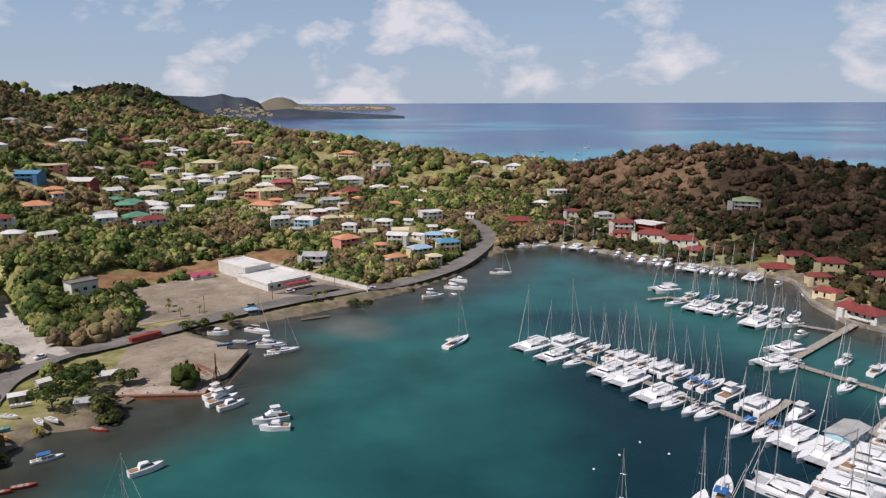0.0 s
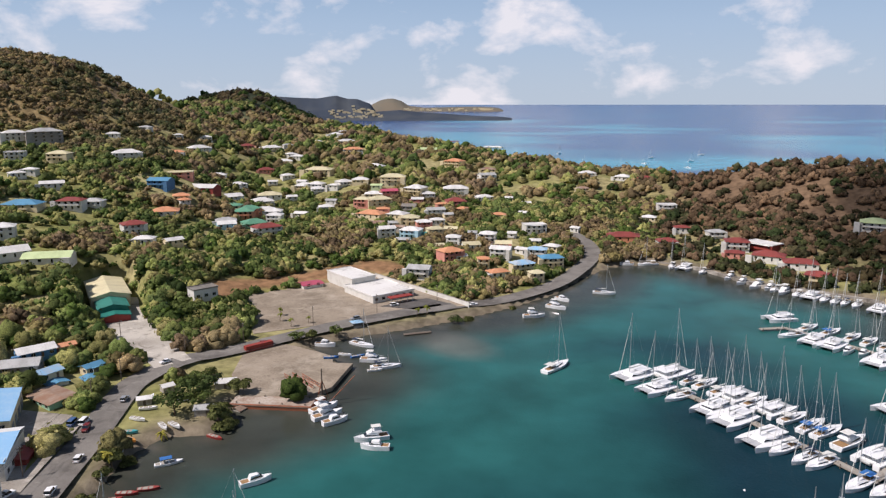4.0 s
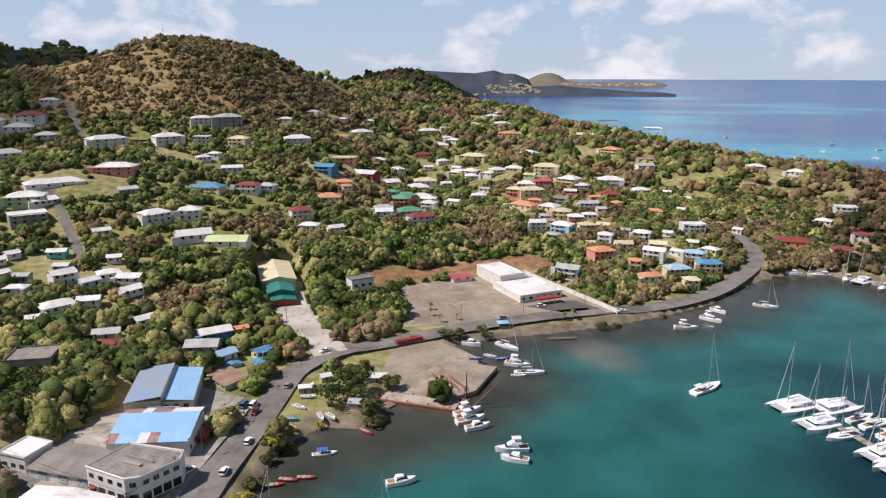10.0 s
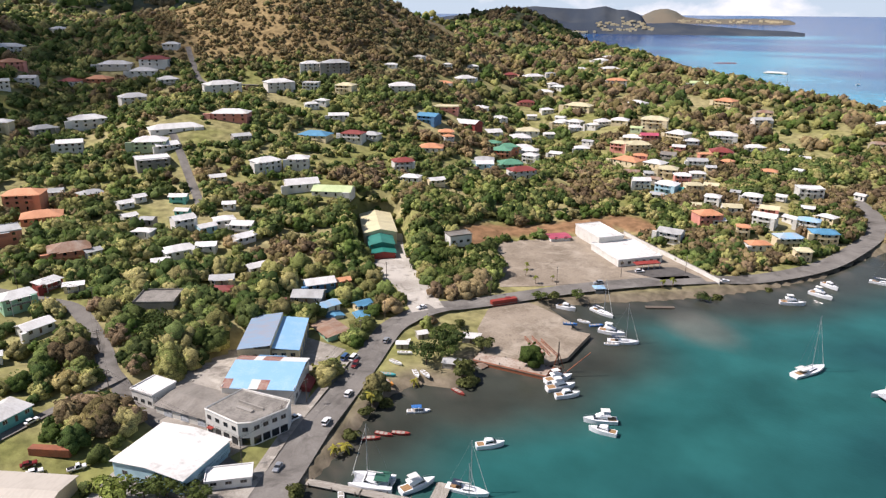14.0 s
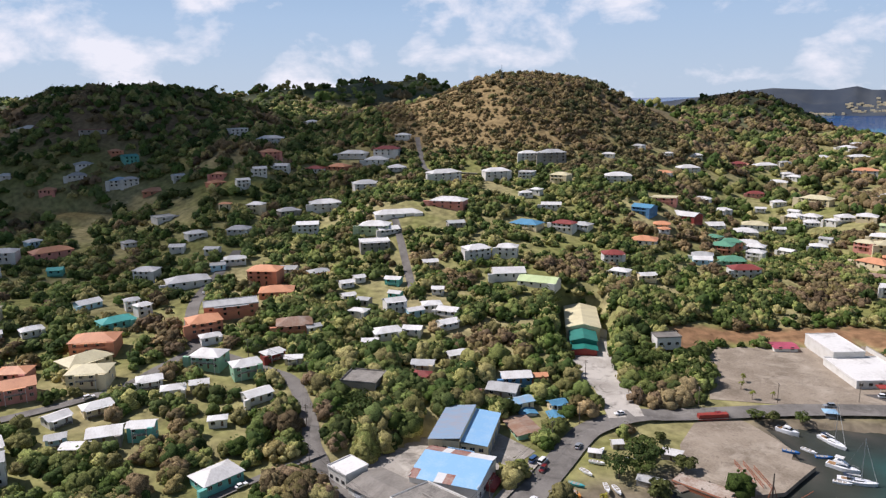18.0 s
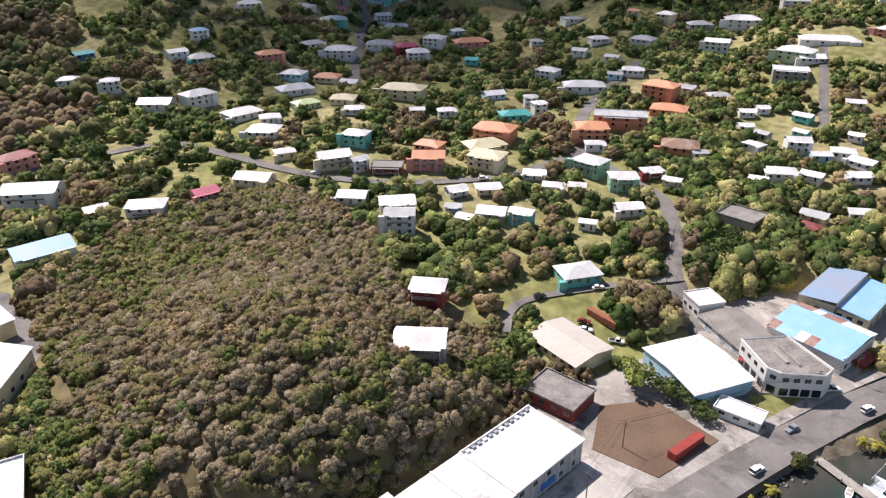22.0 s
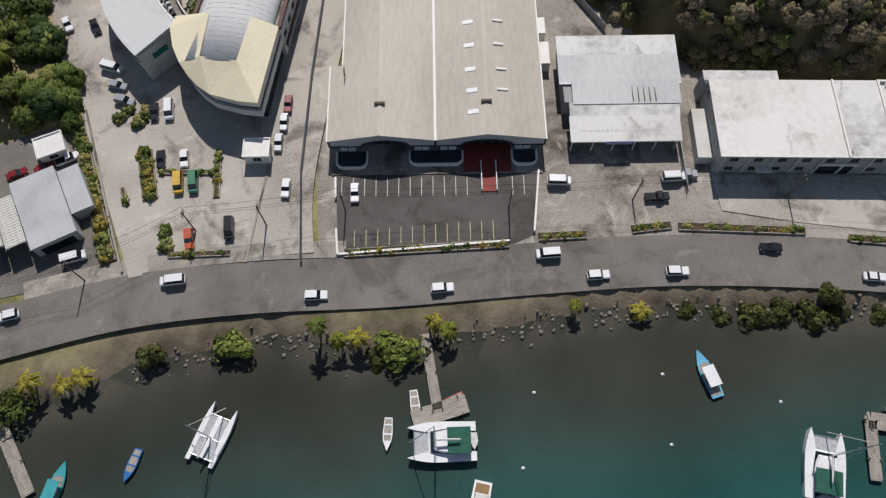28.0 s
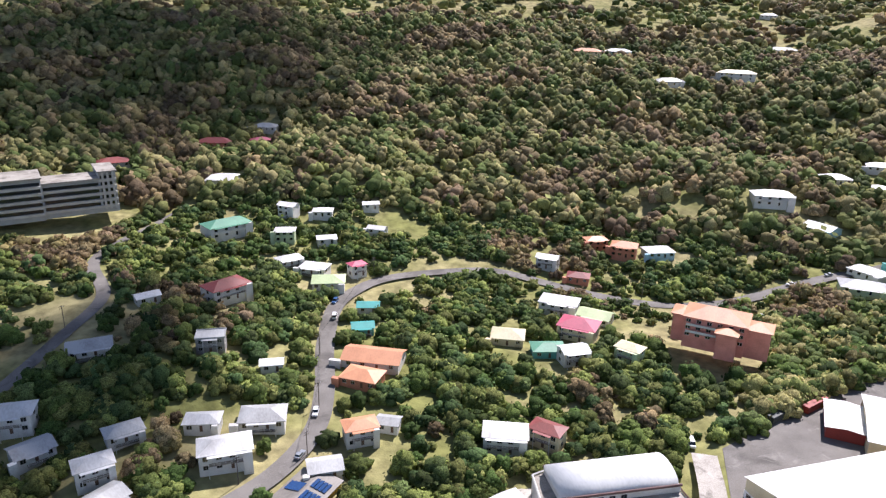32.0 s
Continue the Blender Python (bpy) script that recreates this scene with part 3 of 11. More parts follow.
def sea_sheet():
    far = np.concatenate([np.arange(2, 480, 6.0), np.arange(480, 1200, 24.0), np.arange(1200, 4951, 125.0)])
    deg = np.radians(np.arange(-60, 300, 1.0))
    r, a = np.meshgrid(far, deg)
    x, y = -np.sin(a) * r, np.cos(a) * r
    z = np.where(r > 2000, 1.05e-5 * (r - 2000) ** 2, 0.0)
    rows, cols = x.shape
    i, j = np.meshgrid(np.arange(rows), np.arange(cols - 1), indexing="ij")
    n = (i + 1) % rows
    faces = np.stack([i * cols + j, n * cols + j, n * cols + j + 1, i * cols + j + 1], -1).reshape(-1, 4)
    xf, yf = x.ravel(), y.ravel()
    d, inside = edge_distance(xf, yf, BAY)
    shallow, teal, deep, open_sea, reef = (np.array(C(c)[:3]) for c in ("3b3e37", "245a58", "0e2333", "143f74", "2a8da6"))
    wob = np.array([noise.noise((px / 70, py / 45, 1.0)) for px, py in zip(xf, yf)])
    w1 = smooth((d - 9 + 16 * wob) / 40)[:, None]
    w2 = smooth((d - 62 + 45 * wob) / 70)[:, None]
    w3 = smooth((0.6 * yf + 1.3 * xf + 40 + 30 * wob) / 120)[:, None]
    col = shallow * (1 - w1) + teal * w1
    col = col * (1 - w2 * w3 * 0.85) + deep * w2 * w3 * 0.85
    rim = (smooth(1 - d / (6 + 5 * wob)) * inside)[:, None]
    col = col * (1 - 0.6 * rim) + np.array(C("5c564e")[:3]) * 0.6 * rim
    silt = (smooth(1.25 - np.hypot((xf + 38 + 0.35 * (yf - 292)) / 15, (yf - 292) / 17) + 0.5 * wob))[:, None]
    col = col * (1 - 0.6 * silt) + np.array(C("6a665e")[:3]) * 0.6 * silt
    rf = r.ravel()
    streak = np.array([noise.noise((px / 500, py / 160, 5.0)) for px, py in zip(xf, yf)])
    w4 = smooth(0.55 + 1.6 * streak - (rf - 1500) / 2600)[:, None]
    outer = open_sea * (1 - w4) + reef * w4
    out = ((~inside) & (rf > 640))[:, None]
    col = np.where(out, outer, col)
    ob = mesh_from("water", np.column_stack([xf, yf, z.ravel()]), faces, water_mat, col, "depth", True)
    return tagged(ob, "teal harbour water and blue open sea", "water", kind="structure")


sea_sheet()

for road_name, (road_width, road_line) in LINES.items():
    v, f = ribbon(road_line, 0.0, road_width, 0.22)
    road = mesh_from("road", v, f, pale_concrete if road_name == "gate" else asphalt_mat, smooth_faces=True)
    tagged(road, "grey worn asphalt road along the shore" if road_name == "main" else "pale concrete lane beside the retail building" if road_name == "gate" else "narrow grey asphalt lane between houses", "road", kind="structure")

# paved verge on the landward side of the shore road
v, f = ribbon(LINES["main"][1][20:122], 7.2, 3.6, 0.2)
walk_strip = mesh_from("pavement", v, f, concrete_mat, smooth_faces=True)
tagged(walk_strip, "worn concrete footway beside the shore road", "pavement", kind="structure")

# ---- builders ----
TAKEN = []  # places kept clear of growth: x, y, radius

WALLS = {"white": ("d6d4cd", "bab6ac"), "cream": ("d9cba8", "bda983"), "pink": ("cf8f80", "b17264"), "orange": ("c98768", "a9694f"), "red": ("8f3b33", "712e29"),
         "blue": ("4f7fa8", "3d6485"), "light_blue": ("a9cbd6", "8bb0bb"), "turquoise": ("6fb9ad", "569a90"), "green": ("8fb79a", "74997e"),
         "yellow": ("d2a93f", "b08b32"), "grey": ("9a958d", "7c776f"), "pale_green": ("b9c7a0", "9caa86")}
ROOFS = {"white": ("d8d7d3", "b4b1ab"), "silver": ("b2b3b1", "8a8985"), "red": ("8b443d", "6d3530"), "orange": ("d0946e", "b47a58"), "turquoise": ("3f9c95", "328079"),
         "green": ("5e9478", "4b7861"), "blue": ("548cac", "447389"), "light_blue": ("8fbbd8", "b8b0a6"), "cream": ("cfc6a2", "b1a786"), "grey": ("8b857c", "645e56"),
         "pale_green": ("bccb98", "a0ae7e"), "pink": ("bb566a", "9b4657"), "rust": ("8a6a55", "a59a8c")}
WORD = {"light_blue": "light blue", "pale_green": "pale green", "silver": "bare metal", "grey": "grey", "rust": "rusty"}


def wall_paint(colour):
    a, b = WALLS[colour]
    return surface("painted wall " + colour, C(a), C(b), 0.85, scale=0.25, fine=3.0, mix=0.4, bump=0.08, per_object=0.07)


def roof_metal(colour):
    a, b = ROOFS[colour]
    return surface("roof sheet " + colour, C(a), C(b), 0.55, scale=0.22, fine=2.0, mix=0.45, bump=0.15, streak=(1, 0.35, 1), per_object=0.09)


def flat_top(bm, w, d, z, over, thick):
    add_box(bm, -w / 2 - over, -d / 2 - over, z, w / 2 + over, d / 2 + over, z + thick)


def gable_top(bm, w, d, z, rise, over, thick):
    """Two slopes with the ridge along x, closed below."""
    x, y = w / 2 + over, d / 2 + over
    drop = rise * over / (d / 2)
    prof = [(-y, z - drop), (0, z + rise), (y, z - drop), (y, z - drop + thick), (0, z + rise + thick), (-y, z - drop + thick)]
    a = [bm.verts.new((-x, p, q)) for p, q in prof]
    b = [bm.verts.new((x, p, q)) for p, q in prof]
    n = len(prof)
    fs = [bm.faces.new(a), bm.faces.new(b[::-1])] + [bm.faces.new((a[i], b[i], b[(i + 1) % n], a[(i + 1) % n])) for i in range(n)]
    bmesh.ops.recalc_face_normals(bm, faces=fs)


def hip_top(bm, w, d, z, rise, over, thick):
    x, y = w / 2 + over, d / 2 + over
    if w >= d:
        r = [(-(x - y) * 0.98, 0), ((x - y) * 0.98, 0)]
    else:
        r = [(0, -(y - x)), (0, (y - x))]
    base = [bm.verts.new((px, py, z - 0.05)) for px, py in ((-x, -y), (x, -y), (x, y), (-x, y))]
    rim = [bm.verts.new((px, py, z - 0.05 + thick)) for px, py in ((-x, -y), (x, -y), (x, y), (-x, y))]
    top = [bm.verts.new((px, py, z + rise + thick)) for px, py in r]
    fs = [bm.faces.new(base[::-1])] + [bm.faces.new((base[i], base[(i + 1) % 4], rim[(i + 1) % 4], rim[i])) for i in range(4)]
    if w >= d:
        fs += [bm.faces.new((rim[0], rim[1], top[1], top[0])), bm.faces.new((rim[2], rim[3], top[0], top[1])), bm.faces.new((rim[1], rim[2], top[1])), bm.faces.new((rim[3], rim[0], top[0]))]
    else:
        fs += [bm.faces.new((rim[1], rim[2], top[1], top[0])), bm.faces.new((rim[3], rim[0], top[0], top[1])), bm.faces.new((rim[0], rim[1], top[0])), bm.faces.new((rim[2], rim[3], top[1]))]
    bmesh.ops.recalc_face_normals(bm, faces=fs)


def window_mesh(w, h, trim):
    """A casement: a frame round two dark panes and a sill, facing -y."""
    key = f"window {w} {h} {trim.name}"
    if key in bpy.data.meshes:
        return bpy.data.meshes[key]
    bm = bmesh.new()
    add_box(bm, -w / 2 - 0.1, -0.1, -h / 2 - 0.1, w / 2 + 0.1, 0.03, h / 2 + 0.1)
    for f in bm.faces:
        f.material_index = 1
    front = [f for f in bm.faces if f.normal.y < -0.9]
    bmesh.ops.subdivide_edges(bm, edges=[e for e in front[0].edges if abs(e.verts[0].co.z - e.verts[1].co.z) < 0.01], cuts=1)
    front = [f for f in bm.faces if f.normal.y < -0.9]
    bmesh.ops.inset_individual(bm, faces=front, thickness=0.07, depth=-0.05)
    for f in front:
        f.material_index = 0
    me = bpy.data.meshes.new(key)
    bm.to_mesh(me); bm.free()
    me.materials.append(dark_glass); me.materials.append(trim)
    return me


def door_mesh():
    if "house door" in bpy.data.meshes:
        return bpy.data.meshes["house door"]
    bm = bmesh.new()
    add_box(bm, -0.45, -0.06, 0, 0.45, 0.02, 2.05)
    for z0, z1 in ((0.2, 0.95), (1.1, 1.9)):
        add_box(bm, -0.33, -0.085, z0, 0.33, -0.05, z1)
    add_box(bm, 0.3, -0.13, 0.98, 0.38, -0.06, 1.06)
    me = bpy.data.meshes.new("house door")
    bm.to_mesh(me); bm.free()
    me.materials.append(surface("door paint", C("6d5340"), C("57412f"), 0.6, scale=1, fine=6))
    return me


def attach(name, mesh, parent, x, y, z, turn=0.0, label=""):
    ob = new(name, mesh)
    ob.parent = parent
    ob.matrix_basis = pose(x, y, z, 0, 0, turn)
    if label:
        tagged(ob, label)
    return ob


def footing(x, y, turn, w, d):
    """The highest and the lowest ground under a rectangle."""
    c, s = math.cos(radians(turn)), math.sin(radians(turn))
    xs = [x + a * w / 2 * c - b * d / 2 * s for a in (-1, 0, 1) for b in (-1, 1)]
    ys = [y + a * w / 2 * s + b * d / 2 * c for a in (-1, 0, 1) for b in (-1, 1)]
    z = height(np.array(xs), np.array(ys))
    return float(z.max()), float(z.min())


def house(x, y, turn, w, d, storeys, wall, roof, style):
    """A hillside house facing its -y: walls on a footing, a roof, windows, a door and a porch."""
    rng = random.Random(int(x * 31 + y * 17))
    high, low = footing(x, y, turn, w, d)
    high = low + min(high - low, 2.4) + 0.2
    kind = WORD.get(wall, wall)
    word = {1: "single-storey", 2: "two-storey", 3: "three-storey"}[storeys]
    top = {"hip": "hipped", "gable": "pitched", "flat": "flat"}[style]
    ob = empty("house", x, y, high, turn, f"{kind} {word} house with a {WORD.get(roof, roof)} {top} roof", "house")
    tall = 2.75 * storeys
    wp, rp = wall_paint(wall), roof_metal(roof)
    bm = bmesh.new()
    add_box(bm, -w / 2, -d / 2, low - high - 0.6, w / 2, d / 2, tall)
    # a setback wing on wider houses
    if w > 9 and style != "flat":
        side = rng.choice((-1, 1))
        add_box(bm, side * w / 2 - (w * 0.18 if side > 0 else w * 0.2), -d / 2 - 1.6, low - high - 0.6, side * w / 2 + (w * 0.2 if side < 0 else w * 0.18) * 0, -d / 2 + 0.05, tall - 0.05)
    part("wall", bm, wp, ob)
    bm = bmesh.new()
    over = 0.55
    if style == "hip":
        hip_top(bm, w, d, tall, min(w, d) * 0.2, over, 0.16)
    elif style == "gable":
        gable_top(bm, w, d, tall, d * 0.17, over, 0.14)
    else:
        flat_top(bm, w, d, tall, 0.3, 0.22)
        for x0, y0, x1, y1 in ((-w / 2 - 0.3, -d / 2 - 0.3, w / 2 + 0.3, -d / 2 - 0.1), (-w / 2 - 0.3, d / 2 + 0.1, w / 2 + 0.3, d / 2 + 0.3),
                               (-w / 2 - 0.3, -d / 2 - 0.1, -w / 2 - 0.1, d / 2 + 0.1), (w / 2 + 0.1, -d / 2 - 0.1, w / 2 + 0.3, d / 2 + 0.1)):
            add_box(bm, x0, y0, tall + 0.22, x1, y1, tall + 0.55)
    part("roof", bm, rp, ob)
    if style == "gable":
        bm = bmesh.new()
        for sx in (-1, 1):
            vs = [bm.verts.new((sx * (w / 2 - 0.02), yy, zz)) for yy, zz in ((-d / 2, tall), (d / 2, tall), (0, tall + d * 0.165))]
            vs2 = [bm.verts.new((sx * (w / 2 - 0.2), yy, zz)) for yy, zz in ((-d / 2, tall), (d / 2, tall), (0, tall + d * 0.165))]
            fs = [bm.faces.new(vs), bm.faces.new(vs2[::-1])] + [bm.faces.new((vs[i], vs[(i + 1) % 3], vs2[(i + 1) % 3], vs2[i])) for i in range(3)]
            bmesh.ops.recalc_face_normals(bm, faces=fs)
        part("gable_wall", bm, wp, ob)
    trim = wall_paint("white") if wall != "white" else wall_paint("grey")
    wide = window_mesh(1.3, 1.15, trim)
    n = max(1, min(4, int(w / 3.2)))
    near = math.hypot(x, y) < 340
    row = bmesh.new()
    for s in range(storeys):
        zc = 2.75 * s + 1.55
        for k in range(n):
            px = (k + 0.5) / n * w - w / 2
            if s == 0 and k == n // 2:
                if near:
                    attach("door", door_mesh(), ob, px, -d / 2, 0.02)
                else:
                    add_box(row, px - 0.45, -d / 2 - 0.06, 0.02, px + 0.45, -d / 2 + 0.02, 2.05)
            elif near:
                attach("window", wide, ob, px, -d / 2, zc)
            else:
                add_box(row, px - 0.75, -d / 2 - 0.05, zc - 0.65, px + 0.75, -d / 2 + 0.05, zc + 0.65)
        for sx in (-1, 1) if near else ():
            attach("window", wide, ob, sx * w / 2, rng.uniform(-0.2, 0.2) * d, zc, 90 * sx)
    if row.verts:
        tagged(part("window", row, dark_glass, ob), "dark windows of a distant house", kind="stuff")
    else:
        row.free()
    # porch slab or balcony with a rail
    if storeys > 1 or rng.random() < 0.45:
        z = 2.75 * (storeys - 1) if storeys > 1 else 0.0
        pw = w * rng.uniform(0.5, 0.9)
        bm = bmesh.new()
        add_box(bm, -pw / 2, -d / 2 - 1.5, z - 0.16, pw / 2, -d / 2 - 0.0, z)
        if not near:
            add_box(bm, -pw / 2, -d / 2 - 1.5, z, pw / 2, -d / 2 - 1.4, z + 0.9)
        slab_part = part("balcony_slab", bm, concrete_mat if near else wp, ob)
        bm = bmesh.new()
        for hz in (0.5, 0.95) if near else ():
            add_box(bm, -pw / 2, -d / 2 - 1.48, z + hz, pw / 2, -d / 2 - 1.42, z + hz + 0.06)
        posts = max(2, int(pw / 1.6))
        for k in range(posts + 1 if near else 0):
            px = -pw / 2 + 0.05 + k / posts * (pw - 0.1)
            add_box(bm, px - 0.04, -d / 2 - 1.49, z, px + 0.04, -d / 2 - 1.41, z + 0.98)
        if near:
            part("railing", bm, wall_paint("white"), slab_part)
        for px in (-pw / 2 + 0.12, pw / 2 - 0.12) if math.hypot(x, y) < 330 else ():
            box("porch_post", px - 0.1, -d / 2 - 1.45, low - high - 0.6, px + 0.1, -d / 2 - 1.25, tall - 0.06, wall_paint("white"), ob)
        bm = bmesh.new()
        add_box(bm, -pw / 2 - 0.2, -d / 2 - 1.8, tall - 0.1, pw / 2 + 0.2, -d / 2 - 0.0, tall)
        part("porch_roof", bm, rp, ob)
    TAKEN.append((x, y, 0.48 * math.hypot(w, d) + 1.4))
    return ob


# ---- larger buildings ----
def hall(name, x, y, turn, w, d, base, eave, rise, wall, roof, label, category, ridge="x", over=0.6, windows=0, doors=0, style="gable"):
    """A warehouse or shop: walls, a roof, windows and roller doors on its -y face."""
    ob = empty(name, x, y, base, turn, label, category)
    tall = eave - base
    bm = bmesh.new()
    add_box(bm, -w / 2, -d / 2, -1.2, w / 2, d / 2, tall)
    if style == "gable":
        if ridge == "x":
            for sx in (-1, 1):
                vs = [bm.verts.new((sx * w / 2, yy, zz)) for yy, zz in ((-d / 2, tall), (d / 2, tall), (0, tall + rise))]
                bm.faces.new(vs if sx > 0 else vs[::-1])
        else:
            for sy in (-1, 1):
                vs = [bm.verts.new((xx, sy * d / 2, zz)) for xx, zz in ((-w / 2, tall), (w / 2, tall), (0, tall + rise))]
                bm.faces.new(vs if sy < 0 else vs[::-1])
    part("wall", bm, wall, ob)
    bm = bmesh.new()
    if style == "gable":
        if ridge == "x":
            gable_top(bm, w, d, tall, rise, over, 0.14)
        else:
            gable_top(bm, d, w, tall, rise, over, 0.14)
            bmesh.ops.rotate(bm, verts=bm.verts, cent=(0, 0, 0), matrix=Matrix.Rotation(radians(90), 3, "Z"))
    elif style == "hip":
        hip_top(bm, w, d, tall, rise, over, 0.14)
    else:
        flat_top(bm, w, d, tall, over, 0.25)
        for x0, y0, x1, y1 in ((-w / 2 - over, -d / 2 - over, w / 2 + over, -d / 2 - over + 0.25), (-w / 2 - over, d / 2 + over - 0.25, w / 2 + over, d / 2 + over),
                               (-w / 2 - over, -d / 2 - over + 0.25, -w / 2 - over + 0.25, d / 2 + over - 0.25), (w / 2 + over - 0.25, -d / 2 - over + 0.25, w / 2 + over, d / 2 + over - 0.25)):
            add_box(bm, x0, y0, tall + 0.25, x1, y1, tall + 0.25 + rise)
    part("roof", bm, roof, ob)
    glass = window_mesh(1.5, 1.2, wall_paint("grey"))
    for row in range(max(1, int(tall / 3.4))):
        for k in range(windows):
            attach("window", glass, ob, (k + 0.5) / windows * w - w / 2, -d / 2, 2.0 + row * 3.3)
    if doors:
        bm = bmesh.new()
        prof = [(0.02, 0.0), (-0.08, 0.0)] + [(yy, 0.15 + k * 0.34 + dz) for k in range(9) for yy, dz in ((-0.08, 0.0), (-0.13, 0.03), (-0.13, 0.2), (-0.08, 0.23))] + [(-0.08, 3.2), (0.02, 3.2)]
        sides = [[bm.verts.new((sx * 1.6, yy, zz)) for yy, zz in prof] for sx in (-1, 1)]
        for i in range(len(prof)):
            k = (i + 1) % len(prof)
            bm.faces.new((sides[0][i], sides[1][i], sides[1][k], sides[0][k]))
        bm.faces.new(sides[0]); bm.faces.new(sides[1][::-1])
        bmesh.ops.recalc_face_normals(bm, faces=bm.faces[:])
        me = bpy.data.meshes.new("roller door"); bm.to_mesh(me); bm.free(); me.materials.append(surface("roller door", C("8d9298"), C("70757a"), 0.5, 0.3))
        for k in range(doors):
            attach("roller_door", me, ob, (k + 0.5) / doors * w - w / 2 + 1.5, -d / 2, 0)
    for k in range(max(1, int(w / 12))):
        TAKEN.append((x + math.cos(radians(turn)) * ((k + 0.5) / max(1, int(w / 12)) - 0.5) * w, y + math.sin(radians(turn)) * ((k + 0.5) / max(1, int(w / 12)) - 0.5) * w, 0.55 * d + 2))
    return ob


def slab(name, outline, z, material, label, category="yard", thick=0.3):
    """A paved or bare patch lying on level ground."""
    bm = bmesh.new()
    add_prism(bm, outline, z - thick, z)
    ob = part(name, bm, material)
    return tagged(ob, label, category, kind="structure")


# ---- boats: bow to +x, the origin on the waterline ----
def add_hull(bm, length, beam, board, y=0.0, stern=0.75, depth=0.5, fine=1.0):
    """A hull of sections from stern to bow, with a flat deck."""
    n = 8
    rows = []
    for i in range(n + 1):
        u = i / n
        half = beam / 2 * (stern + (1 - stern) * min(1, u / 0.45)) * (1 if u < 0.5 else max(0.02, 1 - ((u - 0.5) / 0.5) ** (1.9 * fine)))
        top = board * (1 + 0.25 * u * u)
        xx = (u - 0.5) * length
        rows.append([bm.verts.new(p) for p in ((xx, y - half, top), (xx - 0.03 * length * u, y - half * 0.82, 0.05), (xx - 0.06 * length * u, y, -depth * (1 - 0.6 * u)),
                                               (xx - 0.03 * length * u, y + half * 0.82, 0.05), (xx, y + half, top))])
    fs = []
    for a, b in zip(rows, rows[1:]):
        fs += [bm.faces.new((a[k], b[k], b[k + 1], a[k + 1])) for k in range(4)]
        fs.append(bm.faces.new((a[4], b[4], b[0], a[0])))
    fs += [bm.faces.new(rows[0]), bm.faces.new(rows[-1][::-1])]
    bmesh.ops.recalc_face_normals(bm, faces=fs)


def add_house_block(bm, x0, x1, half0, half1, z0, z1, lean=0.5):
    """A cabin: wider below than above, raked in front and behind."""
    low = [(x0, -half0), (x1, -half1), (x1, half1), (x0, half0)]
    high = [(x0 + lean * 0.3, -half0 * 0.86), (x1 - lean, -half1 * 0.86), (x1 - lean, half1 * 0.86), (x0 + lean * 0.3, half0 * 0.86)]
    a = [bm.verts.new((px, py, z0)) for px, py in low]
    b = [bm.verts.new((px, py, z1)) for px, py in high]
    fs = [bm.faces.new(b), bm.faces.new(a[::-1])] + [bm.faces.new((a[i], a[(i + 1) % 4], b[(i + 1) % 4], b[i])) for i in range(4)]
    bmesh.ops.recalc_face_normals(bm, faces=fs)


canvas_blue = surface("blue canvas", C("2f6fb3"), C("245a93"), 0.8, scale=1, fine=8)
canvas_white = surface("white canvas", C("d9d9d4"), C("bcbcb6"), 0.85, scale=1, fine=8)
canvas_dark = surface("navy canvas", C("26344a"), C("1b2739"), 0.85, scale=1, fine=8)
canvas_green = surface("green canvas", C("27604f"), C("1f4d40"), 0.85, scale=1, fine=8)
teak_mat = surface("teak deck", C("9c7b55"), C("7d6142"), 0.8, scale=1, fine=8, streak=(0.5, 8, 1))
net_mat = surface("netting", C("b9bcbe"), C("8e9194"), 0.9, scale=2, fine=12)


def add_rig(ob, length, mast_x, tall, deck):
    mast = rod("mast", (mast_x, 0, deck), (mast_x, 0, deck + tall), 0.13, alu_mat, ob, 0.09)
    bm = bmesh.new()
    add_tube(bm, (mast_x - 0.2, 0, deck + 1.5), (mast_x - length * 0.38, 0, deck + 1.4), 0.1)
    boom = part("boom", bm, alu_mat, ob)
    bm = bmesh.new()
    add_tube(bm, (mast_x - 0.3, 0, deck + 1.75), (mast_x - length * 0.36, 0, deck + 1.6), 0.24, 0.16)
    part("furled_mainsail", bm, canvas_white, boom, "white furled mainsail")
    rod("furled_jib", (length * 0.46, 0, deck * 0.9), (mast_x + 0.1, 0, deck + tall * 0.93), 0.1, canvas_white, ob, 0.05, 5)
    bm = bmesh.new()
    for z in (0.38, 0.68):
        add_tube(bm, (mast_x, -0.9 + z * 0.3, deck + tall * z), (mast_x, 0.9 - z * 0.3, deck + tall * z), 0.035, sides=4)
    part("spreader", bm, alu_mat, mast)
    bm = bmesh.new()
    for sy in (-1, 1):
        add_tube(bm, (mast_x - 0.3, sy * length * 0.13, deck * 0.95), (mast_x, 0, deck + tall * 0.95), 0.022, sides=3)
    add_tube(bm, (-length * 0.48, 0, deck * 0.9), (mast_x, 0, deck + tall), 0.022, sides=3)
    part("rigging", bm, steel_mat, mast, "thin steel wires")


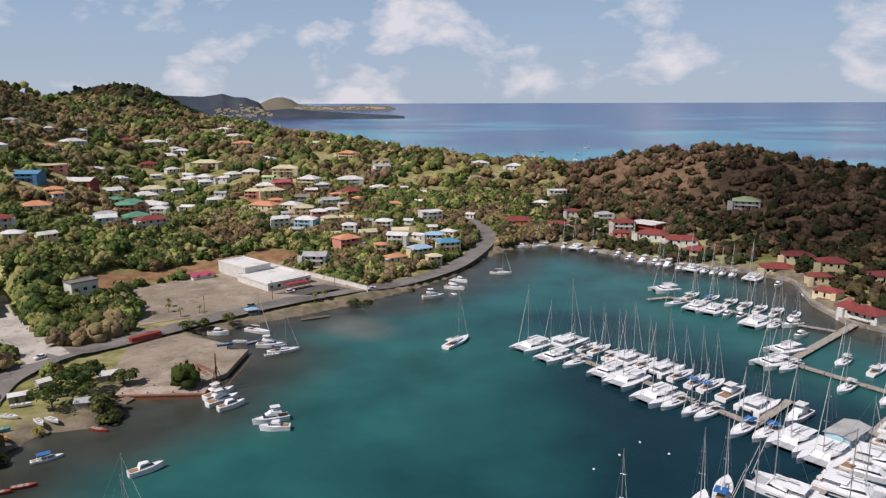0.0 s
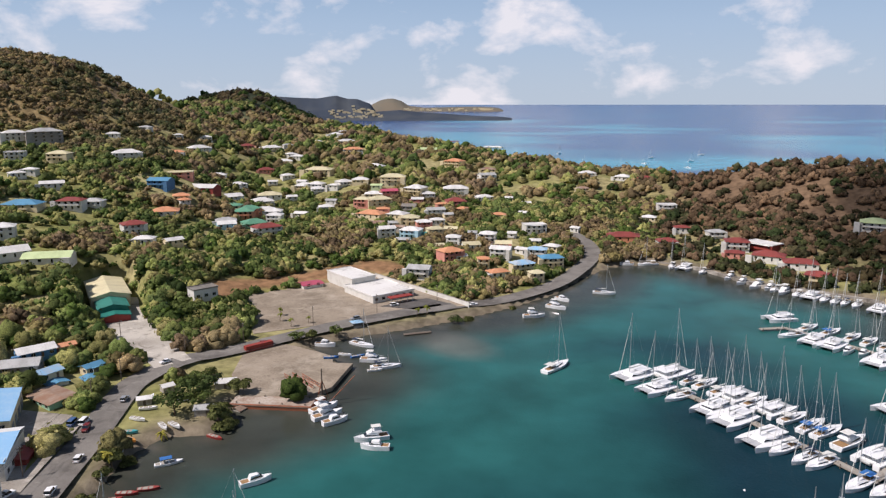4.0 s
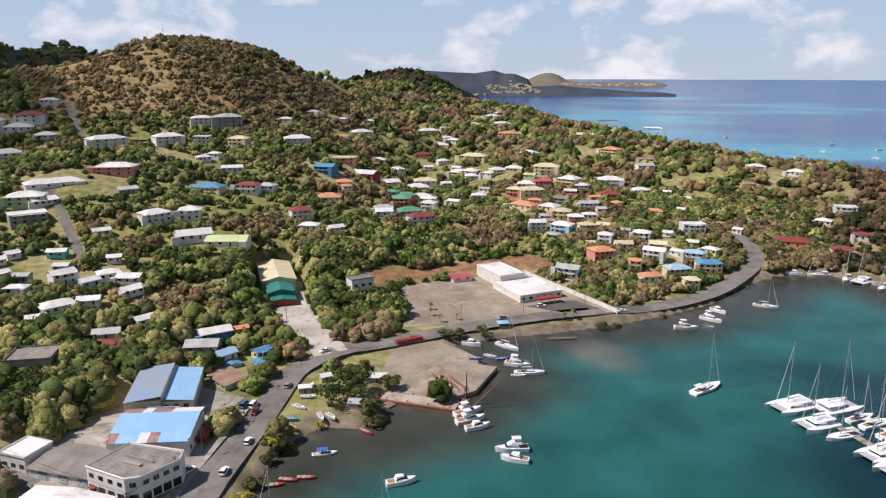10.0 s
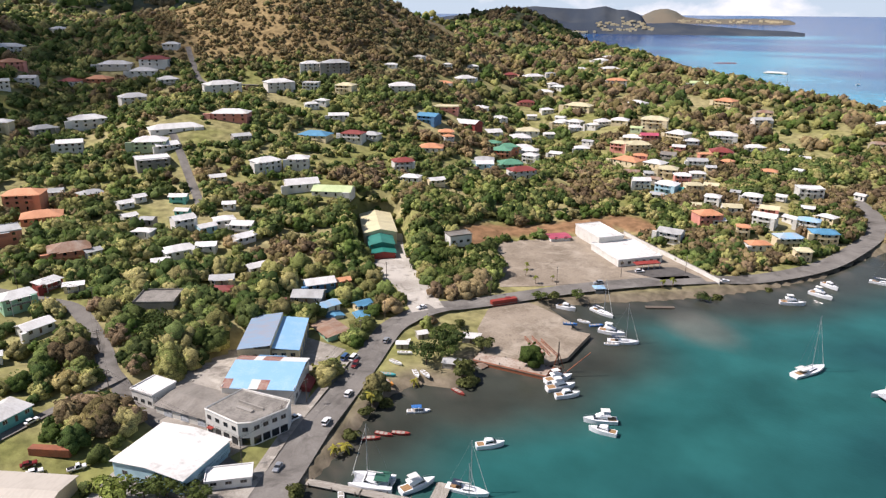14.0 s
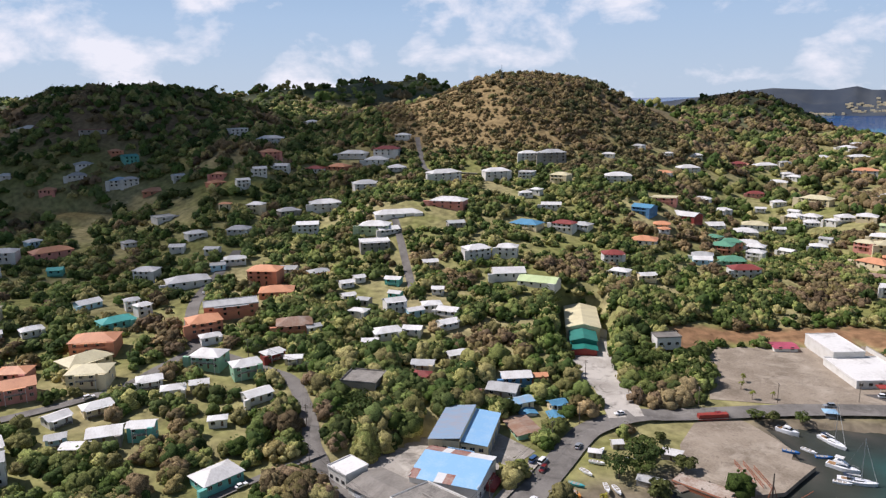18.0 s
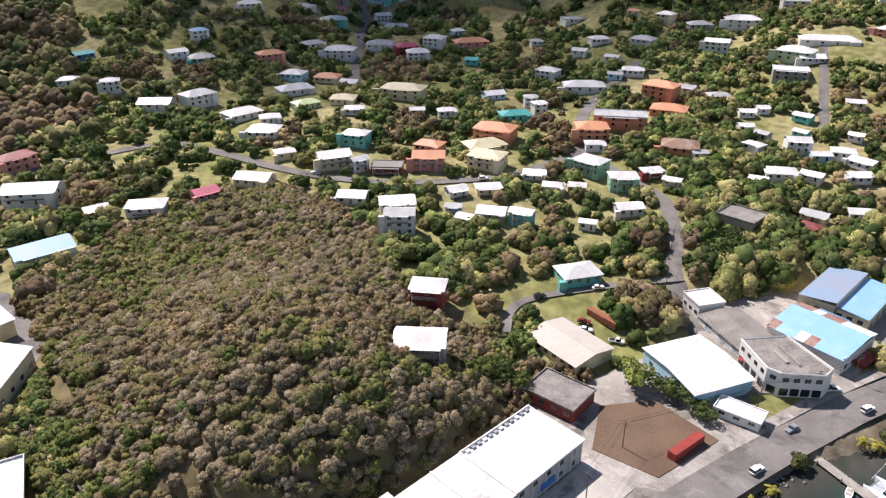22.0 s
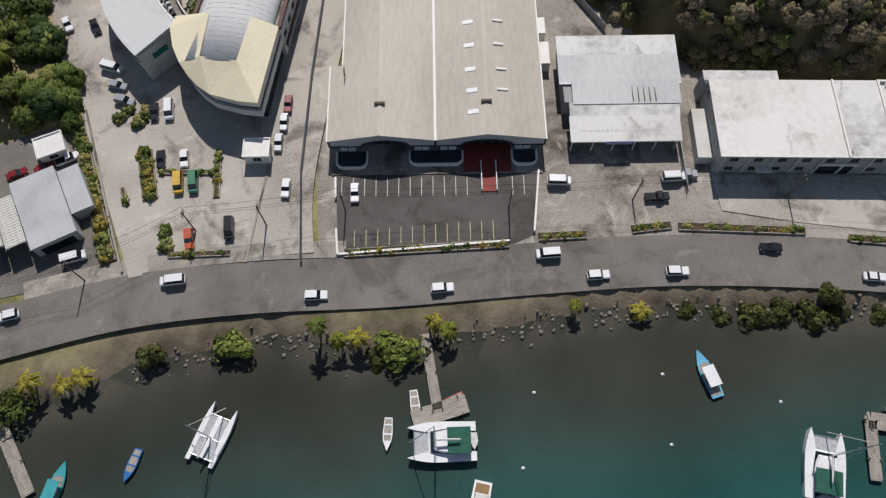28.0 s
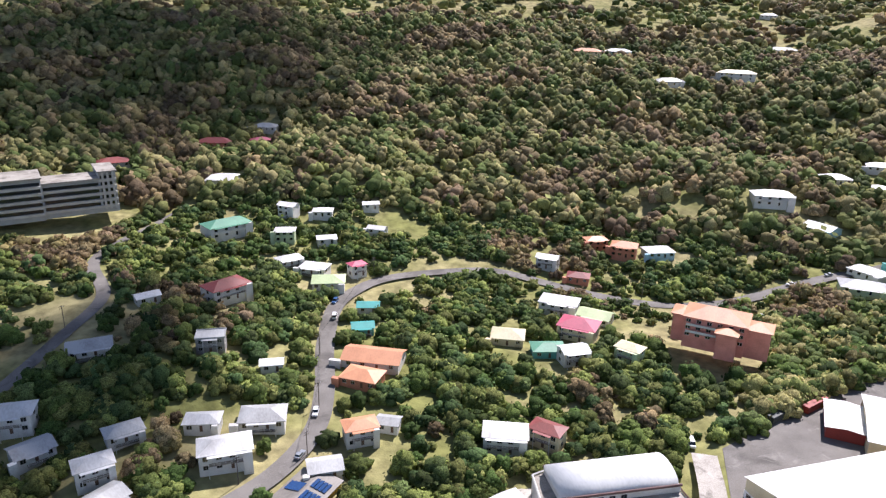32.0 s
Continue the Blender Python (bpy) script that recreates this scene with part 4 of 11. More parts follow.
def sailing_yacht(length, canvas, label):
    ob = empty("sailing_yacht", 0, 0, 0, 0, label, "sailboat", "yachts in the harbour")
    beam = length * 0.29
    bm = bmesh.new(); add_hull(bm, length, beam, 1.15, fine=1.15); part("hull", bm, white_gel, ob)
    bm = bmesh.new(); add_house_block(bm, -length * 0.14, length * 0.22, beam * 0.33, beam * 0.2, 1.2, 1.75, 0.9); coach = part("coachroof", bm, white_gel, ob)
    bm = bmesh.new(); add_house_block(bm, -length * 0.1, length * 0.16, beam * 0.335, beam * 0.235, 1.38, 1.58, 0.5); part("cabin_window", bm, dark_glass, coach, "dark cabin window strip")
    bm = bmesh.new(); add_box(bm, -length * 0.4, -beam * 0.22, 1.17, -length * 0.16, beam * 0.22, 1.26); part("cockpit_floor", bm, teak_mat, ob)
    bm = bmesh.new(); add_house_block(bm, -length * 0.36, -length * 0.14, beam * 0.36, beam * 0.34, 2.75, 2.95, 0.2); shade = part("bimini", bm, canvas, ob)
    bm = bmesh.new()
    for px in (-length * 0.34, -length * 0.17):
        for sy in (-1, 1):
            add_tube(bm, (px, sy * beam * 0.32, 1.2), (px, sy * beam * 0.3, 2.8), 0.03, sides=4)
    part("bimini_frame", bm, steel_mat, shade)
    bm = bmesh.new()
    for sy in (-1, 1):
        for k in range(7):
            u = -0.42 + k * 0.13
            hw = beam * 0.47 * (1 if u < 0.05 else 1 - ((u - 0.05) / 0.5) ** 2)
            add_tube(bm, (u * length, sy * hw, 1.2), (u * length, sy * hw, 1.85), 0.018, sides=3)
    tagged(part("guard_rail", bm, steel_mat, ob), "thin steel guard rail posts along the deck edge", kind="stuff")
    add_rig(ob, length, length * 0.08, length * 1.25, 1.3)
    return ob


def catamaran(length, canvas, label, rig=True):
    ob = empty("catamaran", 0, 0, 0, 0, label, "catamaran", "catamarans in the harbour")
    beam = length * 0.55
    for sy in (-1, 1):
        bm = bmesh.new(); add_hull(bm, length, length * 0.155, 1.5, sy * beam * 0.385, stern=0.85, fine=1.3); part("hull", bm, white_gel, ob)
        bm = bmesh.new(); add_box(bm, -length * 0.3, sy * beam * 0.385 - length * 0.079, 0.75, length * 0.12, sy * beam * 0.385 + length * 0.079, 0.95); part("hull_window", bm, dark_glass, ob, "dark hull window strip")
    bm = bmesh.new(); add_box(bm, -length * 0.4, -beam * 0.33, 0.8, length * 0.16, beam * 0.33, 1.55, 0.08); part("bridge_deck", bm, white_gel, ob)
    bm = bmesh.new(); add_house_block(bm, -length * 0.18, length * 0.2, beam * 0.36, beam * 0.26, 1.5, 2.75, 1.5); part("saloon", bm, white_gel, ob)
    bm = bmesh.new(); add_house_block(bm, -length * 0.17, length * 0.165, beam * 0.352, beam * 0.275, 1.95, 2.4, 0.55); part("saloon_window", bm, dark_glass, ob)
    bm = bmesh.new(); add_box(bm, -length * 0.42, -beam * 0.34, 3.05, -length * 0.08, beam * 0.34, 3.2, 0.05); part("hardtop", bm, canvas, ob)
    for px in (-length * 0.4, -length * 0.2):
        for sy in (-1, 1):
            bm = bmesh.new()
            add_tube(bm, (px, sy * beam * 0.3, 1.5), (px, sy * beam * 0.3, 3.08), 0.05, sides=5)
            part("hardtop_post", bm, steel_mat, ob)
    bm = bmesh.new(); add_box(bm, length * 0.16, -beam * 0.3, 1.42, length * 0.4, beam * 0.3, 1.46); part("trampoline", bm, net_mat, ob)
    rod("crossbeam", (length * 0.4, -beam * 0.4, 1.5), (length * 0.4, beam * 0.4, 1.5), 0.1, alu_mat, ob)
    bm = bmesh.new(); add_hull(bm, 3.0, 1.4, 0.5, fine=0.8); bmesh.ops.rotate(bm, verts=bm.verts, cent=(0, 0, 0), matrix=Matrix.Rotation(radians(90), 3, "Z"))
    bmesh.ops.translate(bm, verts=bm.verts, vec=(-length * 0.47, 0, 1.0)); part("dinghy", bm, canvas_white, ob)
    if rig:
        add_rig(ob, length, length * 0.1, length * 1.35, 2.6)
    return ob


def beach_catamaran(length, label):
    """Two slim hulls, bare beams and nets under a tall mast."""
    ob = empty("catamaran", 0, 0, 0, 0, label, "catamaran", "catamarans in the harbour")
    beam = length * 0.5
    for sy in (-1, 1):
        bm = bmesh.new(); add_hull(bm, length, length * 0.1, 1.1, sy * beam * 0.42, stern=0.7, fine=1.4); part("hull", bm, white_gel, ob)
        box("cockpit_pad", -length * 0.28, sy * beam * 0.42 - 0.4, 1.08, -length * 0.05, sy * beam * 0.42 + 0.4, 1.3, white_gel, ob, 0.06)
    for px in (-0.4, -0.08, 0.3):
        rod("crossbeam", (length * px, -beam * 0.44, 1.1), (length * px, beam * 0.44, 1.1), 0.13, alu_mat, ob, sides=8)
    for x0, x1 in ((-0.39, -0.09), (-0.07, 0.29)):
        box("net", length * x0, -beam * 0.33, 1.06, length * x1, beam * 0.33, 1.09, net_mat, ob)
    box("bridge_plank", -length * 0.4, -0.5, 1.1, length * 0.3, 0.5, 1.22, white_gel, ob, 0.03)
    add_rig(ob, length, -length * 0.06, length * 1.25, 1.2)
    return ob


def motor_yacht(length, label, canvas=None, fly=True):
    ob = empty("motor_yacht", 0, 0, 0, 0, label, "motorboat", "motorboats in the harbour")
    beam = length * 0.31
    bm = bmesh.new(); add_hull(bm, length, beam, 1.5, stern=0.92, fine=0.95); part("hull", bm, white_gel, ob)
    bm = bmesh.new(); add_house_block(bm, -length * 0.22, length * 0.24, beam * 0.4, beam * 0.3, 1.5, 2.9, 1.6); part("cabin", bm, white_gel, ob)
    bm = bmesh.new(); add_house_block(bm, -length * 0.2, length * 0.2, beam * 0.392, beam * 0.315, 1.95, 2.5, 0.7); part("cabin_window", bm, dark_glass, ob)
    bm = bmesh.new(); add_box(bm, -length * 0.46, -beam * 0.36, 1.45, -length * 0.22, beam * 0.36, 1.56); part("aft_deck", bm, teak_mat, ob)
    if fly:
        bm = bmesh.new(); add_house_block(bm, -length * 0.3, length * 0.06, beam * 0.38, beam * 0.32, 2.85, 3.45, 0.7); part("flybridge", bm, white_gel, ob)
        bm = bmesh.new(); add_box(bm, -length * 0.27, -beam * 0.33, 4.6, 0, beam * 0.33, 4.72, 0.04); part("bimini", bm, canvas or canvas_white, ob)
        bm = bmesh.new()
        for px in (-length * 0.26, -0.2):
            for sy in (-1, 1):
                add_tube(bm, (px, sy * beam * 0.3, 3.3), (px, sy * beam * 0.3, 4.62), 0.04, sides=4)
        part("bimini_posts", bm, steel_mat, ob)
    bm = bmesh.new()
    for sy in (-1, 1):
        add_tube(bm, (length * 0.1, sy * beam * 0.42, 2.35), (length * 0.44, sy * beam * 0.1, 2.55), 0.025, sides=4)
        for u in (0.12, 0.22, 0.32, 0.42):
            hw = beam * (0.44 - 0.9 * (u - 0.1))
            add_tube(bm, (length * u, sy * max(0.1, hw), 1.7), (length * u, sy * max(0.1, hw), 2.45), 0.02, sides=3)
    part("bow_rail", bm, steel_mat, ob)
    return ob


def skiff(length, paint, label, roof=None):
    ob = empty("skiff", 0, 0, 0, 0, label, "rowing boat", "small boats along the shore")
    beam = length * 0.3
    bm = bmesh.new(); add_hull(bm, length, beam, 0.7, stern=0.8, depth=0.3); part("hull", bm, paint, ob)
    bm = bmesh.new(); add_hull(bm, length * 0.88, beam * 0.8, 0.1, stern=0.8, depth=0.05); bmesh.ops.translate(bm, verts=bm.verts, vec=(-0.1, 0, 0.68)); part("inside", bm, wood_mat, ob)
    for u in (-0.28, 0.0, 0.22):
        box("thwart", u * length - 0.14, -beam * 0.42, 0.72, u * length + 0.14, beam * 0.42, 0.84, paint, ob)
    if roof:
        box("awning", -length * 0.3, -beam * 0.42, 2.1, length * 0.12, beam * 0.42, 2.2, roof, ob, 0.03)
        bm = bmesh.new()
        for u in (-0.28, 0.1):
            for sy in (-1, 1):
                add_tube(bm, (u * length, sy * beam * 0.38, 0.6), (u * length, sy * beam * 0.38, 2.12), 0.03, sides=4)
        part("awning_posts", bm, steel_mat, ob)
    return ob


# ---- vehicles: nose to +x, standing on z = 0 ----
def wheel_mesh():
    if "car wheel" in bpy.data.meshes:
        return bpy.data.meshes["car wheel"]
    bm = bmesh.new()
    add_tube(bm, (0, -0.11, 0), (0, 0.11, 0), 0.33, sides=12)
    n = len(bm.faces)
    add_tube(bm, (0, -0.125, 0), (0, 0.125, 0), 0.19, sides=10)
    bm.faces.ensure_lookup_table()
    for f in bm.faces[n:]:
        f.material_index = 1
    me = bpy.data.meshes.new("car wheel"); bm.to_mesh(me); bm.free()
    me.materials.append(rubber_mat); me.materials.append(alu_mat)
    return me


def car(kind, paint, label):
    """kind: saloon, wagon, van, pickup."""
    ob = empty("van" if kind == "van" else "pickup_truck" if kind == "pickup" else "car", 0, 0, 0, 0, label, kind if kind in ("van", "pickup") else "car", "vehicles on the roads and car parks")
    L, W, H = {"saloon": (4.4, 1.72, 1.42), "wagon": (4.5, 1.8, 1.72), "van": (4.9, 1.85, 2.1), "pickup": (5.1, 1.8, 1.72)}[kind]
    bm = bmesh.new()
    add_box(bm, -L / 2, -W / 2, 0.3, L / 2, W / 2, 0.92 if kind != "van" else 1.15, 0.14)
    part("body", bm, paint, ob)
    cab = {"saloon": (-L * 0.36, L * 0.2, 0.75), "wagon": (-L * 0.47, L * 0.2, 0.6), "van": (-L * 0.48, L * 0.36, 0.55), "pickup": (-L * 0.06, L * 0.27, 0.5)}[kind]
    low = 0.9 if kind != "van" else 1.12
    bm = bmesh.new(); add_house_block(bm, cab[0], cab[1], W * 0.48, W * 0.48, low, H - 0.08, cab[2]); part("window_glass", bm, dark_glass, ob)
    bm = bmesh.new()
    add_box(bm, cab[0] + cab[2] * 0.3, -W * 0.425, H - 0.09, cab[1] - cab[2], W * 0.425, H, 0.03)
    part("roof", bm, paint, ob)
    if kind == "pickup":
        bm = bmesh.new(); add_box(bm, -L * 0.47, -W * 0.4, 0.9, -L * 0.09, W * 0.4, 0.94); part("load_bed", bm, rubber_mat, ob)
    for sx in (-1, 1):
        for sy in (-1, 1):
            wheel = attach("wheel", wheel_mesh(), ob, sx * L * 0.31, sy * (W / 2 - 0.07), 0.33)
            rod("rim", (0, sy * 0.06, 0), (0, sy * 0.105, 0), 0.19, steel_mat, wheel, 0.17, 8)
    for sy in (-1, 1):
        box("headlight", L / 2 - 0.06, sy * W * 0.36 - 0.16, 0.62, L / 2 + 0.015, sy * W * 0.36 + 0.16, 0.78, white_gel, ob)
        box("tail_light", -L / 2 - 0.015, sy * W * 0.38 - 0.12, 0.66, -L / 2 + 0.05, sy * W * 0.38 + 0.12, 0.84, surface("tail light", C("8a1f1c"), C("6d1816"), 0.3), ob)
    return ob


def container(length, paint, label):
    ob = empty("shipping_container", 0, 0, 0, 0, label, "container")
    bm = bmesh.new(); add_box(bm, -length / 2, -1.2, 0.12, length / 2, 1.2, 2.55); part("body", bm, paint, ob)
    n = int(length / 0.45)
    for sy in (-1, 1):
        bm = bmesh.new()
        row = []
        for k in range(2 * n + 1):
            row.append((-length / 2 + k * length / (2 * n), sy * (1.2 + 0.06 * (k % 2))))
        loop = row + [(length / 2, sy * 1.1), (-length / 2, sy * 1.1)]
        add_prism(bm, loop, 0.2, 2.45)
        part("corrugated_side", bm, paint, ob)
    for sy in (-1, 1):
        box("door", length / 2, sy * 0.6 - 0.58, 0.18, length / 2 + 0.05, sy * 0.6 + 0.58, 2.48, paint, ob)
    return ob


def utility_pole(tall=9.0):
    ob = empty("utility_pole", 0, 0, 0, 0, "dark timber utility pole with a crossarm beside the road", "pole", "poles along the road")
    rod("post", (0, 0, -0.8), (0, 0, tall), 0.16, pole_mat, ob, 0.11, 8)
    for z in (tall - 1.3, tall - 0.5):
        arm = box("crossarm", -0.95, -0.06, z, 0.95, 0.06, z + 0.13, pole_mat, ob)
    for px in (-0.85, -0.3, 0.3, 0.85):
        rod("insulator", (px, 0, tall - 0.38), (px, 0, tall - 0.16), 0.05, white_gel, arm, 0.03, 5)
    return ob


def set_down(ob, x, y, turn, z=None):
    """A copy of a built thing at a place, on the ground unless a height is given."""
    return copy_thing(ob, pose(x, y, ground_at(x, y) if z is None else z, 0, 0, turn))

# ---- paved and bare level ground ----
for key, mat, label in (("field", dirt_mat, "bare gravel playing field by the shore road"), ("shed_yard", pale_concrete, "pale concrete driveway up to the green shed"),
                        ("works", concrete_mat, "worn concrete yard between the blue-roofed works"), ("storefront", concrete_mat, "stained concrete forecourts along the road"),
                        ("retail_lot", pale_concrete, "pale concrete car park of the curved retail building"), ("upper_yard", asphalt_mat, "dark asphalt yard round the large warehouse"),
                        ("station", asphalt_mat, "dark asphalt forecourt of the filling station"), ("boatyard", dirt_mat, "dusty gravel quay of the boatyard")):
    loop, level = LEVELS[key]
    slab("pavement", loop, level + 0.12, mat, label, thick=1.6)


def local(origin, turn):
    """Places given along and behind a front line, in world x and y."""
    c, s = math.cos(radians(turn)), math.sin(radians(turn))
    return lambda u, v: (origin[0] + u * c - v * s, origin[1] + u * s + v * c)


# the front of the shops faces the road: +x along the front, +y towards the hill
FRONT = 123.0

beige_roof = surface("beige roof sheet", C("bdb5a8"), C("a59d90"), 0.6, scale=0.08, fine=1.2, mix=0.45, bump=0.1, streak=(1, 0.3, 1))
grey_wall = surface("grey render", C("a7a8a6"), C("8d8e8c"), 0.85, scale=0.3, fine=3)
white_roof = surface("white roof coating", C("dedcd7"), C("bfbcb5"), 0.6, scale=0.06, fine=0.8, mix=0.38, bump=0.06)
white_roof = stained(white_roof, C("8b8780"), 0.12, 0.57, 0.68, 0.55)
stained_roof = surface("stained white roof", C("d9d8d4"), C("8f8d88"), 0.65, scale=0.09, fine=0.7, mix=0.42, bump=0.08)
grey_roof = surface("grey roof sheet", C("d0d1cf"), C("b4b6b5"), 0.8, scale=0.1, fine=1.5, mix=0.4, bump=0.1, sheen=0.15, streak=(1, 0.3, 1))
stained(stained_roof, C("55524d"), 0.16, 0.6, 0.68, 0.7, seed=2.0)
cream_roof = surface("cream roof sheet", C("e6dcbe"), C("cfc4a3"), 0.6, scale=0.1, fine=1.5, mix=0.35)
red_paint = surface("red painted steel", C("9b3a2e"), C("762c24"), 0.6, scale=0.5, fine=5)
rust_paint = surface("rusty orange steel", C("96583b"), C("6d4634"), 0.75, scale=0.4, fine=4)
blue_sheet = surface("blue roof sheet", C("86a6bd"), C("95786a"), 0.6, scale=0.13, fine=0.8, mix=0.5, bump=0.1, streak=(1, 0.35, 1))
teal_sheet = surface("teal green sheet", C("1f7a6c"), C("19635a"), 0.55, scale=0.3, fine=3)


def add_sheet(bm, corners, thick):
    """A sloping plate from the corners of its underside."""
    low = [bm.verts.new(p) for p in corners]
    high = [bm.verts.new((p[0], p[1], p[2] + thick)) for p in corners]
    n = len(corners)
    fs = [bm.faces.new(low[::-1]), bm.faces.new(high)] + [bm.faces.new((low[i], low[(i + 1) % n], high[(i + 1) % n], high[i])) for i in range(n)]
    bmesh.ops.recalc_face_normals(bm, faces=fs)


white_trim = surface("white trim", C("e6e4de"), C("cfccc4"), 0.6, scale=0.4, fine=3, mix=0.35)
slate_band = surface("dark slate paint", C("2e3440"), C("232833"), 0.7, scale=0.6, fine=4, mix=0.35)
gable_wall = surface("pale grey gable render", C("b9b9bb"), C("a3a4a7"), 0.85, scale=0.3, fine=3, mix=0.4)


def superstore():
    """The double-gabled store with its stepped side, skylights and arched shop front."""
    ob = empty("store_building", -54.2, -55.0, 2.4, FRONT, "beige twin-gabled store with grey arched front and skylights", "store")
    tall, rise, w, v0 = 5.6, 2.1, 45.6, -1.1
    ridges, valley = (11.2, 33.3), 22.6

    def level(u):
        """The height of the twin roof over a place along the front."""
        a, m, b = (0.2, ridges[0], valley) if u <= valley else (valley, ridges[1], w)
        return tall + rise * ((u - a) / (m - a) if u <= m else (b - u) / (b - m))

    bm = bmesh.new()
    add_prism(bm, [(0.6, 1.6), (w - 0.4, 1.6), (w - 0.4, 36.5), (38.6, 37.5), (38.6, 52.6), (21.5, 51), (5.8, 52), (5.8, 36), (3.3, 36), (3.3, 17.8), (0.8, 17.6)], -0.6, tall)
    part("wall", bm, grey_wall, ob)
    # roof sheets: along the front from, to, and the depth from, to
    for u0, u1, a, b in ((0.2, 2.9, v0, 17.6), (2.9, 5.4, v0, 35.8), (5.4, 11.2, v0, 52.2), (11.2, valley, v0, 51.6), (valley, 33.3, v0, 52.6), (33.3, 38.9, v0, 53.3), (38.9, w, v0, 37.0)):
        bm = bmesh.new()
        add_sheet(bm, [(u0, a, level(u0 + 1e-4)), (u1, a, level(u1 - 1e-4)), (u1, b, level(u1 - 1e-4)), (u0, b, level(u0 + 1e-4))], 0.15)
        part("roof_slope", bm, beige_roof, ob)
    for u, a, b, wide, mat, lift in ((valley, v0, 51.6, 0.35, white_trim, 0.2), (ridges[0], v0, 52.2, 0.3, beige_roof, 0.24), (ridges[1], v0 + 8.2, 52.9, 0.45, beige_roof, 0.34), (0.25, v0, 17.6, 0.14, white_trim, 0.26), (2.95, 17.6, 35.8, 0.14, white_trim, 0.26),
                                     (5.45, 35.8, 52.2, 0.14, white_trim, 0.26), (w - 0.1, v0, 37.0, 0.14, white_trim, 0.26), (38.95, 37.0, 53.3, 0.12, white_trim, 0.26)):
        z = level(min(max(u, 0.2), w))
        box("ridge_cap" if mat == beige_roof else "roof_flashing", u - wide, a, z + 0.02, u + wide, b, z + lift, mat, ob)
    for u, v in ((11.2, 6.6), (33.3, 6.9)):
        box("roof_vent", u - 1.1, v - 0.25, tall + rise + 0.2, u + 1.1, v + 0.25, tall + rise + 0.6, pole_mat, ob)
    tilt = math.degrees(math.atan2(rise, ridges[1] - valley))
    for u, v in ((29.7, 39.4), (30.0, 28.0), (30.1, 21.7), (30.2, 15.4), (30.4, 10.0), (30.5, 4.7)):
        bm = bmesh.new(); add_box(bm, -1.15, -0.55, 0, 1.15, 0.55, 0.12, 0.04)
        part("skylight", bm, white_gel, ob).matrix_basis = pose(u, v, level(u) + 0.15, 0, -tilt, 0)
    tilt = math.degrees(math.atan2(rise, w - ridges[1]))
    for u, v in ((36.5, 28.2), (36.4, 21.8), (36.7, 15.3), (36.8, 10.1)):
        bm = bmesh.new(); add_box(bm, -1.15, -0.3, 0, 1.15, 0.3, 0.3, 0.08)
        part("roof_cowl", bm, white_trim, ob).matrix_basis = pose(u, v, level(u) + 0.13, 0, tilt, 0)
    # gable fronts: a deep panel with an arched cut, its dark edging, and the recessed shop front
    for (u0, u1), m, half in (((0.5, valley), ridges[0] + 0.9, 4.9), ((valley, w - 0.2), ridges[1] + 0.1, 5.3)):
        foot, crown = tall - 2.3, 1.9
        arc = [(m - half * math.cos(t), foot + crown * math.sin(t)) for t in np.linspace(0, math.pi, 15)]
        ridge = ridges[0] if u0 < 10 else ridges[1]
        bm = bmesh.new()
        for (xa, za), (xb, zb) in zip([(u0, foot)] + arc, arc + [(u1, foot)]):
            vs = [bm.verts.new((x, v0 + 0.35 + k, z)) for k in (0, 0.3) for x, z in ((xa, za), (xb, zb), (xb, level(xb)), (xa, level(xa)))]
            fs = [bm.faces.new([vs[i] for i in q]) for q in ((0, 1, 2, 3), (7, 6, 5, 4), (0, 4, 5, 1), (1, 5, 6, 2), (2, 6, 7, 3), (3, 7, 4, 0))]
            bmesh.ops.recalc_face_normals(bm, faces=fs)
        part("gable_front", bm, gable_wall, ob)
        bm = bmesh.new()
        for p, q in (((u0, tall), (ridge, tall + rise)), ((ridge, tall + rise), (u1, tall)), ((u0, tall), (u0, foot)), ((u1, tall), (u1, foot)), ((u0, foot), (m - half, foot)), ((m + half, foot), (u1, foot))):
            add_tube(bm, (p[0], v0 + 0.3, p[1] - 0.12), (q[0], v0 + 0.3, q[1] - 0.12), 0.2, sides=4)
        part("fascia", bm, slate_band, ob)
        bm = bmesh.new()
        for (xa, za), (xb, zb) in zip(arc, arc[1:]):
            add_tube(bm, (xa, v0 + 0.28, za), (xb, v0 + 0.28, zb), 0.26, sides=5)
        part("arch", bm, slate_band, ob)
        box("arch_panel", m - half + 0.4, 0.9, 2.6, m + half - 0.4, 1.1, foot + crown - 0.3, gable_wall, ob)
        for k in range(5):
            box("shop_window", m - half + 0.5 + k * half * 0.38, 1.45, 0.4, m - half + 0.3 + (k + 1) * half * 0.38, 1.58, 2.7, dark_glass, ob)
    for u in (3.2, 5.0, 18.9, 20.6, 24.4, 26.2, 40.2, 41.9):
        box("shop_door", u - 0.75, v0 + 0.9, 0.4, u + 0.75, v0 + 1.05, 2.9, white_trim, ob, 0.03)
    box("front_step", 0.8, -5.9, -0.1, w - 0.6, 1.8, 0.4, concrete_mat, ob)
    # low curved walls of the shop bays
    for u0, u1, out in ((1.8, 8.2, -4.6), (17.1, 28.3, -4.0), (38.7, 43.9, -4.2)):
        line = [(u0, -0.8)] + [(u0 + 1.6 - 1.6 * math.cos(t), out + 1.6 - 1.6 * math.sin(t)) for t in np.linspace(0, math.pi / 2, 6)] + [(u1 - 1.6 + 1.6 * math.sin(t), out + 1.6 - 1.6 * math.cos(t)) for t in np.linspace(0, math.pi / 2, 6)] + [(u1, -0.8)]
        bm = bmesh.new()
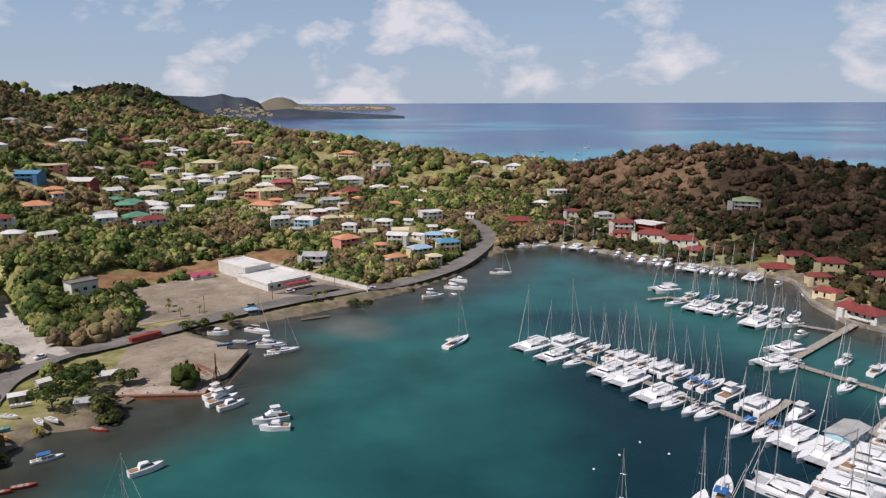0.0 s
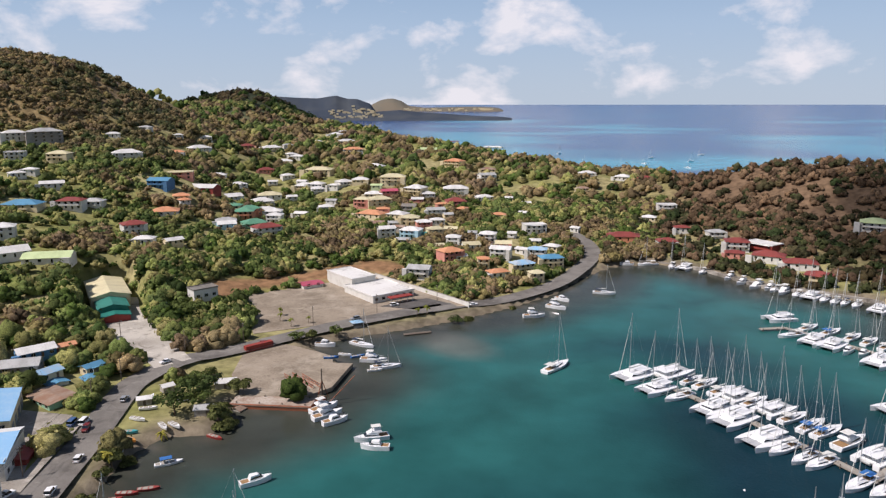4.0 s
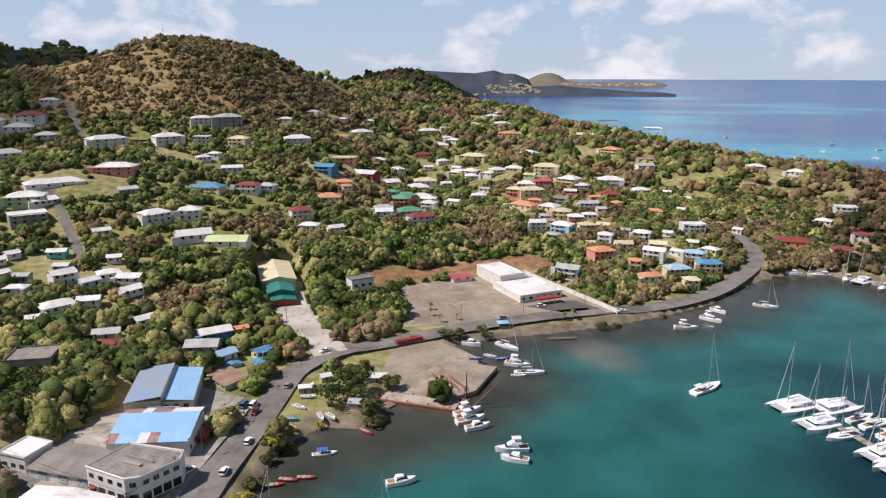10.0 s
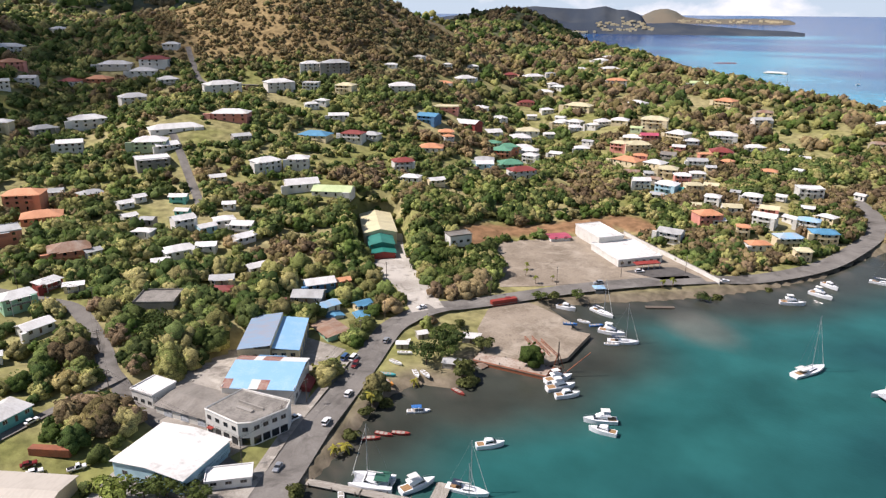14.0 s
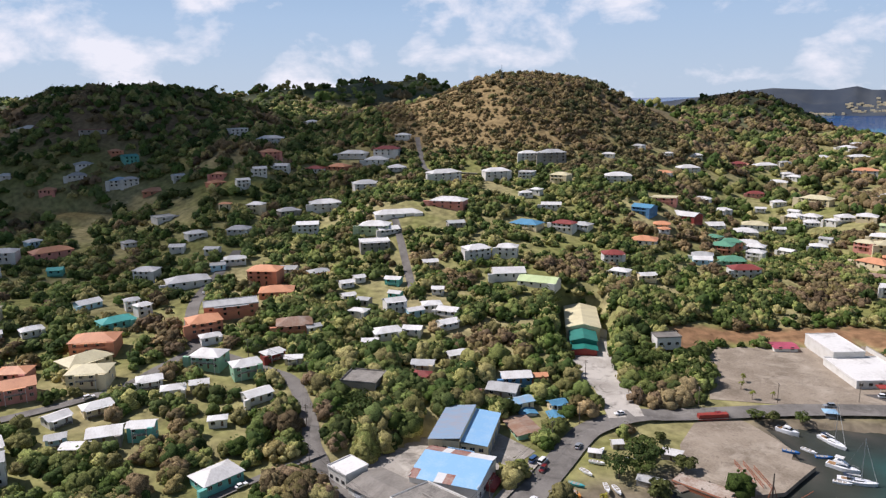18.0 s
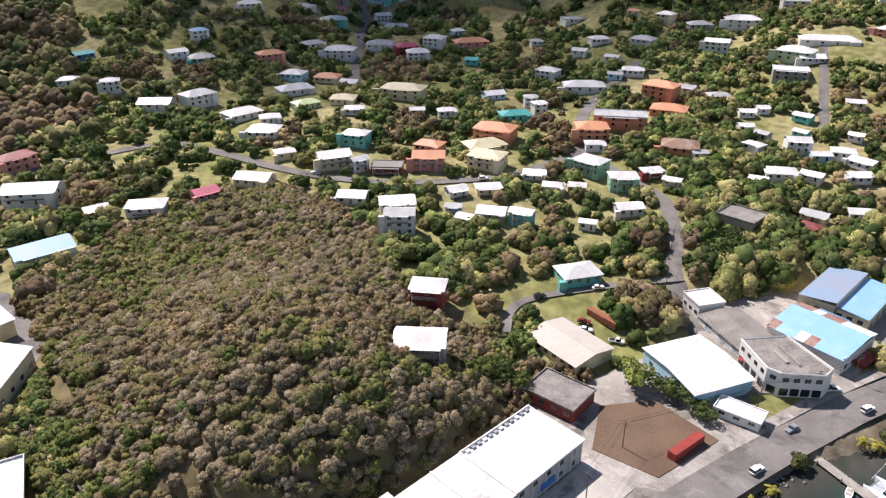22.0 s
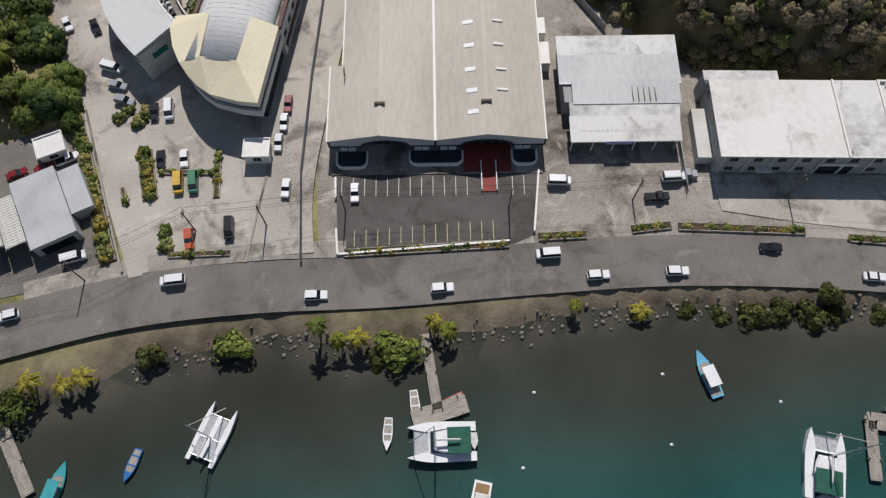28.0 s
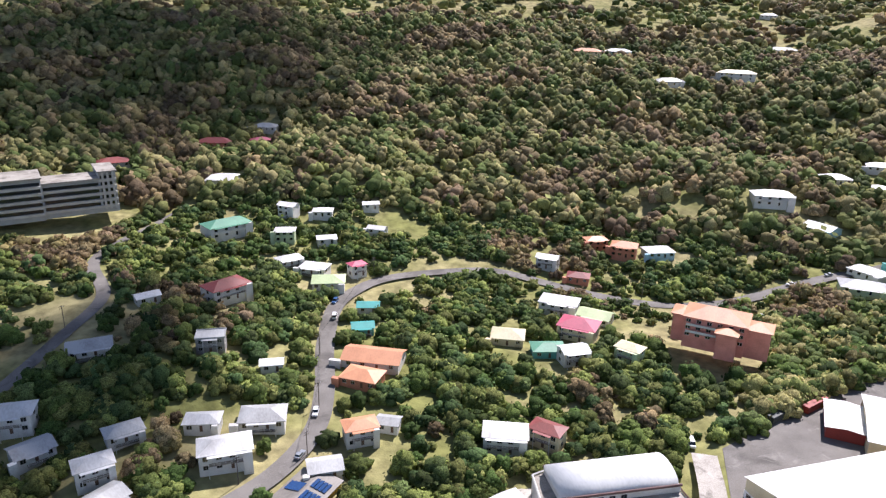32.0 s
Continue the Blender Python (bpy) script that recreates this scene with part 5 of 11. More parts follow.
        rings = []
        for k, p in enumerate(line):
            q, r = line[max(k - 1, 0)], line[min(k + 1, len(line) - 1)]
            side = Vector((q[1] - r[1], r[0] - q[0], 0)).normalized() * 0.16
            rings.append([bm.verts.new(Vector((p[0], p[1], z)) + side * j) for z, j in ((0.4, -1), (0.4, 1), (1.35, 1), (1.35, -1))])
        for q, r in zip(rings, rings[1:]):
            for j in range(4):
                bm.faces.new((q[j], q[(j + 1) % 4], r[(j + 1) % 4], r[j]))
        bm.faces.new(rings[0]); bm.faces.new(rings[-1])
        bmesh.ops.recalc_face_normals(bm, faces=bm.faces)
        part("bay_wall", bm, white_trim, ob)
        box("bay_floor", u0 + 0.3, out + 0.8, 0.402, u1 - 0.3, -0.3, 0.45, slate_band, ob)
    red_floor = surface("red tile floor", C("8a352c"), C("6f2a23"), 0.7, scale=0.5, fine=3)
    box("red_entrance", 28.5, -5.6, 0.402, 38.5, 1.4, 0.46, red_floor, ob)
    box("red_ramp", 32.2, -10.2, 0.22, 35.2, -5.6, 0.44, red_floor, ob)
    for u in (32.1, 35.2):
        box("ramp_rail", u - 0.1, -10.1, 0.3, u + 0.1, -3.2, 1.25, white_trim, ob)
    for u0, a, u1, b, z in ((46.2, 20, 48.2, 26, 2.9), (45.9, 28.5, 47.8, 33, 2.7), (39.4, 38, 42.8, 46, 4.4), (39.3, 48, 41.5, 52, 3.6)):
        box("side_lean_to", u0, a, -0.3, u1, b, z, white_trim, ob, 0.05)
    for k in range(6):
        TAKEN.append((-70 - k * 8, -40 - k * 6, 24))


superstore()

# car park in front of the store: asphalt, bay lines and low white walls
lot = local((-54.2, -55.0), FRONT)
slab("parking_lot", [lot(1.6, -5.9), (lot(44, -5.9)), lot(42.4, -20), lot(38, -22), lot(2.9, -24.2)], 2.6, lot_asphalt, "dark asphalt car park in front of the store", thick=0.2)
yellow_line = surface("yellowed road paint", C("cdbf94"), C("a89b73"), 0.8, scale=1, fine=8)
for k in range(17):
    u = 3.0 + k * 2.37
    if 31 < u < 36.5:
        continue
    bm = bmesh.new(); add_box(bm, -0.07, -10.9, 0.004, 0.07, -6.5, 0.012)
    ob = part("bay_line", bm, line_mat); ob.matrix_basis = pose(*lot(u, 0), 2.6, 0, 0, FRONT)
    tagged(ob, "white painted parking bay line on asphalt", "road marking", "parking bay lines", "structure")
for k in range(13):
    u = 6.0 + k * 2.34
    bm = bmesh.new(); add_box(bm, -0.07, -22.2 + k * 0.11, 0.004, 0.07, -18.6 + k * 0.16, 0.012)
    ob = part("bay_line", bm, yellow_line); ob.matrix_basis = pose(*lot(u, 0), 2.6, 0, 0, FRONT)
    tagged(ob, "yellowed parking bay line on dark asphalt", "road marking", "parking bay lines", "structure")
for name, (ax, ay), (bx, by), tall, mat, label in (("low_wall", lot(1.7, -6.6), lot(1.9, -11.4), 0.8, white_trim, "short white wall beside the car park"), ("low_wall", lot(2.3, -18.4), lot(2.8, -24), 0.8, white_trim, "short white wall at the car park exit"),
                                                   ("low_wall", lot(44.1, -5.6), lot(42.3, -19.6), 0.9, white_trim, "low white wall along the store car park"), ("low_wall", lot(3, -23.9), lot(37.2, -21.5), 0.6, white_trim, "low white kerb wall of the roadside bed"),
                                                   ("lane_wall", (-30.5, -44.8), (-46.5, -56.5), 1.1, concrete_mat, "stained concrete wall beside the pale lane"), ("lane_wall", (-46.6, -56.6), (-66.5, -68.5), 1.1, concrete_mat, "stained concrete wall with pipes beside the lane"),
                                                   ("lane_wall", (-66.6, -68.6), (-88, -80.5), 1.1, concrete_mat, "stained concrete wall beside the warehouse lane"), ("lane_wall", (-24.6, -54), (-46.5, -64.5), 0.35, concrete_mat, "low concrete kerb beside the pale lane"),
                                                   ("lot_wall", (-10, -73.2), (-17.5, -83.5), 0.9, concrete_mat, "low concrete wall between car park and station"), ("lot_wall", (-17.6, -83.6), (-34, -105), 0.9, concrete_mat, "low concrete wall of the car park"),
                                                   ("lot_wall", (-34.1, -105.1), (-46, -127), 0.9, concrete_mat, "low concrete wall below the trees"), ("yard_wall", (-114, -20), (-128, -48), 1.6, concrete_mat, "stained retaining wall below the wooded knoll"),
                                                   ("yard_wall", (-128.1, -48.1), (-148, -60), 1.6, concrete_mat, "retaining wall at the foot of the knoll")):
    n, t = math.hypot(bx - ax, by - ay), math.degrees(math.atan2(by - ay, bx - ax))
    ob = empty(name, ax, ay, max(2.6, ground_at((ax + bx) / 2, (ay + by) / 2)) - 0.1, t, label, "wall")
    box("wall", 0, -0.15, -0.4, n, 0.15, tall, mat, ob, 0.03)
    box("coping", 0, -0.2, tall + 0.002, n, 0.2, tall + 0.08, mat if tall < 1 else slate_band, ob)


SHRUB_BEDS = []


def planter(ax, ay, bx, by, seed, wide=1.8, z=2.45):
    """A low kerbed bed between two places, with shrubs."""
    n, t = math.hypot(bx - ax, by - ay), math.degrees(math.atan2(by - ay, bx - ax))
    x, y = (ax + bx) / 2, (ay + by) / 2
    ob = empty("planter", x, y, z, t, "low concrete planter with flowering shrubs beside the road", "planter", "kerbed planters")
    for y0, y1 in ((-wide / 2, -wide / 2 + 0.22), (wide / 2 - 0.22, wide / 2)):
        box("kerb", -n / 2, y0, -0.1, n / 2, y1, 0.55, concrete_mat, ob, 0.04)
    box("soil", -n / 2, -wide / 2 + 0.22, -0.1, n / 2, wide / 2 - 0.22, 0.42, surface("bed soil", C("5b4a39"), C("43382c"), 0.97, scale=0.6, fine=5, bump=0.4), ob)
    SHRUB_BEDS.append((x, y, t, n / 2, seed, wide))


for k, (ax, ay, bx, by) in enumerate(((-36.6, -38.7, -55.9, -11.9), (-60.3, -7.6, -65.9, 0.3), (-71.8, 7.6, -76.9, 13.9), (-77.4, 15.3, -90.1, 37.5), (-93.4, 45.7, -106, 70.5))):
    planter(ax, ay, bx, by, k + 1)
for k, (ax, ay, bx, by, wide) in enumerate(((-33.3, -87.9, -25.2, -79.2, 3.2), (-31.2, -81.7, -37.1, -72, 1.2), (-41.8, -74.8, -32.7, -68, 1.4), (-22.1, -72.7, -17.7, -68.7, 2.0), (-17.5, -68, -24.5, -57.8, 1.3), (-35.5, -97.9, -40.5, -97.6, 2.2),
                                                (-36.6, -93.4, -42.1, -94.1, 2.2), (-24.1, -85.9, -21.7, -82.5, 1.1), (-60.3, -140.6, -56.7, -135.4, 2.4), (-34.2, -109.1, -28.7, -101.9, 3.0), (-28.5, -101.6, -18.6, -88.4, 3.0), (-18.3, -88, -10.2, -76.9, 3.0))):
    planter(ax, ay, bx, by, k + 20, wide, 2.95)

def pavilion():
    ob = empty("pavilion_shop", *lot(49.5, -0.5), 2.4, FRONT, "open-fronted shop with stained white metal roof and posts", "shop")
    box("wall", 0.6, 9, -0.4, 25.2, 25, 4.7, grey_wall, ob)
    for u0, u1, a, b, z0, z1, mat in ((1.3, 24.6, -0.3, 5.6, 3.7, 4.45, white_roof), (1.5, 24.8, 5.6, 8.8, 4.45, 4.85, stained_roof), (2.3, 25.3, 8.2, 14.2, 4.95, 5.5, grey_roof), (-0.2, 26.0, 13.6, 20.6, 4.85, 5.3, grey_roof), (-0.2, 26.0, 20.6, 25.6, 5.3, 5.62, stained_roof)):
        bm = bmesh.new()
        add_sheet(bm, [(u0, a, z0), (u1, a, z0), (u1, b, z1), (u0, b, z1)], 0.14)
        part("roof_panel", bm, mat, ob)
    box("roof_flashing", -0.2, 13.3, 4.95, 26, 13.6, 5.15, white_trim, ob)
    for k in range(6):
        box("post", 1.6 + k * 4.4, -0.2, -0.3, 1.8 + k * 4.4, 0.0, 3.75, white_trim, ob)
    box("eave_beam", 1.4, -0.28, 3.45, 24.5, -0.1, 3.7, white_trim, ob)
    box("sign_board", 8.6, -0.62, 3.2, 14.2, -0.45, 4.3, surface("sign lilac", C("a7a6c9"), C("8d8cb0"), 0.6), ob)
    bm = bmesh.new()
    for k in range(20):
        add_box(bm, 3.4 + k * 0.9, 2.0 + 0.2 * (k % 2), 4.13, 4.0 + k * 0.9, 3.3, 4.2)
    tagged(part("roof_lettering", bm, grey_roof, ob), "faint grey bars of roof lettering", kind="stuff")
    for k in range(5):
        box("roof_rib", 15 + k * 1.2, 8.6, 5.1, 15.1 + k * 1.2, 12, 5.6, pole_mat, ob)
    for k in range(3):
        box("side_fence", 24.9, -11 + k * 4.2, -0.2, 25.0, -7.0 + k * 4.2, 1.9, steel_mat, ob)
    TAKEN.append((*lot(61, 14), 20))


pavilion()


def long_white_block():
    """The long two-storey block with a white roof, windows in two rows and a gateway."""
    ob = empty("commercial_block", -92.7, 15.8, 2.4, 121.5, "long two-storey grey block with a white flat roof", "shop block")
    w, d, tall = 60.5, 17.9, 7.0
    box("wall", 0, 0, -0.5, w, d, tall, grey_wall, ob)
    for u0, u1, mat, lift in ((-0.4, 25.4, white_roof, 0.0), (25.4, 35, stained_roof, 0.05), (35, w + 0.4, white_roof, 0.35)):
        box("roof_panel", u0, -0.5, tall + lift, u1, d + 0.4, tall + 0.25 + lift, mat, ob)
    box("parapet", 35.2, d - 0.5, tall + 0.6, w, d - 0.2, tall + 1.3, white_trim, ob)
    for k in range(12):
        box("roof_box", 36 + k * 2, d - 1.6, tall + 0.6, 37.2 + k * 2, d - 0.7, tall + 1.1, steel_mat if k % 3 else white_trim, ob)
    for u in (25.4, 35.0):
        box("roof_flashing", u - 0.2, -0.5, tall + 0.3, u + 0.2, d + 0.4, tall + 0.68, white_trim, ob)
    box("back_annex", -1.0, d + 0.02, -0.4, 14.4, d + 2.8, tall - 0.35, grey_wall, ob)
    box("back_annex_roof", -1.2, d + 0.42, tall - 0.35, 14.6, d + 3.0, tall - 0.1, stained_roof, ob)
    box("roof_kerb", -0.42, -0.52, tall + 0.25, w + 0.42, -0.3, tall + 0.4, white_trim, ob)
    pane = window_mesh(1.5, 1.2, wall_paint("grey"))
    for k in range(12):
        attach("window", pane, ob, 3 + k * 4.9, 0, 5.3)
        if k not in (4, 5, 8):
            attach("window", pane, ob, 3 + k * 4.9, 0, 1.9)
    for k in (0, 1, 2):
        attach("window", pane, ob, 0, 4 + k * 6, 5.0, -90)
    box("gateway", 21, -0.06, 0, 28.5, 0.1, 3.6, dark_glass, ob)
    box("gateway_lintel", 20.5, -0.4, 3.6, 29, 0.05, 4.4, wall_paint("white"), ob)
    box("blue_sign", 44.5, -0.35, 1.4, 49.5, -0.05, 3.4, canvas_blue, ob)
    box("awning", 8.2, -1.6, 2.6, 11.6, -0.02, 2.8, canvas_white, ob)
    box("side_lean_to", -3.2, 2, -0.3, -0.02, 14, 2.7, wall_paint("white"), ob)
    for u in np.arange(1, w, 5.0):
        box("pilaster", u - 0.25, -0.22, -0.2, u + 0.25, -0.01, tall, surface("pale grey render", C("bfc0be"), C("a4a5a3"), 0.85), ob)
    for k in range(5):
        TAKEN.append((-103 - k * 7.5, 18 + k * 12.5, 16))


long_white_block()
fc = local((-92.7, 15.8), 121.5)
slab("forecourt", [fc(0, -0.5), fc(63, -0.5), fc(62, -14.5), fc(34, -13.5), fc(16, -11.5), fc(1, -9)], 2.62, pale_concrete, "pale concrete forecourt with parking", thick=0.2)
slab("earth_lot", [(-128, 72), (-144, 81), (-143, 97), (-124, 106), (-115, 84)], 2.62, red_dirt, "bare brown earth lot beside the road", thick=0.25)

hall("workshop", -150.5, 114.0, 8, 24, 20, 2.5, 7.4, 1.0, wall_paint("light_blue"), white_roof, "workshop with a bright white pitched roof", "workshop", ridge="y", windows=3, doors=1)
hall("shed_office", -131, 116.2, 40, 12, 6, 2.5, 5.0, 0.4, wall_paint("white"), white_roof, "small flat white office by the road", "office", style="flat", over=0.4, windows=3)
hall("long_bungalow", -171.2, 82, 24, 21.5, 16, 3.2, 6.4, 1.3, wall_paint("cream"), beige_roof, "long cream bungalow with a pale pitched roof", "bungalow", ridge="x", windows=6)
hall("red_block", -148.8, 70.5, 38, 16, 12, 2.6, 6.2, 0.5, wall_paint("red"), surface("dirty flat roof", C("8f8a82"), C("57534d"), 0.9, scale=0.25, fine=2), "dark red flat-roofed block with a stained roof", "building", style="flat", over=0.3, windows=4)
hall("white_store", -183.4, 135.4, 2, 9.6, 9.6, 3.2, 8.2, 0.4, wall_paint("white"), white_roof, "small white flat-roofed store beside the lane", "store", style="flat", over=0.3, windows=3)
hall("grey_warehouse", -166.3, 138, 5, 20.5, 15, 3.2, 6.4, 0.9, wall_paint("white"), roof_metal("grey"), "low warehouse with a grey pitched metal roof", "warehouse", ridge="x", windows=0, doors=3)


def corner_block():
    ob = empty("corner_building", -154.3, 130.3, 3.2, 0, "white two-storey corner building with a stained flat roof", "building")
    shape = [(0, 0), (14.5, -1.2), (17.8, 1.2), (21.6, 12.5), (19.5, 16.5), (1.5, 14.5)]
    bm = bmesh.new(); add_prism(bm, shape, -0.5, 7.6); part("wall", bm, wall_paint("white"), ob)
    inner = [(0.5, 0.6), (14.2, -0.5), (17.2, 1.6), (20.8, 12.4), (19.1, 15.8), (1.9, 14.0)]
    bm = bmesh.new(); add_prism(bm, inner, 7.6, 7.75); part("roof", bm, surface("dirty flat roof", C("8f8a82"), C("57534d"), 0.9, scale=0.25, fine=2), ob)
    for (ax, ay), (bx, by) in zip(shape, shape[1:] + shape[:1]):
        bm = bmesh.new(); add_tube(bm, (ax, ay, 7.9), (bx, by, 7.9), 0.28, sides=4); part("parapet", bm, wall_paint("white"), ob)
    box("roof_hatch", 8, 5, 7.75, 14, 6.2, 8.3, wall_paint("grey"), ob)
    box("roof_wall", 6, 8, 7.75, 16, 8.4, 8.5, wall_paint("grey"), ob)
    pane = window_mesh(1.5, 1.2, wall_paint("grey"))
    for (ax, ay), (bx, by), n in ((shape[0], shape[1], 4), (shape[2], shape[3], 4), (shape[1], shape[2], 1)):
        t = math.degrees(math.atan2(by - ay, bx - ax))
        for k in range(n):
            u = (k + 0.5) / n
            attach("window", pane, ob, ax + (bx - ax) * u, ay + (by - ay) * u, 5.6, t)
            bm = bmesh.new(); add_box(bm, -1.2, -0.1, 0.3, 1.2, 0.02, 2.7); sh = part("shop_window", bm, dark_glass, ob); sh.matrix_basis = pose(ax + (bx - ax) * u, ay + (by - ay) * u, 0, 0, 0, t)
    box("red_awning", 1.5, -1.5, 2.4, 3.6, -0.05, 2.6, red_paint, ob)
    TAKEN.append((-144, 137, 14))


corner_block()
blue_roof = surface("clear blue roof sheet", C("86b4d8"), C("a3c2da"), 0.55, scale=0.2, fine=1.5, mix=0.4, bump=0.1)
faded_blue = surface("faded blue roof sheet", C("7f97ad"), C("9c8f8c"), 0.6, scale=0.09, fine=0.7, mix=0.5, bump=0.1, streak=(1, 0.3, 1))
rust_sheet = surface("rusted roof sheet", C("8c5a4c"), C("a9988c"), 0.75, scale=0.3, fine=1.5, mix=0.5, bump=0.1)


def blue_store():
    """A store with a low pitched roof in patches of blue, rust and white sheets."""
    ob = empty("blue_roofed_store", -156, 159.3, 3.2, 25, "store with a light blue metal roof patched in rust", "store")
    w, d, tall = 24, 20, 5.4
    box("wall", -w / 2, -d / 2, -0.8, w / 2, d / 2, tall, wall_paint("white"), ob)
    bm = bmesh.new()
    for sx in (-1, 1):
        add_prism(bm, [(sx * w / 2 - 0.1, -d / 2), (sx * w / 2 + 0.1, -d / 2), (sx * w / 2 + 0.1, d / 2), (sx * w / 2 - 0.1, d / 2)], tall, tall + 0.6)
    part("parapet", bm, wall_paint("white"), ob)
    mats = {"b": blue_roof, "r": rust_sheet, "w": grey_roof}
    for row, (v0, v1, z0, z1, kinds) in enumerate(((-d / 2 - 0.4, -5.6, tall, tall + 0.9, "rbbwrbbb"), (-5.6, 5.4, tall + 0.9, tall + 2.2, "bbbbbbbb"), (5.4, d / 2 + 0.4, tall + 2.2, tall + 1.2, "rrwrrwww"))):
        step = (w + 0.8) / len(kinds)
        for k, c in enumerate(kinds):
            bm = bmesh.new()
            u0, u1 = -w / 2 - 0.4 + k * step, -w / 2 - 0.4 + (k + 1) * step
            add_sheet(bm, [(u0, v0, z0), (u1, v0, z0), (u1, v1, z1), (u0, v1, z1)], 0.12)
            part("roof_sheet", bm, mats[c], ob)
    for k in range(4):
        attach("window", window_mesh(1.5, 1.2, wall_paint("grey")), ob, w / 2, -7 + k * 4.4, 1.9, 90)
    box("rear_screen", -6, d / 2 + 0.5, 0.2, 4, d / 2 + 0.8, tall + 1.6, blue_roof, ob)
    TAKEN.append((-156, 160, 15))


blue_store()


def blue_halls():
    """Two mono-pitched halls side by side, the taller one faded."""
    ob = empty("blue_roofed_hall", -172.5, 184.5, 3.2, 122, "twin cream halls with blue single-pitch metal roofs", "hall")
    # u runs up the lane away from the store, v away from the road
    for v0, v1, z0, z1, u0, u1, mat in ((-9.5, 0.6, 6.0, 7.0, -14, 14.5, blue_roof), (0.6, 12.6, 8.6, 7.2, -15, 14.5, faded_blue)):
        bm = bmesh.new(); add_prism(bm, [(u0 + 0.4, v0 + 0.3), (u1 - 0.4, v0 + 0.3), (u1 - 0.4, v1 - 0.1), (u0 + 0.4, v1 - 0.1)], -0.8, min(z0, z1) - 0.02); part("wall", bm, wall_paint("cream"), ob)
        bm = bmesh.new(); add_prism(bm, [(u0 + 0.4, (v0 + v1) / 2 - 0.2), (u1 - 0.4, (v0 + v1) / 2 - 0.2), (u1 - 0.4, (v0 + v1) / 2 + 0.2), (u0 + 0.4, (v0 + v1) / 2 + 0.2)], 2, (z0 + z1) / 2 - 0.02); part("cross_wall", bm, wall_paint("cream"), ob)
        bm = bmesh.new(); add_sheet(bm, [(u0, v0, z0), (u1, v0, z0), (u1, v1, z1), (u0, v1, z1)], 0.13); part("roof", bm, mat, ob)
        for k in range(3):
            attach("window", window_mesh(1.5, 1.2, wall_paint("grey")), ob, u0 + 0.4, v0 + 2.5 + k * 3.2, 4.2, -90)
    bm = bmesh.new(); add_prism(bm, [(-14.6, 0.5), (14.1, 0.5), (14.1, 0.75), (-14.6, 0.75)], 7.0, 8.6); part("clerestory", bm, wall_paint("cream"), ob)
    for k in range(4):
        box("roller_door", -11 + k * 6.5, -9.36, 0, -7.4 + k * 6.5, -9.22, 3.4, surface("roller door", C("8d9298"), C("70757a"), 0.5, 0.3), ob)
    TAKEN.append((-172, 184, 18))


blue_halls()
hall("roadside_shack", -164.5, 205.5, 335, 15, 10, 2.6, 5.4, 0.5, wall_paint("green"), roof_metal("rust"), "low roadside shack with rusty roof and green wall", "shack", ridge="x", windows=4)
hall("roadside_shack", -172.5, 217.5, 330, 8, 6.5, 2.8, 5.2, 0.7, wall_paint("white"), roof_metal("blue"), "small shack with a blue metal roof", "shack", ridge="x", windows=2)
hall("roadside_shack", -160.5, 222, 325, 9, 5, 2.8, 5.0, 0.5, wall_paint("grey"), roof_metal("blue"), "narrow shack with a bright blue and rusty roof", "shack", ridge="x", windows=2)
hall("red_porch_shed", -145.7, 166.9, 112, 8, 5.2, 2.6, 5.0, 0.5, wall_paint("red"), red_paint, "small lean-to with a red metal roof", "shed", ridge="x")


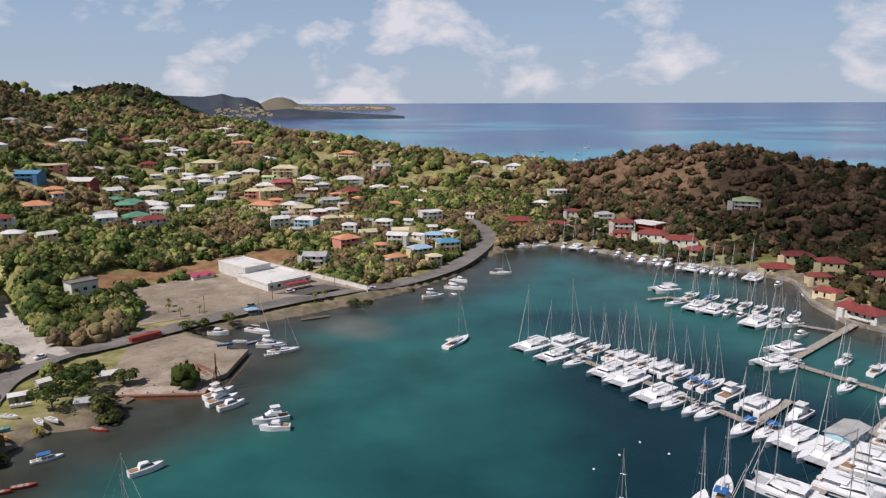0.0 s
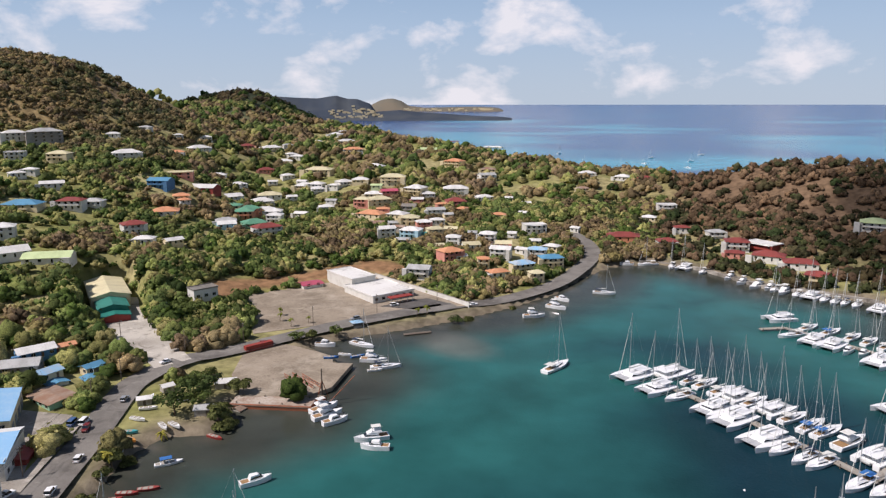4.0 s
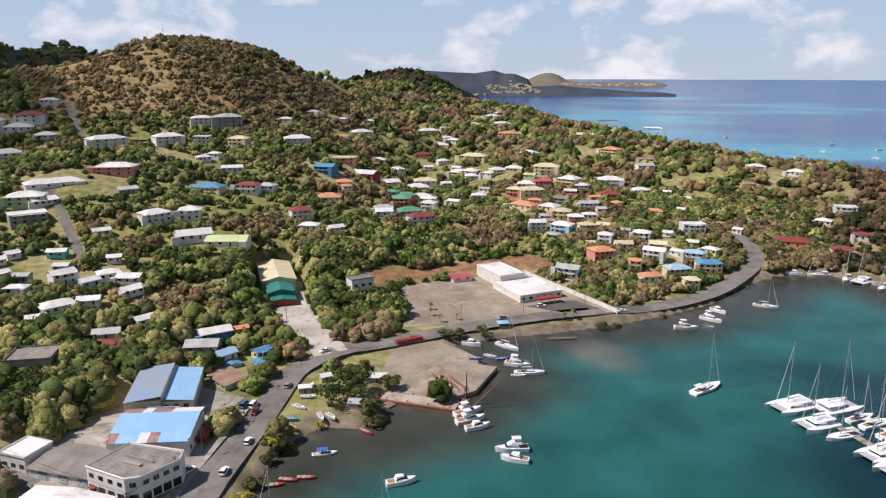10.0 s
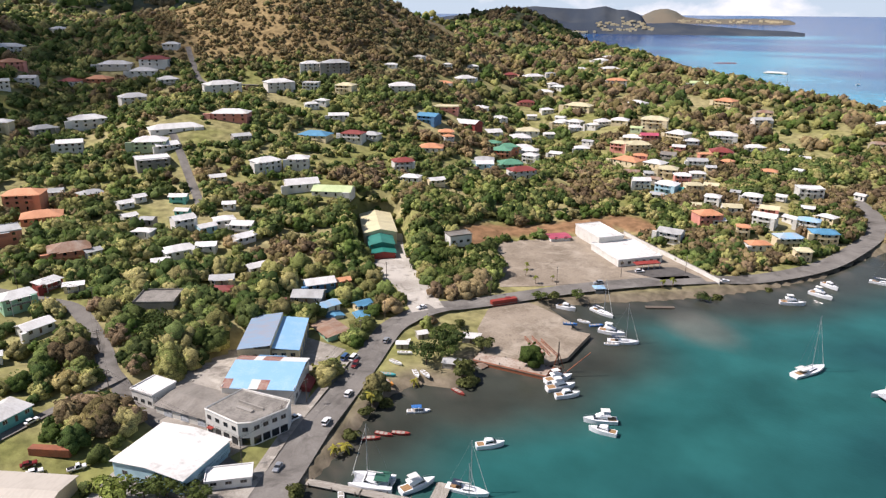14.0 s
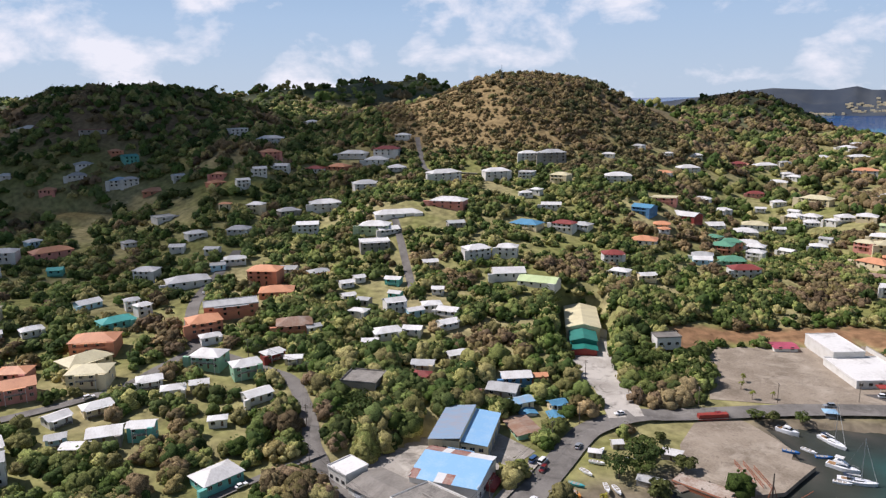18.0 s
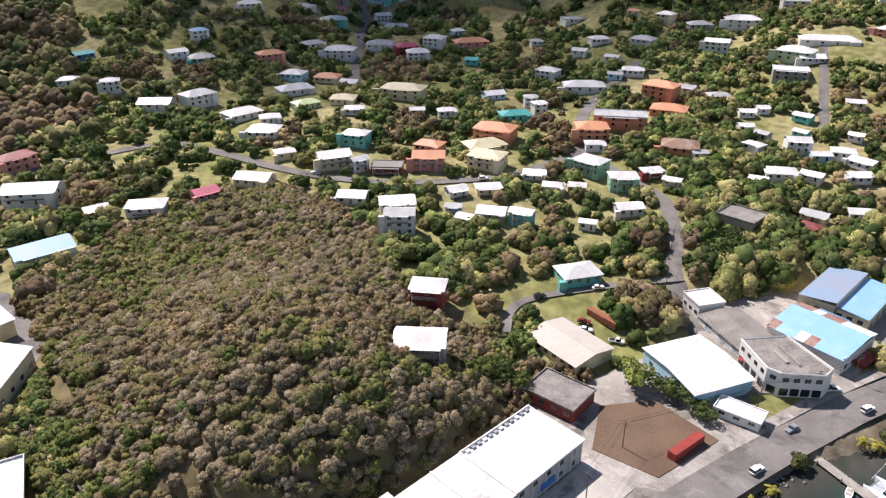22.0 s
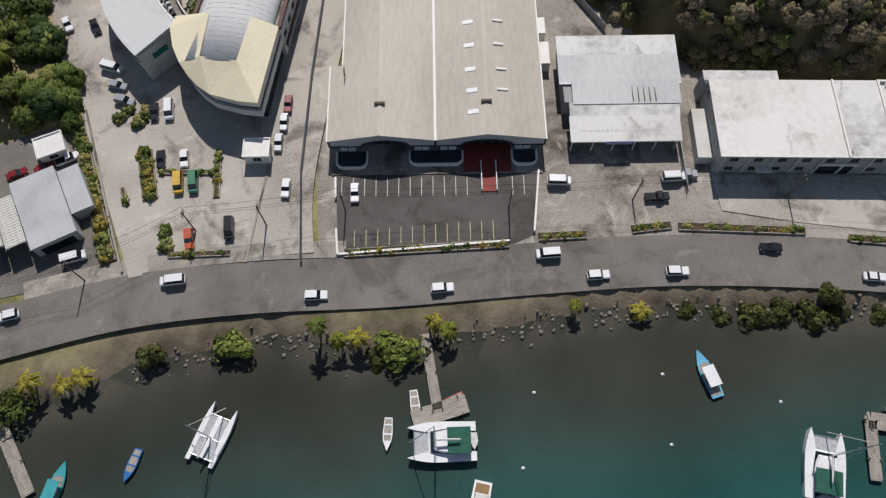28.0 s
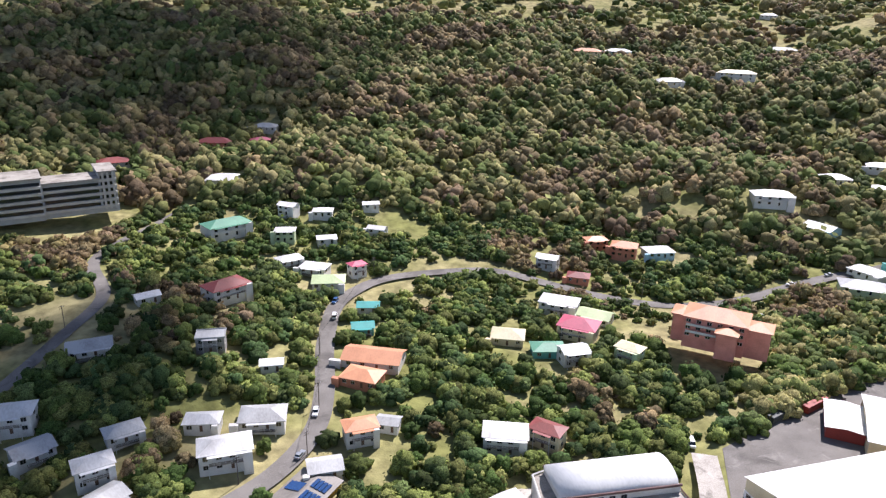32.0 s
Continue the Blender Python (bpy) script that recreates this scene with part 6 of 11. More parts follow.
def retail_ring():
    """The curved retail building: a ring wing, a vaulted hall with a cream prow, and an end block."""
    ob = empty("retail_building", -92, -86, 2.9, 0, "curved grey-roofed retail building round a garden court", "shopping centre")
    cx, cy = 5.0, -5.0
    a = np.radians(np.linspace(-89, -11, 24))
    tall = 8.2

    def ring(name, r0, r1, z0, z1, z2, mat):
        bm = bmesh.new()
        rows = []
        for t in a:
            c, s = math.cos(t), math.sin(t)
            rows.append([bm.verts.new(p) for p in ((cx + r0 * c, cy + r0 * s, z0), (cx + r1 * c, cy + r1 * s, z0), (cx + r1 * c, cy + r1 * s, z1), (cx + r0 * c, cy + r0 * s, z2))])
        fs = [bm.faces.new(rows[0]), bm.faces.new(rows[-1][::-1])]
        for p, q in zip(rows, rows[1:]):
            fs += [bm.faces.new((p[k], q[k], q[(k + 1) % 4], p[(k + 1) % 4])) for k in range(4)]
        bmesh.ops.recalc_face_normals(bm, faces=fs)
        return part(name, bm, mat, ob)

    ring("ring_wall", 29.6, 39.6, -0.5, tall, tall + 0.7, wall_paint("white"))
    ring("ring_roof", 29.0, 40.2, tall + 0.72, tall + 0.95, tall + 1.75, grey_roof)
    ring("ring_gutter", 28.7, 29.0, tall + 0.6, tall + 1.8, tall + 1.8, white_trim)
    ring("terrace", 25.2, 29.5, -0.5, 5.0, 5.0, concrete_mat)
    ring("terrace_parapet", 24.9, 25.2, 5.0, 5.9, 5.9, wall_paint("white"))
    ring("terrace_parapet_foot", 24.8, 24.9, 0.2, 5.9, 5.9, rust_dark)
    pane = window_mesh(1.5, 1.2, wall_paint("grey"))
    for k, t in enumerate(np.degrees(a)[1:-1]):
        c, s = math.cos(radians(t)), math.sin(radians(t))
        for z in (1.9, 5.6):
            attach("window", pane, ob, cx + 39.62 * c, cy + 39.62 * s, z, t + 90)
        attach("window", pane, ob, cx + 29.55 * c, cy + 29.55 * s, 6.6, t - 90)
        for r in (27.2, 28.5):
            cond = box("condenser", -0.45, -0.35, 0, 0.45, 0.35, 0.9, steel_mat if (k + int(r)) % 3 else slate_band, ob, 0.04); cond.matrix_basis = pose(cx + r * c, cy + r * s, 5.0, 0, 0, t)
    sgn = box("green_sign", -1.9, -0.1, -0.7, 1.9, 0.05, 0.7, teal_sheet, ob); sgn.matrix_basis = pose(cx + 35 * math.cos(radians(-11)) + 0.02, cy + 35 * math.sin(radians(-11)) + 0.12, 5.9, 0, 0, 169)

    # vaulted hall along its own axis: u away from the road, n towards the court
    d = Matrix.Rotation(radians(204.5), 4, "Z")

    def placed(name, bm, mat, smooth_faces=False):
        bmesh.ops.transform(bm, matrix=d, verts=bm.verts)
        return part(name, bm, mat, ob, smooth_faces=smooth_faces)

    def vault_z(n):
        return 9.3 + 3.3 * math.sqrt(max(0.0, 1 - ((n - 11) / 8.2) ** 2))

    prow = [(-43.9, 1.4), (-44.0, 5.5), (-43.1, 11.5), (-41.4, 14.6), (-39.2, 17.2), (-36.2, 19.9), (-32.4, 22.4), (-27.4, 24.4)]
    bm = bmesh.new(); add_prism(bm, [(22, 1.5), (22, 15), (8, 20.5), (-24, 20.5), (-24, 1.5)], -0.5, 8.6); placed("hall_wall", bm, wall_paint("white"))
    bm = bmesh.new()
    rows = [[bm.verts.new((u + (2.2 * (1 - abs(n - 11) / 8.2) if u > 10 else 0), n, vault_z(n))) for n in [11 - 8.2 * math.cos(t) for t in np.linspace(0, math.pi, 15)]] for u in (-36.2, -24, -12, 0, 8, 15.5)]
    for p, q in zip(rows, rows[1:]):
        for i in range(14):
            bm.faces.new((p[i], p[i + 1], q[i + 1], q[i]))
    bm.faces.new(rows[0]); bm.faces.new(rows[-1][::-1])
    bmesh.ops.recalc_face_normals(bm, faces=bm.faces)
    placed("vault_roof", bm, grey_roof, True)
    # ribs of the vault's sheets
    bm = bmesh.new()
    for k in range(40):
        u = -35.4 + k * 1.25
        line = [(u, n, vault_z(n) + 0.02) for n in [11 - 8.1 * math.cos(t) for t in np.linspace(0.06, math.pi - 0.06, 9)]]
        for p, q in zip(line, line[1:]):
            add_tube(bm, p, q, 0.045, sides=3)
    tagged(placed("sheet_ribs", bm, grey_roof), "thin standing ribs of the grey roof sheets", kind="stuff")
    for u0, u1, n0, n1, z0, z1, mat in ((-24, 25, 1.2, 2.0, 8.6, 9.5, rust_dark), (-24, 21, 2.0, 3.0, 8.6, 8.9, concrete_mat), (-24, 6.5, 19.9, 20.7, 8.6, 9.5, rust_dark), (-24, 8, 19.0, 19.9, 8.6, 8.9, concrete_mat), (-24, 22, 0.6, 1.2, 3.6, 4.0, rust_dark)):
        bm = bmesh.new(); add_box(bm, u0, n0, z0, u1, n1, z1); placed("gutter_wall", bm, mat)
    for k in range(9):
        bm = bmesh.new(); add_box(bm, -16 + k * 0.95, 2.2, 8.9, -15.5 + k * 0.95, 2.8, 9.5); placed("roof_unit", bm, white_trim)
    for k in range(6):
        bm = bmesh.new(); add_box(bm, -14 + k * 2.6, 19.2, 8.9, -13.3 + k * 2.6, 19.8, 9.5); placed("roof_unit", bm, white_trim)
    for k in range(11):
        for n in (1.5, 20.5):
            for z in (1.9, 5.2):
                attach("window", pane, ob, 0, 0, 0).matrix_basis = d @ pose(-22 + k * 3.9 if n < 5 else -21 + k * 2.6, n, z, 0, 0, 0 if n < 5 else 180)
    # cream prow: a folded collar round the vault's end and bands of the curved front below
    bm = bmesh.new()
    inner = [(-24.4, 6.8), (-35.9, 7.1), (-35.9, 14.8), (-24.4, 15.8)]
    ring_out = [(-24.4, 1.4)] + prow + [(-24.4, 23.6)]
    match = [0, 0, 1, 1, 2, 2, 2, 3, 3, 3]

    def lift(u, n, edge):
        return 10.0 if edge else vault_z(n) + 0.25

    outer_v = [bm.verts.new((u, n, lift(u, n, True))) for u, n in ring_out]
    inner_v = [bm.verts.new((u, n, lift(u, n, False))) for u, n in inner]
    for i in range(len(ring_out) - 1):
        p, q = match[i], match[i + 1]
        bm.faces.new([outer_v[i], outer_v[i + 1], inner_v[q]] + ([inner_v[p]] if p != q else []))
    low = [bm.verts.new((u, n, 9.4)) for u, n in ring_out]
    for i in range(len(ring_out) - 1):
        bm.faces.new((outer_v[i + 1], outer_v[i], low[i], low[i + 1]))
    bmesh.ops.recalc_face_normals(bm, faces=bm.faces)
    placed("prow_roof", bm, cream_roof)
    for z0, z1, inset, mat in ((7.7, 9.38, 0.5, wall_paint("white")), (6.5, 7.7, 1.0, slate_band), (4.6, 6.5, 0.3, wall_paint("white")), (-0.5, 4.6, 3.2, dark_glass)):
        bm = bmesh.new(); add_prism(bm, [(-24.2, 1.4 + inset * 0.3)] + [(u + inset, n - (inset * 0.6 if n > 10 else -inset * 0.2)) for u, n in prow] + [(-24.2, 23.4 - inset)], z0, z1); placed("prow_band", bm, mat)

    # end block: its own vault over white walls, with decks towards the hall
    axis = Matrix.Translation((-22, -40, 0)) @ Matrix.Rotation(radians(167.2), 4, "Z")
    bm = bmesh.new(); add_box(bm, -17.2, -7.2, -0.5, 17.2, 7.2, 8.2); bmesh.ops.transform(bm, matrix=axis, verts=bm.verts); part("end_wall", bm, wall_paint("white"), ob)
    bm = bmesh.new()
    rows = [[bm.verts.new((u, 7.0 * math.cos(t), 8.2 + 3.5 * math.sin(t))) for t in np.linspace(0, math.pi, 13)] for u in (-17.4, -6, 6, 16.6)]
    for p, q in zip(rows, rows[1:]):
        for i in range(12):
            bm.faces.new((p[i], p[i + 1], q[i + 1], q[i]))
    bm.faces.new(rows[0]); bm.faces.new(rows[-1][::-1]); bmesh.ops.recalc_face_normals(bm, faces=bm.faces); bmesh.ops.transform(bm, matrix=axis, verts=bm.verts)
    part("end_vault", bm, grey_roof, ob, smooth_faces=True)
    for y0 in (-7.5, 7.1):
        bm = bmesh.new(); add_box(bm, -17.5, y0, 8.2, 17.5, y0 + 0.4, 8.9); bmesh.ops.transform(bm, matrix=axis, verts=bm.verts); part("end_parapet", bm, rust_dark, ob)
    for outline, z, mat in (([(-3.6, -37), (1.2, -38.4), (1.0, -25), (-16.6, -25.0), (-36.5, -22.8), (-38, -30.2)], 6.1, concrete_mat), ([(-16.6, -24.9), (-36.3, -22.9), (-26.2, -14), (-16.5, -10.5), (-9, -20)], 5.1, concrete_mat), ([(-7.5, -51.5), (-3.2, -51), (1.2, -38.6), (-3.8, -37)], 6.1, concrete_mat)):
        bm = bmesh.new(); add_prism(bm, outline, -0.5, z); part("deck_wall", bm, wall_paint("white"), ob)
        mid = Vector((sum(p[0] for p in outline) / len(outline), sum(p[1] for p in outline) / len(outline)))
        bm = bmesh.new(); add_prism(bm, [tuple(mid + (Vector(p) - mid) * 0.97) for p in outline], z + 0.002, z + 0.1); part("deck", bm, mat, ob)
        for (ax, ay), (bx, by) in zip(outline, outline[1:] + outline[:1]):
            bm = bmesh.new(); add_tube(bm, (ax, ay, z + 0.5), (bx, by, z + 0.5), 0.32, sides=4); part("deck_parapet", bm, wall_paint("white") if ax > -20 else rust_dark, ob)
    for k in range(5):
        attach("window", pane, ob, 0, 0, 0).matrix_basis = axis @ pose(-13 + k * 3.4, -7.2, 6.9, 0, 0, 0)
        box("deck_condenser", -20 + k * 2.2, -34.6 + k * 0.45, 6.2, -18.9 + k * 2.2, -33.8 + k * 0.45, 7.2, steel_mat, ob)
    for x, y, r in ((-60, -85, 20), (-80, -95, 18), (-100, -105, 18), (-55, -105, 14), (-72, -122, 14), (-92, -128, 14), (-114, -120, 20), (-125, -115, 14)):
        TAKEN.append((x, y, r))


rust_dark = surface("brown painted parapet", C("6d5450"), C("54403d"), 0.8, scale=0.4, fine=4)
retail_ring()
slab("court", [(-66.5, -97.5), (-70, -103), (-77, -108.5), (-85.5, -109.5), (-88.5, -107)], 3.2, surface("lawn", C("7f8a3c"), C("63702f"), 0.95, scale=0.3, fine=3, bump=0.5), "green lawn in the garden court", "lawn", thick=0.3)
slab("lawn_strip", [(-126, -97), (-143, -110), (-146.5, -98), (-142.5, -84), (-134, -84)], 6.2, surface("lawn", C("7f8a3c"), C("63702f"), 0.95), "green lawn below the large warehouse", "lawn", thick=4)

wh = hall("large_warehouse", -168.6, -92.4, 171.6, 50.3, 24.2, 7.5, 14.0, 2.5, wall_paint("cream"), white_roof, "large cream warehouse with a bright white pitched roof", "warehouse", ridge="x", windows=9, doors=0, over=0.5)
box("white_dado", -25.25, -12.2, -1.0, -25.15, 12.2, 2.6, white_trim, wh)
for k in range(9):
    attach("window", window_mesh(1.5, 1.2, wall_paint("grey")), wh, -25.2, -10.5 + k * 2.6, 1.4, -90)
box("loading_dock", -27.8, -12.0, -1.2, -25.3, 1.5, 0.9, concrete_mat, wh, 0.05)
box("dock_roof", -28.0, -12.2, 3.6, -25.3, 1.8, 3.75, stained_roof, wh)
hall("yard_warehouse", -213.9, -106.9, 220, 30, 26, 7.5, 13.5, 2.0, wall_paint("cream"), roof_metal("white"), "cream warehouse with a pale pitched roof", "warehouse", ridge="y", windows=6)
hall("yard_shed", -202.4, -121.5, 220, 18, 11, 7.5, 11.5, 0.6, wall_paint("red"), roof_metal("white"), "open red-walled shed with a white roof", "shed", ridge="x")
ob = empty("store_annex", -54.2, -55.0, 2.4, FRONT, "low annex with a pale grey metal roof behind the store", "annex")
bm = bmesh.new(); add_prism(bm, [(5.9, 52.6), (5.4, 67.2), (9, 69.4), (28.6, 69.2), (30, 54.8)], -0.6, 5.4); part("wall", bm, grey_wall, ob)
bm = bmesh.new(); add_sheet(bm, [(2.6, 52.3, 5.0), (4.7, 67.7, 5.6), (8.8, 70.1, 5.7), (28.8, 69.9, 6.1), (30.7, 54.6, 5.5), (18, 53.4, 5.3)], 0.14); part("roof", bm, grey_roof, ob)
for k in range(6):
    for u in (12, 15.5):
        box("roof_vent", u + (k % 2) * 7 - 0.25, 57 + k * 1.9, 5.75, u + (k % 2) * 7 + 0.25, 57.5 + k * 1.9, 6.2, white_trim, ob)
hall("red_walled_store", -137.3, -70.2, 195, 17, 10.5, 5.0, 10.4, 0.6, wall_paint("red"), stained_roof, "small red-walled store with a stained white roof", "store", style="flat", over=0.5)


def filling_station():
    ob = empty("filling_station", -3.9, -99.9, 2.7, 60, "filling station with ribbed pale canopies and grey shop", "filling station")
    rib = surface("ribbed canopy sheet", C("d3d2c8"), C("b5b4aa"), 0.6, scale=0.3, fine=3, streak=(0.2, 8, 1))
    for x0, y0, x1, y1, z in ((-14.8, -7.2, 6.2, 1.0, 4.3), (-4.2, 1.2, 7.2, 5.1, 4.1)):
        bm = bmesh.new(); add_box(bm, x0, y0, z, x1, y1, z + 0.35)
        top = part("canopy", bm, rib, ob)
        n = int((x1 - x0) / 0.6)
        for k in range(n):
            box("sheet_rib", x0 + 0.2 + k * 0.6, y0 + 0.05, z + 0.35, x0 + 0.38 + k * 0.6, y1 - 0.05, z + 0.42, rib, top)
    for px, py in ((-13, -5.5), (4.5, -5.5), (-13, 0), (4.5, 0), (-3, 4.4), (6.2, 4.4)):
        box("column", px - 0.2, py - 0.2, -0.3, px + 0.2, py + 0.2, 4.2, wall_paint("white"), ob)
    for px in (-9, -1):
        box("fuel_pump", px - 0.5, -3.4, 0.15, px + 0.5, -2.7, 1.7, red_paint, ob, 0.05)
    roof_skin = surface("grey membrane", C("bcbebf"), C("a2a4a5"), 0.8, scale=0.2)
    for x0, y0, x1, y1, z in ((-6.8, 5.3, 9.2, 14.2, 3.9), (-5.5, 14.4, 4.8, 18.6, 3.2)):
        box("shop", x0, y0, -0.4, x1, y1, z, grey_wall, ob)
        box("shop_roof", x0 - 0.25, y0 - 0.05, z, x1 + 0.25, y1 + 0.1, z + 0.25, roof_skin, ob)
    box("shop_front", 9.2, 6.5, 0.2, 9.3, 13, 2.6, dark_glass, ob)
    TAKEN.append((1.1, -106.8, 24)); TAKEN.append((-10.9, -99.5, 18))


filling_station()
hall("lot_kiosk", -23.2, -103.9, 146, 5.4, 4.6, 2.8, 5.5, 0.3, wall_paint("white"), white_roof, "small white hut beside parked cars", "hut", style="flat", over=0.3, windows=1)
hall("garage_shed", 7.8, -138.2, 172, 9.6, 17, 2.8, 7.6, 0.9, wall_paint("grey"), roof_metal("grey"), "grey garage with a metal roof", "garage", ridge="y", windows=3)
hall("garage_shed", 13, -127.7, 172, 12, 12, 2.8, 6.4, 0.8, wall_paint("grey"), roof_metal("grey"), "lower grey garage with roller doors", "garage", ridge="x", doors=2)
hall("long_shed", -49.3, -140.6, 209, 15.5, 7, 4.2, 7.6, 0.7, wall_paint("cream"), roof_metal("white"), "long low shed with a white metal roof", "shed", ridge="x", windows=3)
hall("gate_kiosk", -45.4, -66.6, 123, 5, 4, 2.9, 6.0, 0.3, wall_paint("white"), white_roof, "small white gate kiosk", "kiosk", style="flat", over=0.3, windows=1)
hall("solar_house", -35.9, -157.7, 310, 12.5, 14.5, 4.6, 7.6, 1.0, wall_paint("yellow"), roof_metal("grey"), "yellow house with a grey roof and solar panels", "house", ridge="y", windows=4)
for k, (px, py) in enumerate(((-3.2, 3.2), (-3.2, -2.2), (3.2, 1.0))):
    ob = empty("solar_array", -35.9, -157.7, 4.6, 310, "dark blue solar panels on a grey roof", "solar panel", "solar panels")
    for j in range(4):
        bm = bmesh.new(); add_box(bm, px - 2.4 + j * 1.25, py - 1.9, 0, px - 1.25 + j * 1.25, py + 1.9, 0.06)
        pn = part("panel", bm, surface("solar cells", C("2a4a78"), C("1d3558"), 0.25, scale=2, fine=9), ob)
        pn.matrix_basis = pose(0, 0, 4.35 - 0.16 * abs(px - 1.8 + j * 1.25), 0, 0, 0)

# ---- the field and the green shed ----
hall("white_hall", -107.2, 375.5, 46.5, 15, 27, 3.2, 9.6, 0.3, wall_paint("white"), white_roof, "tall white flat-roofed hall beside the field", "hall", style="flat", over=0.2)
hall("white_shop", -87, 357.3, 45.5, 25, 29, 3.2, 6.6, 0.5, wall_paint("white"), white_roof, "low white shop with a red canopy", "shop", style="flat", over=0.3, windows=6)
hall("field_hut", -128.3, 367.5, 42, 11.5, 9, 3.2, 5.2, 0.7, wall_paint("white"), roof_metal("pink"), "small white hut with a pale red roof", "hut", ridge="x", windows=2)
ob = empty("entrance_canopy", -76.5, 339.5, 3.2, 42, "red canopy on posts before the white shop", "canopy")
box("roof", -1, -2.0, 3.0, 12, 2.5, 3.4, red_paint, ob)
for k in range(5):
    box("post", -0.8 + k * 3.1, -1.8, 0, -0.6 + k * 3.1, -1.6, 3.0, wall_paint("white"), ob)
ob = empty("boundary_wall", -97.8, 393.5, 3.2, 0, "long white rendered boundary wall", "wall")
bm = bmesh.new()
wl_len = math.hypot(60.8, 53.6)
add_box(bm, 0, -0.15, -0.6, wl_len, 0.15, 2.4)
wl_ob = part("wall", bm, wall_paint("white"), ob); wl_ob.matrix_basis = pose(0, 0, 0, 0, 0, math.degrees(math.atan2(-53.6, 60.8)))
bm = bmesh.new(); add_box(bm, 0, -0.25, 2.4, wl_len, 0.25, 2.55)
wl_ob = part("coping", bm, concrete_mat, ob); wl_ob.matrix_basis = pose(0, 0, 0, 0, 0, math.degrees(math.atan2(-53.6, 60.8)))
slab("asphalt_lot", [(-81, 334), (-66, 349), (-60, 352), (-46, 343.5), (-62, 331)], 3.42, lot_asphalt, "dark asphalt lot with white bay lines", thick=0.2)

hall("upper_shed", -219.5, 321.5, 128.5, 38, 17.5, 4.2, 11.2, 2.0, wall_paint("cream"), roof_metal("cream"), "long tall shed with a cream pitched roof", "shed", ridge="x", windows=3)
hall("green_shed", -203.5, 300.5, 128.5, 17, 13, 4.2, 9.4, 1.6, teal_sheet, surface("green roof sheet", C("2f7d70"), C("27665c"), 0.6, scale=0.2, fine=2), "green sheet-clad shed with teal roof", "shed", ridge="x", windows=2)
hall("green_porch", -196.3, 291.5, 128.5, 9, 12.5, 4.2, 7.2, 1.0, red_paint, teal_sheet, "lower shed front with a teal roof and red base", "shed", ridge="x")
hall("ruin_row", -233, 276, 48, 34, 9, 7.5, 11.0, 0.8, wall_paint("white"), concrete_mat, "row of unfinished white concrete rooms", "building shell", style="flat", over=0.0, windows=8)
hall("concrete_shell", -229, 177.5, 32, 15, 13, 9.5, 15.5, 0.6, wall_paint("grey"), surface("dirty flat roof", C("8f8a82"), C("57534d"), 0.9), "unfinished two-storey grey concrete shell", "building shell", style="flat", over=0.5, windows=3)
hall("hillside_block", -166, 318, 50, 12, 8, 9, 14, 0.4, wall_paint("white"), roof_metal("grey"), "white two-storey block on the bank", "house", style="flat", over=0.3, windows=3)


def office_block():
    ob = empty("office_building", 35.5, -395.4, 33, 8, "grey concrete office block with dark window bands", "office building")
    for x0, x1, y0, y1, floors in ((-30, -22, -8, 12, 5), (-22, 4, -4, 12, 4), (4, 34, -6, 14, 5)):
        box("core", x0, y0, -3, x1, y1, floors * 3.4 + 1, grey_wall, ob)
        for f in range(floors):
            box("window_band", x0 + 0.6, y1 - 0.02, f * 3.4 + 1.0, x1 - 0.6, y1 + 0.06, f * 3.4 + 2.6, dark_glass, ob)
            box("balcony_band", x0, y1, f * 3.4 - 0.3, x1, y1 + 1.2, f * 3.4 + 0.9, surface("pale concrete panel", C("bdbab2"), C("a19e96"), 0.85), ob)
        box("roof_slab", x0 - 0.6, y0 - 0.6, floors * 3.4 + 1, x1 + 0.6, y1 + 1.4, floors * 3.4 + 1.6, concrete_mat, ob)
    for k in range(3):
        box("fin", -29 + k * 2.4, 12.1, -1, -28 + k * 2.4, 13.6, 18, surface("pale concrete panel", C("bdbab2"), C("a19e96"), 0.85), ob)
    TAKEN.append((35.5, -395.4, 34)); TAKEN.append((13.4, -398.2, 18)); TAKEN.append((57.7, -392.6, 18))


office_block()


def great_house():
    """The large salmon house with a peach hipped roof."""
    ob = empty("apartment_house", -200.8, -177.5, 15.5, 128, "large salmon three-storey house with peach hipped roofs", "house")
    for x, y, w, d, tall, mat in ((0, 0, 22, 14, 8.6, "orange"), (15, -1, 9, 9, 7.4, "red"), (-13, 2, 6, 9, 7.0, "orange"), (5, -9, 7, 6, 6.4, "orange")):
        bm = bmesh.new(); add_box(bm, x - w / 2, y - d / 2, -4, x + w / 2, y + d / 2, tall); part("wall", bm, surface("salmon render", C("dc9280"), C("c27a68"), 0.85, scale=0.3, fine=3), ob)
        bm = bmesh.new(); hip_top(bm, w, d, tall, min(w, d) * 0.2, 0.8, 0.2); bmesh.ops.translate(bm, verts=bm.verts, vec=(x, y, 0)); part("roof", bm, roof_metal("orange"), ob)
    pane = window_mesh(1.5, 1.2, wall_paint("white"))
    for k in range(6):
        for z in (1.6, 4.4, 7.1):
            attach("window", pane, ob, -9.5 + k * 3.8, -7.0, z)
    for z in (2.8, 5.6):
        box("balcony", -10, -8.6, z - 0.15, 1, -7, z + 0.0, concrete_mat, ob)
        box("balcony_rail", -10, -8.6, z, 1, -8.5, z + 0.9, wall_paint("white"), ob)
    TAKEN.append((-200.8, -177.5, 19))


great_house()


